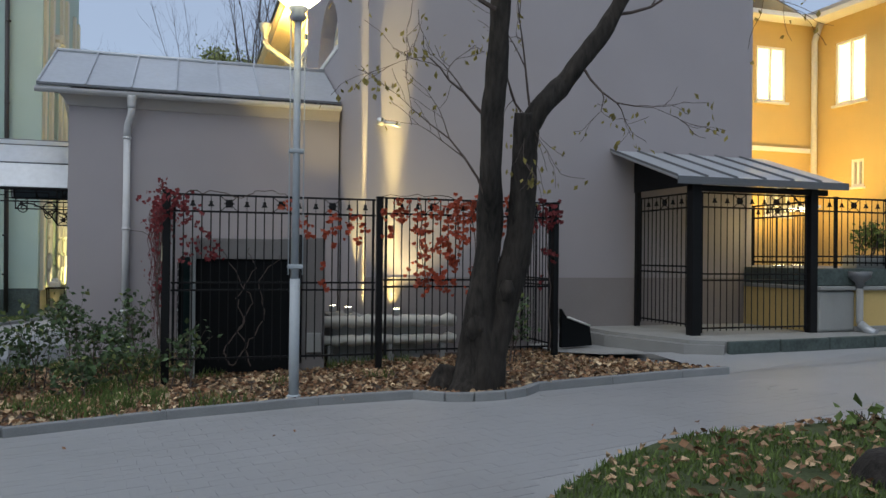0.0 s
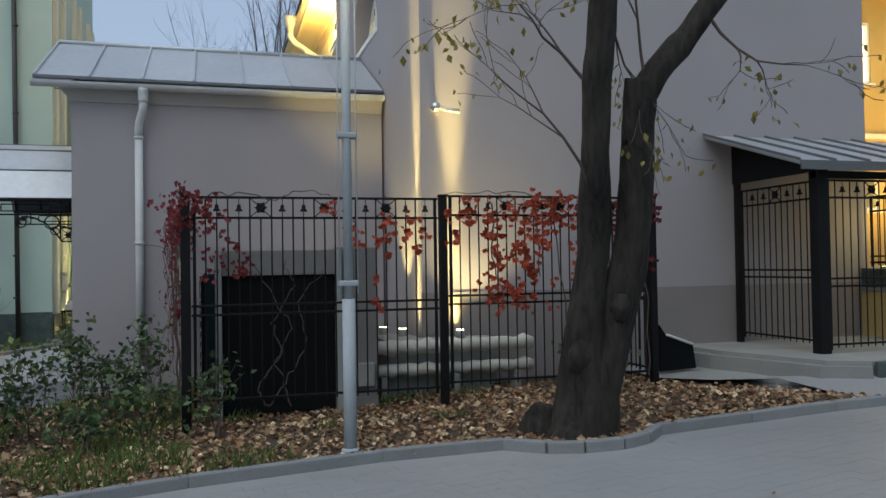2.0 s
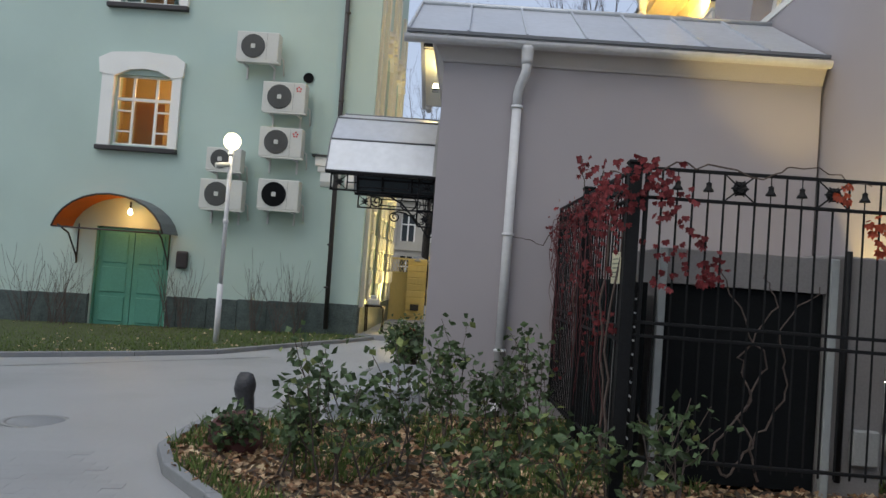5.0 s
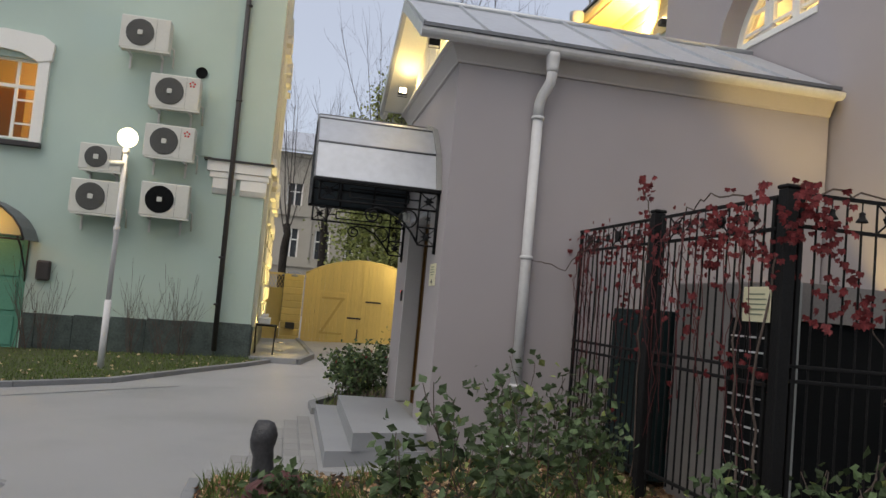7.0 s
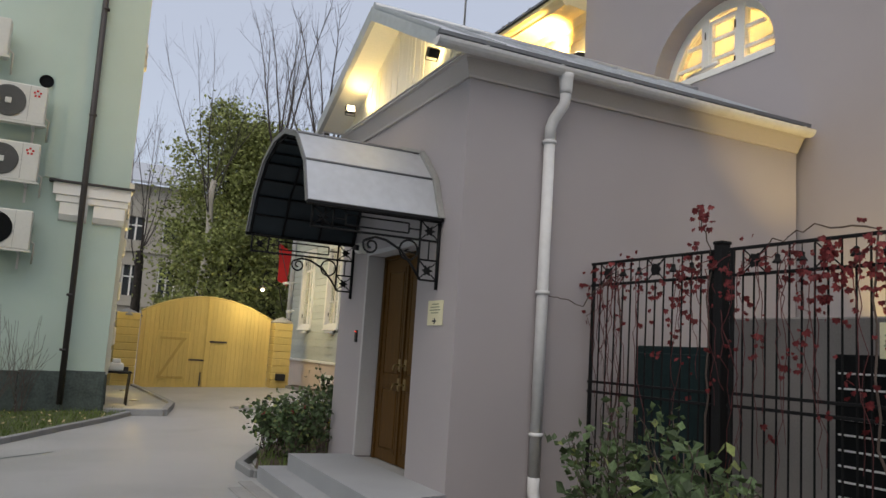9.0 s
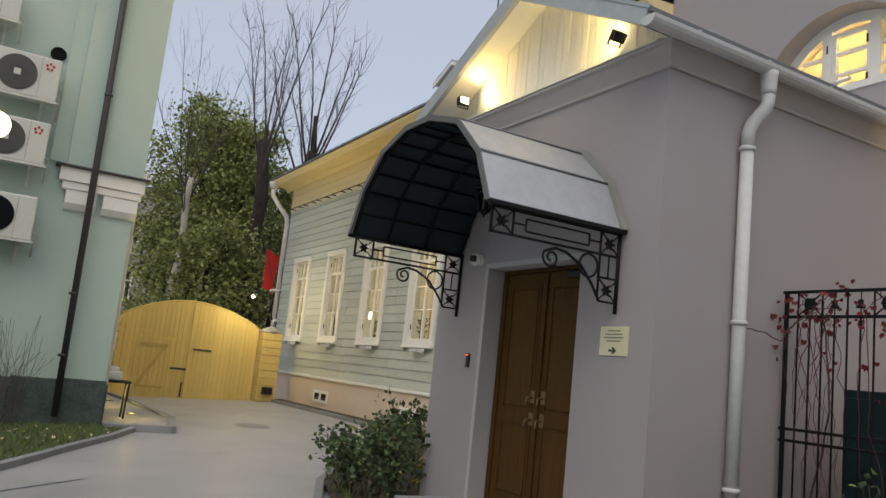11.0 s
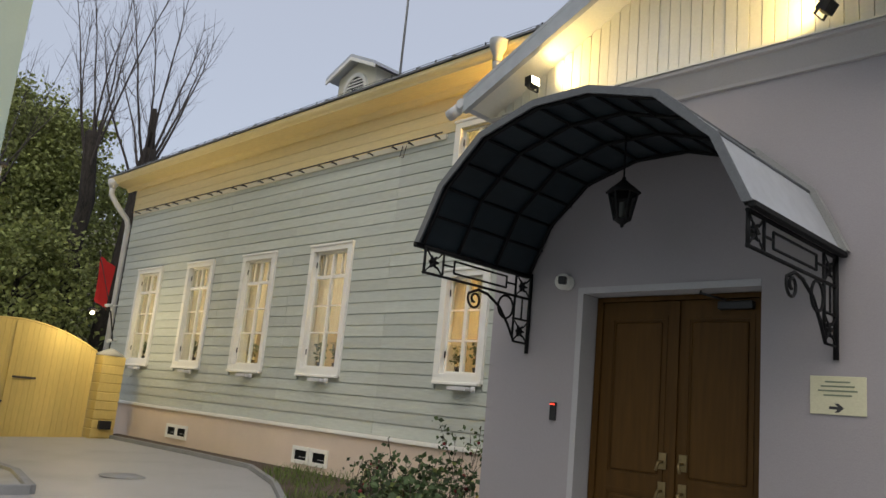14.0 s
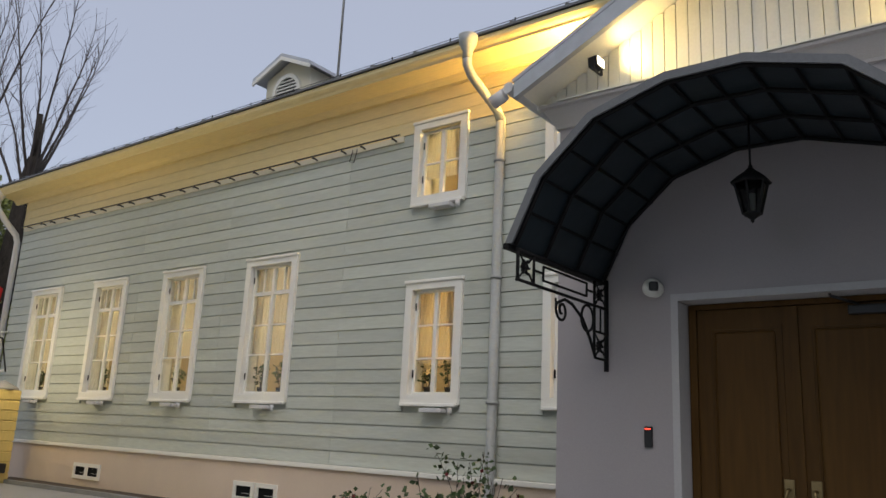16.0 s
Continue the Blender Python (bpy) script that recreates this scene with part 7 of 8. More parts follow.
grass("house_bed_grass", FAR_BED, 2600, 0.14, "grass tufts in the house bed", keep=lambda x, y: y < 23 and noise.noise(Vector((x, y, 7))) > -0.1, lift=0.06)


def rose_bush(at, h, wide, stems, leaves, label="leggy green rose bush with dull leaves", material=None, size=0.07, hips=0):
    t = thing("rose_bush", at, label, "bush", "bed bushes")
    bm, tips = bmesh.new(), []
    for _ in range(stems):
        a = random.uniform(0, 6.28)
        branch(bm, (random.gauss(0, 0.08), random.gauss(0, 0.08), -0.03), (math.cos(a) * wide * 0.42, math.sin(a) * wide * 0.42, 1.0), h * random.uniform(0.65, 1.1), 0.010, 1, tips, 0.5, 0.05, 3, 5, 0.12)
    tagged(part("stem", bm, TWIG, t), kind="stuff")
    bm = bmesh.new()
    for _ in range(int(leaves * 1.35)):
        p = random.choice(tips) + Vector((random.gauss(0, 0.06), random.gauss(0, 0.06), random.gauss(0, 0.05)))
        if p.z < 0.08:
            p.z = random.uniform(0.1, 0.4) * h
        leaf(bm, p, size * random.uniform(0.7, 1.3), None, 0.7, 0.2)
    tagged(part("foliage", bm, material or LEAF_GREEN, t), kind="stuff")
    if not material:
        bm = bmesh.new()
        for _ in range(leaves // 9):
            leaf(bm, random.choice(tips) + Vector((random.gauss(0, 0.07), random.gauss(0, 0.07), random.gauss(0, 0.05))), size * random.uniform(0.7, 1.2), None, 0.7, 0.2)
        tagged(part("yellowing_foliage", bm, LEAF_PALE, t), kind="stuff")
    if hips:
        bm = bmesh.new()
        for _ in range(hips):
            p = random.choice(tips)
            g1 = bmesh.ops.create_icosphere(bm, subdivisions=1, radius=0.022)
            bmesh.ops.translate(bm, verts=g1["verts"], vec=p)
        tagged(part("rose_hips", bm, LEAF_RED, t), kind="stuff")


for x, y, h, w, n, k in ((-2.25, 9.1, 0.42, 0.6, 5, 150), (-1.85, 8.85, 0.62, 0.45, 5, 190), (-1.5, 9.25, 0.66, 0.38, 4, 150), (-1.15, 10.4, 0.72, 0.42, 4, 150), (-0.75, 9.8, 0.66, 0.6, 5, 190), (-0.35, 8.65, 0.5, 0.6, 4, 120),
                         (-0.5, 10.9, 0.62, 0.5, 4, 120), (0.25, 8.55, 0.45, 0.45, 4, 70), (-2.75, 9.75, 0.26, 0.9, 5, 140), (-1.0, 8.4, 0.36, 0.8, 5, 110), (3.95, 8.55, 0.7, 0.4, 4, 120)):
    rose_bush((x, y, G(x, y) + 0.05), h, w, n, int(k * 1.25))
for x, y, h, w, n, k in ((-1.2, 16.3, 0.7, 0.9, 8, 430), (-0.4, 16.6, 0.65, 0.8, 7, 330), (0.75, 17.3, 0.95, 0.16, 2, 110), (1.75, 17.6, 0.7, 0.12, 2, 70), (0.2, 18.4, 0.5, 0.6, 5, 140), (1.3, 19.6, 0.45, 0.5, 5, 100)):
    rose_bush((x, y, G(x, y) + 0.06), h, w, n, int(k * 0.75), "straggly green bush against the house plinth", hips=5)
for x, y, h in ((-1.85, 15.15, 0.5), (-1.75, 15.5, 0.56), (-1.95, 15.75, 0.42)):
    rose_bush((x, y, G(x, y) + 0.06), h, 0.8, 8, 420, "dense dark green bush beside the entrance steps", hips=3)
rose_bush((-1.0, 15.5, G(-1, 15.5) + 0.06), 0.4, 0.9, 6, 260, "low green shrub with yellow flowers by the steps", FLOWER)
rose_bush((5.15, 4.35, G(5.15, 4.35) + 0.03), 0.12, 0.9, 5, 18, "low bright green leafy plant on the lawn", GRASS, 0.115)
rose_bush((9.85, 8.72, 1.69), 0.3, 0.9, 9, 260, "bright green plants in the trough", GRASS, 0.07)
rose_bush((10.6, 8.72, 1.69), 0.3, 0.9, 9, 240, "bright green plants in the trough", GRASS, 0.07)
for x, y in ((-7.9, 22.0), (-7.5, 21.9), (-5.9, 22.0), (-5.3, 21.9), (-4.9, 22.05), (-10.6, 22.0), (-11.2, 21.9), (-10.1, 21.6)):
    t = thing("bare_shrub", (x, y, G(x, y) + 0.05), "bare twiggy shrub against the stone plinth", "shrub", "bare shrubs")
    bm, tips = bmesh.new(), []
    for _ in range(9):
        a = random.uniform(0, 6.28)
        branch(bm, (random.gauss(0, 0.06), random.gauss(0, 0.06), 0), (math.cos(a) * 0.3, math.sin(a) * 0.2, 1), random.uniform(0.7, 1.25), 0.009, 1, tips, 0.35, 0.1, 2, 4, 0.1)
    tagged(part("twig", bm, TWIG, t), kind="stuff")

# yard tree with two stems
yt = thing("yard_tree", (3.05, 7.15, 0.2), "leaning two-stemmed tree with rough bark and a few yellow leaves", "tree")
bm, tips = bmesh.new(), []
O = Vector((3.05, 7.15, 0.2))
LEAN_FROM = Vector((0.09, 0.15, 1.62))


def lean_scale(z):
    return 1 - 0.021 * max(0.0, z - 0.5)


def leaning(p):
    """The stems lean out over the paving, the more the higher."""
    return LEAN_FROM + (Vector(p) - LEAN_FROM) * lean_scale(p[2])


def rough(pts, radii, sides=14, amount=0.10):
    bm2 = bmesh.new()
    fine_p, fine_r = [], []
    for (p, q), (a, b) in zip(zip(pts, pts[1:]), zip(radii, radii[1:])):
        for i in range(5):
            f = i / 5
            fine_p.append(Vector(p).lerp(Vector(q), f) - O)
            fine_r.append(a + (b - a) * f)
    fine_p.append(Vector(pts[-1]) - O)
    fine_r.append(radii[-1])
    fine_r = [a * lean_scale(p.z + O.z) for a, p in zip(fine_r, fine_p)]
    fine_p = [leaning(p + O) - O for p in fine_p]
    tube(bm2, fine_p, fine_r, sides)
    for v in bm2.verts:
        k = noise.noise(Vector((v.co.x * 5, v.co.y * 5, v.co.z * 1.6))) * amount + noise.noise(v.co * 13) * amount * 0.35
        v.co.x += k * 0.6
        v.co.y += k * 0.6
    return bm2


part("trunk", rough([(2.97, 7.12, 0.12), (2.99, 7.13, 0.30), (3.03, 7.14, 0.6), (3.07, 7.15, 1.0), (3.10, 7.15, 1.35), (3.14, 7.15, 1.8), (3.165, 7.15, 2.4), (3.20, 7.15, 3.1), (3.27, 7.15, 3.8), (3.30, 7.17, 4.6), (3.28, 7.2, 6.0), (3.3, 7.25, 7.4)],
                    [0.33, 0.26, 0.21, 0.175, 0.15, 0.128, 0.118, 0.116, 0.118, 0.11, 0.09, 0.05], 22, 0.11), BARK, yt)
part("trunk", rough([(3.10, 7.10, 0.12), (3.17, 7.09, 0.6), (3.29, 7.09, 1.1), (3.43, 7.09, 1.6), (3.495, 7.10, 2.0), (3.515, 7.10, 2.4), (3.53, 7.11, 2.75), (3.58, 7.12, 3.0), (3.80, 7.14, 3.28), (4.15, 7.16, 3.66), (4.5, 7.18, 4.1), (4.78, 7.2, 4.55), (5.2, 7.3, 5.4), (5.5, 7.5, 6.6)],
                    [0.22, 0.165, 0.155, 0.148, 0.145, 0.138, 0.135, 0.13, 0.115, 0.105, 0.10, 0.095, 0.08, 0.04], 22, 0.10), BARK, yt)
part("cut_stub", rough([(3.51, 7.10, 2.6), (3.51, 7.09, 2.95), (3.51, 7.08, 3.13)], [0.12, 0.11, 0.095], 14, 0.04), BARK, yt, "sawn-off stub")
part("knot", rough([(2.93, 7.05, 0.78), (2.97, 7.04, 0.9), (3.0, 7.05, 1.02)], [0.07, 0.10, 0.06], 10, 0.07), BARK, yt)
part("knot", rough([(3.27, 6.97, 1.18), (3.28, 6.96, 1.28), (3.29, 6.97, 1.38)], [0.05, 0.085, 0.05], 10, 0.06), BARK, yt)
part("root_burl", rough([(2.66, 7.35, 0.1), (2.72, 7.3, 0.32), (2.76, 7.28, 0.48)], [0.16, 0.15, 0.08], 10, 0.08), BARK, yt)
part("root_flare", rough([(2.75, 7.0, 0.18), (2.9, 7.08, 0.34), (3.0, 7.12, 0.7)], [0.09, 0.13, 0.1], 10, 0.06), BARK, yt)
bm = bmesh.new()
for s, d, L, r in (((3.15, 7.1, 3.0), (-0.6, -0.1, 0.75), 1.0, 0.018), ((3.1, 7.1, 2.2), (-0.35, -0.15, 1.0), 1.2, 0.016), ((3.2, 7.1, 4.2), (-0.8, 0.1, 0.4), 1.2, 0.025), ((3.2, 7.15, 3.9), (0.35, -0.2, -0.9), 1.1, 0.015),
                   ((4.2, 7.1, 3.7), (0.5, -0.2, -0.55), 0.9, 0.015), ((4.6, 7.15, 4.3), (0.9, 0.0, 0.1), 1.1, 0.02), ((3.6, 7.1, 3.1), (0.05, -0.2, 0.9), 1.2, 0.015), ((5.0, 7.25, 5.0), (0.8, -0.4, -0.35), 1.6, 0.025), ((5.2, 7.3, 5.4), (0.9, -0.6, -0.1), 1.9, 0.025),
                   ((3.25, 7.2, 5.4), (-0.8, -0.3, 0.2), 1.7, 0.03), ((3.25, 7.2, 5.8), (0.8, -0.4, 0.1), 1.7, 0.03)):
    branch(bm, leaning(s) - O, d, L, r, 2, tips, 0.55, 0.02, 2, 5, 0.16)
tagged(part("twig", bm, TWIG, yt), kind="stuff")
bm = bmesh.new()
for _ in range(460):
    p = random.choice(tips) + Vector((random.gauss(0, 0.05), random.gauss(0, 0.05), random.gauss(0, 0.05)))
    leaf(bm, p, random.uniform(0.045, 0.085), Vector((random.gauss(0, 0.5), random.gauss(0, 0.5), -0.8)), 0.6, 0.2)
tagged(part("leaves", bm, LEAF_YELLOW, yt), kind="stuff")
lt = thing("tree_stump", (4.25, 3.2, G(4.3, 3.1)), "low dark mossy tree stump in the lawn", "stump")
bm = bmesh.new()
tube(bm, [(0, 0, -0.1), (0, 0, 0.05), (0.01, 0, 0.10), (0.02, 0, 0.16), (0.02, 0, 0.19)], [0.30, 0.24, 0.2, 0.17, 0.12], 16)
for v in bm.verts:
    v.co += Vector((1, 1, 0)) * noise.noise(v.co * 4) * 0.06
part("stump_wood", bm, BARK, lt)

# ---- creeper on the fence ----
def creeper(label, spots, material, count, size, facing, strands, thick=0.009, stem=None):
    t = thing("creeper", (-0.05, 0.07, 0), label, "creeper", "fence creepers")
    bm = bmesh.new()
    for pts in strands:
        fine = []
        for p, q in zip(pts, pts[1:]):
            for i in range(6):
                f = i / 6
                fine.append(Vector(p).lerp(Vector(q), f) + Vector((random.gauss(0, 0.012), random.gauss(0, 0.012), random.gauss(0, 0.015))))
        fine.append(Vector(pts[-1]))
        tube(bm, fine, [thick * (1 - 0.6 * i / len(fine)) for i in range(len(fine))], 5)
    if strands:
        tagged(part("stem", bm, stem or TWIG, t), kind="stuff")
    bm = bmesh.new()
    total = sum(s[-1] for s in spots)
    for x, y, z, sx, sy, sz, wgt in spots:
        for _ in range(int(count * wgt / total)):
            if _ % 4 == 0:
                c = Vector((random.gauss(x, sx), random.gauss(y, sy), random.gauss(z, sz)))
            p = c + Vector((random.gauss(0, 0.035), random.gauss(0, 0.035), random.gauss(0, 0.045)))
            if 0.15 < p.z < max(2.40, z + 0.2):
                lobed(bm, p, size * random.uniform(0.6, 1.25), facing)
    tagged(part("foliage", bm, material, t), kind="stuff")
    return t


F = (0, -1, 0)
W = (-1, -0.3, 0)
creeper("dark red creeper covering the corner of the fence", [(-0.10, 9.2, 2.1, 0.05, 0.25, 0.11, 2.2), (-0.10, 9.15, 1.6, 0.05, 0.15, 0.3, 0.7), (0.08, 8.76, 2.15, 0.15, 0.05, 0.10, 2.6), (0.25, 8.78, 1.85, 0.12, 0.04, 0.16, 1.3), (0.5, 8.78, 1.62, 0.08, 0.04, 0.06, 0.7)],
        LEAF_RED, 300, 0.043, (-0.5, -1, 0), [[(-0.08, 8.9, 0.3), (-0.1, 8.95, 1.2), (-0.05, 8.85, 2.2), (0.3, 8.82, 2.33), (0.8, 8.82, 2.28), (1.1, 8.82, 2.36), (1.5, 8.82, 2.27)], [(-0.06, 9.1, 0.3), (-0.12, 9.15, 1.4), (-0.05, 9.2, 2.3), (-0.1, 9.6, 2.34), (-0.05, 10.0, 2.27)], [(0.72, 8.95, 0.3), (0.62, 8.93, 0.5), (0.85, 8.94, 0.8), (0.75, 8.93, 1.1), (0.98, 8.92, 1.45), (0.9, 8.9, 1.7)], [(0.72, 8.95, 0.3), (0.9, 8.98, 0.55), (1.1, 8.96, 0.9), (1.02, 8.94, 1.3), (1.25, 8.92, 1.6)], [(0.95, 8.95, 0.3), (0.8, 8.96, 0.7), (0.95, 8.95, 1.05), (0.7, 8.93, 1.5), (0.55, 8.92, 1.75)]], 0.009)
vines = []
for _ in range(34):
    yy, zz = 8.95 + 2.9 * random.random(), random.uniform(2.1, 2.28)
    low_ = random.uniform(0.5, 1.5)
    out_ = random.uniform(0.03, 0.20)
    vines.append([(-0.05, yy, zz), (-0.06 - out_, yy + random.gauss(0, 0.06), zz - 0.15), (-0.06 - out_ * 0.8, yy + random.gauss(0, 0.08), (zz + low_) / 2), (-0.06 - out_ * 0.6, yy + random.gauss(0, 0.1), low_)])
creeper("curtain of thin dark red vines hanging on the side fence", [(-0.16, 9.6, 1.95, 0.06, 0.4, 0.14, 2), (-0.16, 10.0, 1.5, 0.05, 0.6, 0.25, 1.2), (-0.12, 10.8, 2.0, 0.05, 0.6, 0.15, 1.6)], LEAF_RED, 170, 0.032, W, vines, 0.0042, VINE)
creeper("dark red creeper along the side fence", [(-0.06, 10.0, 2.12, 0.05, 0.35, 0.12, 3), (-0.07, 10.5, 2.2, 0.05, 0.12, 0.12, 1.6), (-0.10, 10.55, 2.48, 0.03, 0.05, 0.08, 0.9), (-0.06, 11.3, 2.1, 0.05, 0.35, 0.13, 3), (-0.07, 11.0, 1.8, 0.05, 0.2, 0.2, 1.6), (-0.08, 9.6, 1.8, 0.04, 0.3, 0.15, 0.7), (-0.08, 10.1, 1.2, 0.04, 0.5, 0.3, 0.25), (-0.05, 10.0, 1.4, 0.04, 0.5, 0.3, 0.7)],
        LEAF_RED, 250, 0.042, W, [[(-0.08, 10.5, 0.3), (-0.1, 10.48, 1.2), (-0.09, 10.5, 2.3), (-0.12, 10.6, 2.62)], [(-0.06, 11.7, 0.5), (-0.08, 11.5, 1.4), (-0.06, 11.6, 2.2), (-0.3, 11.8, 1.9), (-0.6, 11.9, 1.95)]])
creeper("orange-red creeper trailing over the front fence", [(3.0, 8.75, 2.18, 0.3, 0.04, 0.11, 3), (3.7, 8.75, 2.22, 0.3, 0.04, 0.13, 3), (3.35, 8.74, 1.9, 0.3, 0.03, 0.14, 2.2), (2.95, 8.74, 1.6, 0.06, 0.03, 0.25, 1.8), (3.1, 8.74, 1.32, 0.10, 0.03, 0.09, 1.5), (3.45, 8.74, 1.65, 0.1, 0.03, 0.18, 1.4), (4.0, 8.75, 1.9, 0.15, 0.03, 0.2, 1.0), (2.1, 8.76, 1.95, 0.25, 0.03, 0.1, 1.4), (1.7, 8.76, 1.7, 0.2, 0.03, 0.2, 0.5), (1.5, 8.76, 2.1, 0.3, 0.03, 0.08, 0.6)],
        LEAF_ORANGE, 560, 0.055, F, [[(3.9, 8.76, 0.4), (3.7, 8.75, 1.4), (3.6, 8.76, 2.3), (3.0, 8.78, 2.38), (2.4, 8.8, 2.32)], [(2.95, 8.75, 2.25), (2.93, 8.74, 1.7), (3.05, 8.74, 1.25)], [(3.4, 8.75, 2.25), (3.45, 8.74, 1.5)]])
creeper("dark red creeper on the far fence corner", [(4.65, 8.76, 2.2, 0.12, 0.05, 0.1, 3), (4.74, 8.9, 1.9, 0.05, 0.2, 0.25, 2), (4.35, 8.76, 2.2, 0.15, 0.04, 0.1, 1.5)], LEAF_RED, 130, 0.055, F, [[(4.7, 8.78, 0.4), (4.68, 8.76, 1.4), (4.6, 8.77, 2.3)]])

# ---- potted plants on the inner window sills ----
for k, (y0, y1, z0, *_) in enumerate(WINS[:5]):
    for f in ((0.33, 0.7) if k > 2 else (0.6,)):
        yy, hh = y0 + (y1 - y0) * f, (0.34, 0.42, 0.38, 0.46, 0.40)[k] * (1.0 if f < 0.65 else 0.85)
        t = thing("potted_plant", (HX + 0.19, yy, z0 + TRIM + 0.004), "leafy green house plant in a clay pot on the inner sill", "potted plant", "sill plants")
        part("pot", lathe([(0.0, 0.0), (0.045, 0.0), (0.062, 0.10), (0.068, 0.10), (0.068, 0.12), (0.055, 0.12), (0.05, 0.10), (0.0, 0.10)], 14), BROWN_PIPE, t, "dark clay pot")
        bm = bmesh.new()
        for _ in range(7):
            a = random.uniform(0, 6.28)
            tube(bm, [(0, 0, 0.09), (0.02 * math.cos(a), 0.06 * math.sin(a), 0.1 + hh * 0.4), (0.04 * math.cos(a), 0.13 * math.sin(a), 0.1 + hh * random.uniform(0.6, 0.95))], [0.005, 0.004, 0.002], 5)
        part("stem", bm, TWIG, t)
        bm = bmesh.new()
        for _ in range(70):
            a, q = random.uniform(0, 6.28), random.random() ** 0.6
            leaf(bm, Vector((0.045 * math.cos(a) * q, 0.16 * math.sin(a) * q, 0.13 + hh * random.uniform(0.15, 0.95))), random.uniform(0.05, 0.09), None, 0.6, 0.2)
        tagged(part("foliage", bm, LEAF_GREEN, t), kind="stuff")

# ---- far trees ----
def bare_tree(x, y, h, r, fork, label, limbs=5, lean=(0, 0), fan=0.30, material=None, spike=0.0):
    """A dark trunk cut back at the fork, with thin upright limbs that carry short fine twigs."""
    z0 = G(x, y)
    t = thing("bare_tree", (x, y, z0), label, "tree", "bare trees")
    bm, tips = bmesh.new(), []
    top = Vector((lean[0], lean[1], fork))
    pts = [top * f + Vector((random.gauss(0, 0.05), random.gauss(0, 0.05), 0)) for f in (-0.02, 0.15, 0.3, 0.45, 0.6, 0.75, 0.9, 1.0)]
    tube(bm, pts, [r * k * random.uniform(0.93, 1.1) for k in (1.3, 1.1, 1.0, 0.98, 0.92, 0.86, 0.84, 0.7)], 9)
    if spike:
        tube(bm, [top, top + Vector((-0.1, 0, spike))], [r * 0.4, r * 0.22], 6)
    part("trunk", bm, material or BARK, t)
    bm = bmesh.new()
    for k in range(limbs):
        a = 2 * math.pi * k / limbs + random.uniform(-0.4, 0.4)
        f = random.uniform(0.78, 1.0)
        wide = fan * random.uniform(0.4, 1.5)
        p, d = top * f, Vector((math.cos(a) * wide, math.sin(a) * wide, 1.0)).normalized()
        L = (h - fork * f) * random.uniform(0.65, 1.0)
        line, n = [p.copy()], 9
        for i in range(n):
            d = (d + Vector((random.gauss(0, 0.05), random.gauss(0, 0.05), 0.03))).normalized()
            p = p + d * L / n
            line.append(p.copy())
            for _ in range(3 if i > 1 else 1):
                nd = (d + Vector((random.gauss(0, 0.45), random.gauss(0, 0.45), random.gauss(0.1, 0.25)))).normalized()
                branch(bm, p - d * random.uniform(0, L / n), nd, L * random.uniform(0.10, 0.24), r * 0.035, 1 if i % 3 == 0 else 0, tips, 0.4, 0.06, 2, 3, 0.10)
        tube(bm, line, [max(r * 0.17 * (1 - 0.85 * i / n), 0.008) for i in range(n + 1)], 5, cap=False)
    tagged(part("branch", bm, FAR_TWIG, t), kind="stuff")
    return t


bare_tree(3.05, 38, 16.4, 0.29, 9.6, "tall bare tree with an upright twiggy crown", 7, (-0.1, 0), 0.22)
bare_tree(4.0, 37.5, 15.8, 0.34, 9.4, "tall leaning bare tree with a pollarded trunk", 8, (0.75, 0), 0.42, spike=1.5)
bare_tree(-3.2, 46, 13.5, 0.22, 5.0, "bare tree before the grey town house", 6)
bare_tree(-1.3, 47, 13.0, 0.22, 5.5, "bare tree before the grey town house", 6)
bare_tree(0.6, 40, 14.6, 0.16, 8.0, "slender pale bare birch", 7, (0.1, 0), 0.34, OLD_STONE)
bare_tree(6.0, 48, 15, 0.2, 8, "bare tree behind the roofs", 5)
bare_tree(-7.5, 48, 14, 0.2, 7, "bare tree behind the green house", 5)


def leafy_tree(x, y, h, rad, clumps, per, label, low=1.5):
    z0 = G(x, y)
    t = thing("leafy_tree", (x, y, z0), label, "tree", "dark leafy trees")
    bm, tips = bmesh.new(), []
    tube(bm, [(0, 0, -0.2), (0.05, 0, h * 0.4), (0, 0.1, h * 0.85)], [0.25, 0.18, 0.05], 8)
    part("trunk", bm, BARK, t)
    bm = bmesh.new()
    for k in range(26):
        a, f = random.uniform(0, 6.28), random.uniform(0.2, 0.9)
        L = rad * (1.0 - 0.7 * max(0, f - 0.35) / 0.65) * 0.9
        branch(bm, (0, 0, h * f * 0.9), (math.cos(a), math.sin(a), 0.45), L, 0.05, 0, tips, 0.4, 0.05, 2, 4)
    tagged(part("limb", bm, BARK, t), kind="stuff")
    bm = bmesh.new()
    for k in range(clumps):
        f = random.uniform(0, 1) ** 0.9
        zc = low + (h - low) * f
        rr = rad * math.sqrt(max(0.02, 1 - ((f - 0.38) / 0.66) ** 2)) * random.uniform(0.25, 1.08)
        a = random.uniform(0, 6.28)
        c = Vector((rr * math.cos(a), rr * math.sin(a), zc))
        cs = random.uniform(0.25, 0.6)
        for _ in range(int(per * 2.6)):
            leaf(bm, c + Vector((random.gauss(0, cs), random.gauss(0, cs), random.gauss(0, cs * 0.7))), random.uniform(0.11, 0.23), None, 0.7, 0.25)
    tagged(part("crown", bm, LEAF_PINE, t), kind="stuff")


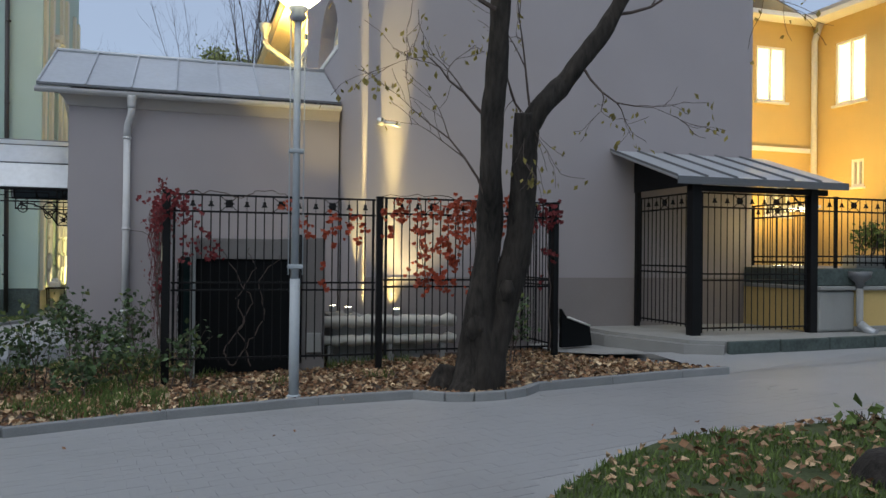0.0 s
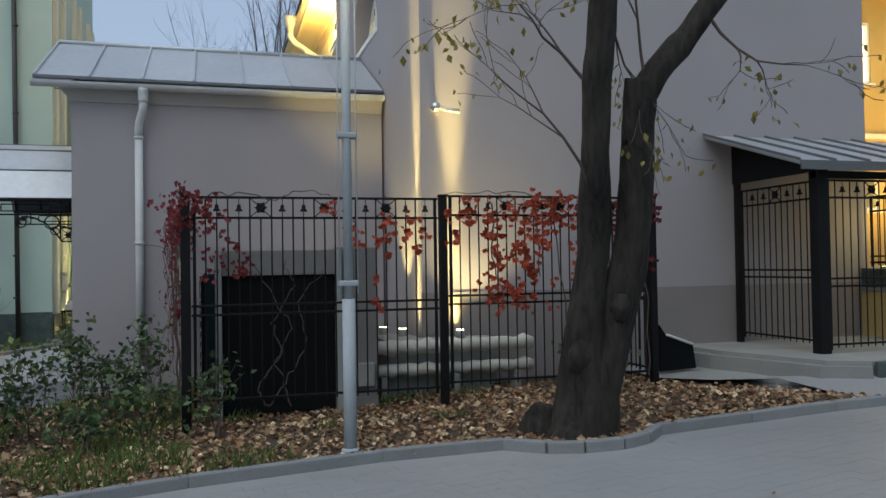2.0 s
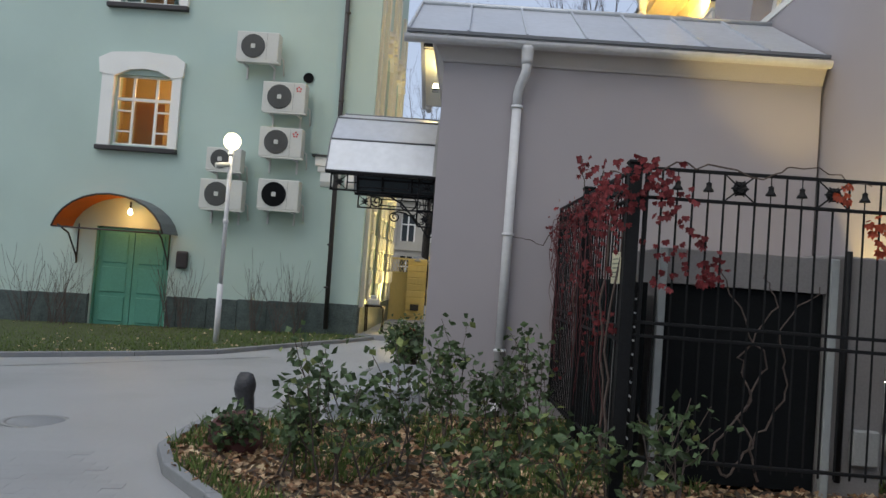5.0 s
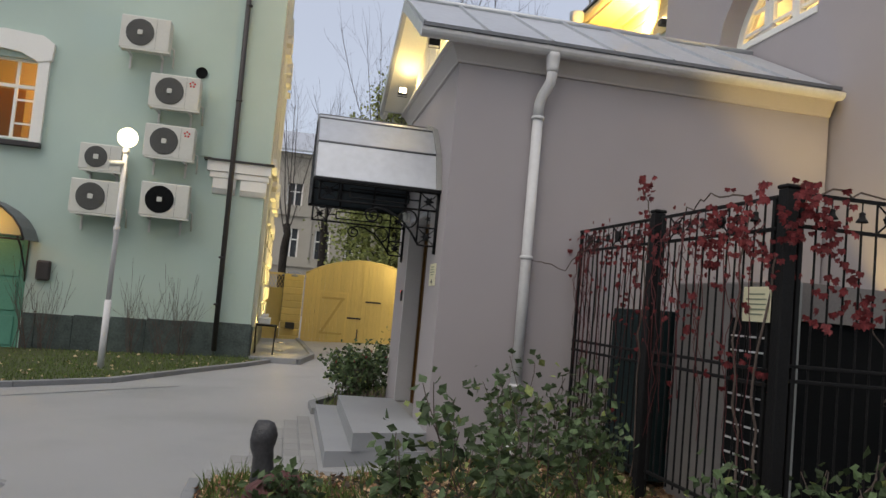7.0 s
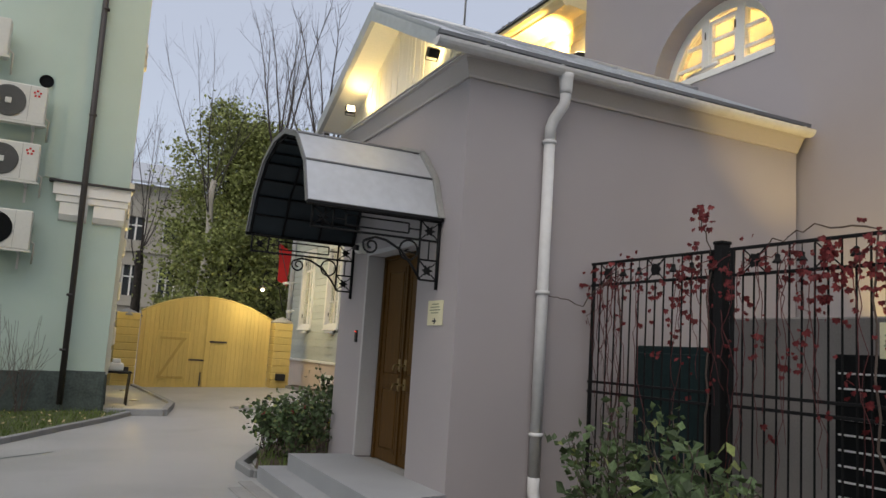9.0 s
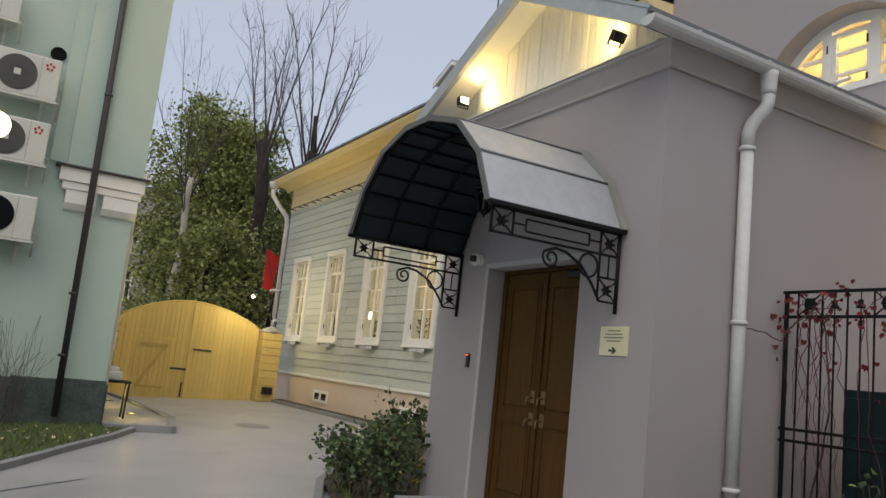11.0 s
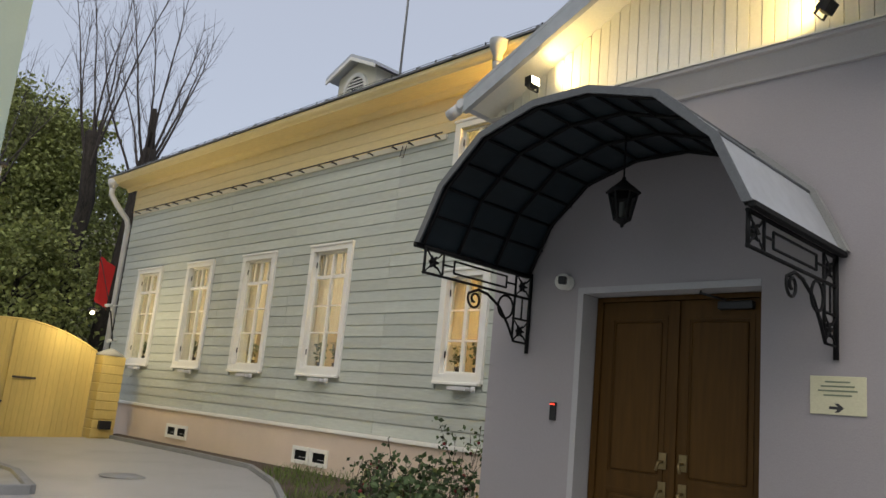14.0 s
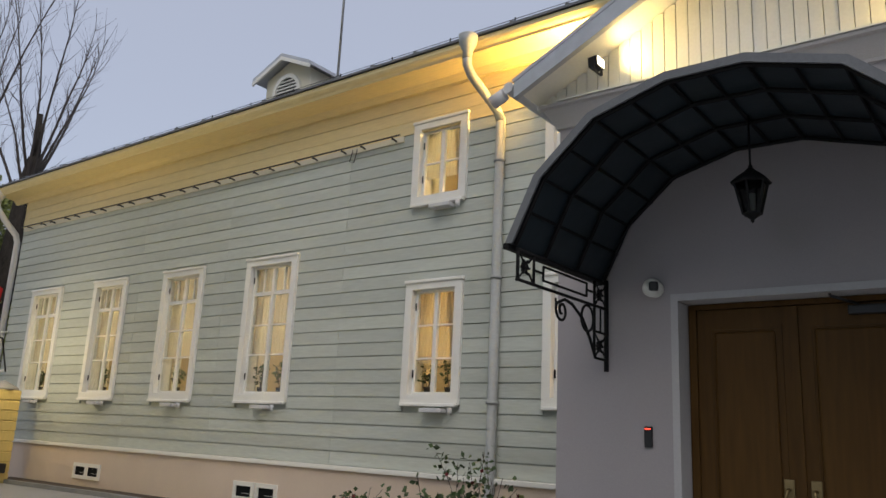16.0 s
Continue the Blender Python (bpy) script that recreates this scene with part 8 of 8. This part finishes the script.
leafy_tree(1.8, 43, 12.1, 2.6, 230, 34, "dense dark green tree behind the gate")
leafy_tree(3.6, 42, 10.8, 2.4, 200, 34, "dense dark green tree behind the gate")
leafy_tree(3.3, 45.5, 11.6, 2.6, 190, 32, "tall dark green tree behind the gate")
leafy_tree(1.2, 37, 5.6, 2.1, 110, 30, "lighter green bushy tree just behind the gate", 0.8)
leafy_tree(7.2, 44, 9.5, 3.0, 170, 30, "dark green tree behind the house")
leafy_tree(6.2, 38.5, 6.0, 2.0, 110, 26, "dark green tree behind the house corner", 0.6)

# ---- small paving tiles of the yard ----
yard = thing("tiled_paving", (0, 0, 0), "small grey paving tiles laid in running bond", "paving", kind="structure")
TW, TD, A0 = 0.24, 0.12, radians(9)
ca, sa = math.cos(A0), math.sin(A0)
YARD = [(-3.9, 9.9), (-3.55, 9.4), (-2.7, 8.3), (-1.45, 6.82), (0.0, 7.05), (1.40, 7.12), (2.30, 7.02), (2.52, 6.77), (2.82, 6.64), (3.15, 6.61), (3.45, 6.69), (3.66, 6.89), (5.9, 6.93), (6.3, 5.0), (4.6, 4.72), (3.5, 4.7), (2.3, 3.95), (1.8, 3.5), (1.3, 2.6), (-1.5, 2.4), (-5.5, 6.5), (-6.5, 9.5)]


def tile_corners(i, j):
    u0, v0 = i * TW + (TW / 2 if j % 2 else 0), j * TD
    g = 0.0009
    return [(u * ca - v * sa, u * sa + v * ca) for u, v in ((u0 + g, v0 + g), (u0 + TW - g, v0 + g), (u0 + TW - g, v0 + TD - g), (u0 + g, v0 + TD - g))]


def tile_into(verts, faces, cs, dz):
    k = len(verts)
    for x, y in cs:
        verts.append((x, y, G(x, y) + 0.003 + dz))
    for x, y in cs:
        verts.append((x, y, G(x, y) - 0.01))
    faces += [(k, k + 1, k + 2, k + 3)] + [(k + a, k + 4 + a, k + 4 + (a + 1) % 4, k + (a + 1) % 4) for a in range(4)]


verts, faces, singles = [], [], 0
for j in range(0, 90):
    for i in range(-40, 40):
        cs = tile_corners(i, j)
        cx, cy = sum(c[0] for c in cs) / 4, sum(c[1] for c in cs) / 4
        if not all(inside(x, y, YARD) for x, y in cs):
            continue
        dz = random.uniform(-0.0004, 0.0004)
        if singles < 300 and -0.9 < cx < 1.9 and 5.2 < cy < 7:
            v1, f1 = [], []
            tile_into(v1, f1, cs, dz)
            me = bpy.data.meshes.new("paving_tile")
            me.from_pydata(v1, [], f1)
            me.materials.append(TILE_ONE)
            ob = new("paving_tile", me)
            ob.parent = yard
            singles += 1
        else:
            tile_into(verts, faces, cs, dz)
me = bpy.data.meshes.new("tile_field")
me.from_pydata(verts, [], faces)
me.materials.append(TILE)
ob = new("tile_field", me)
ob.parent = yard
tagged(ob, kind="stuff")
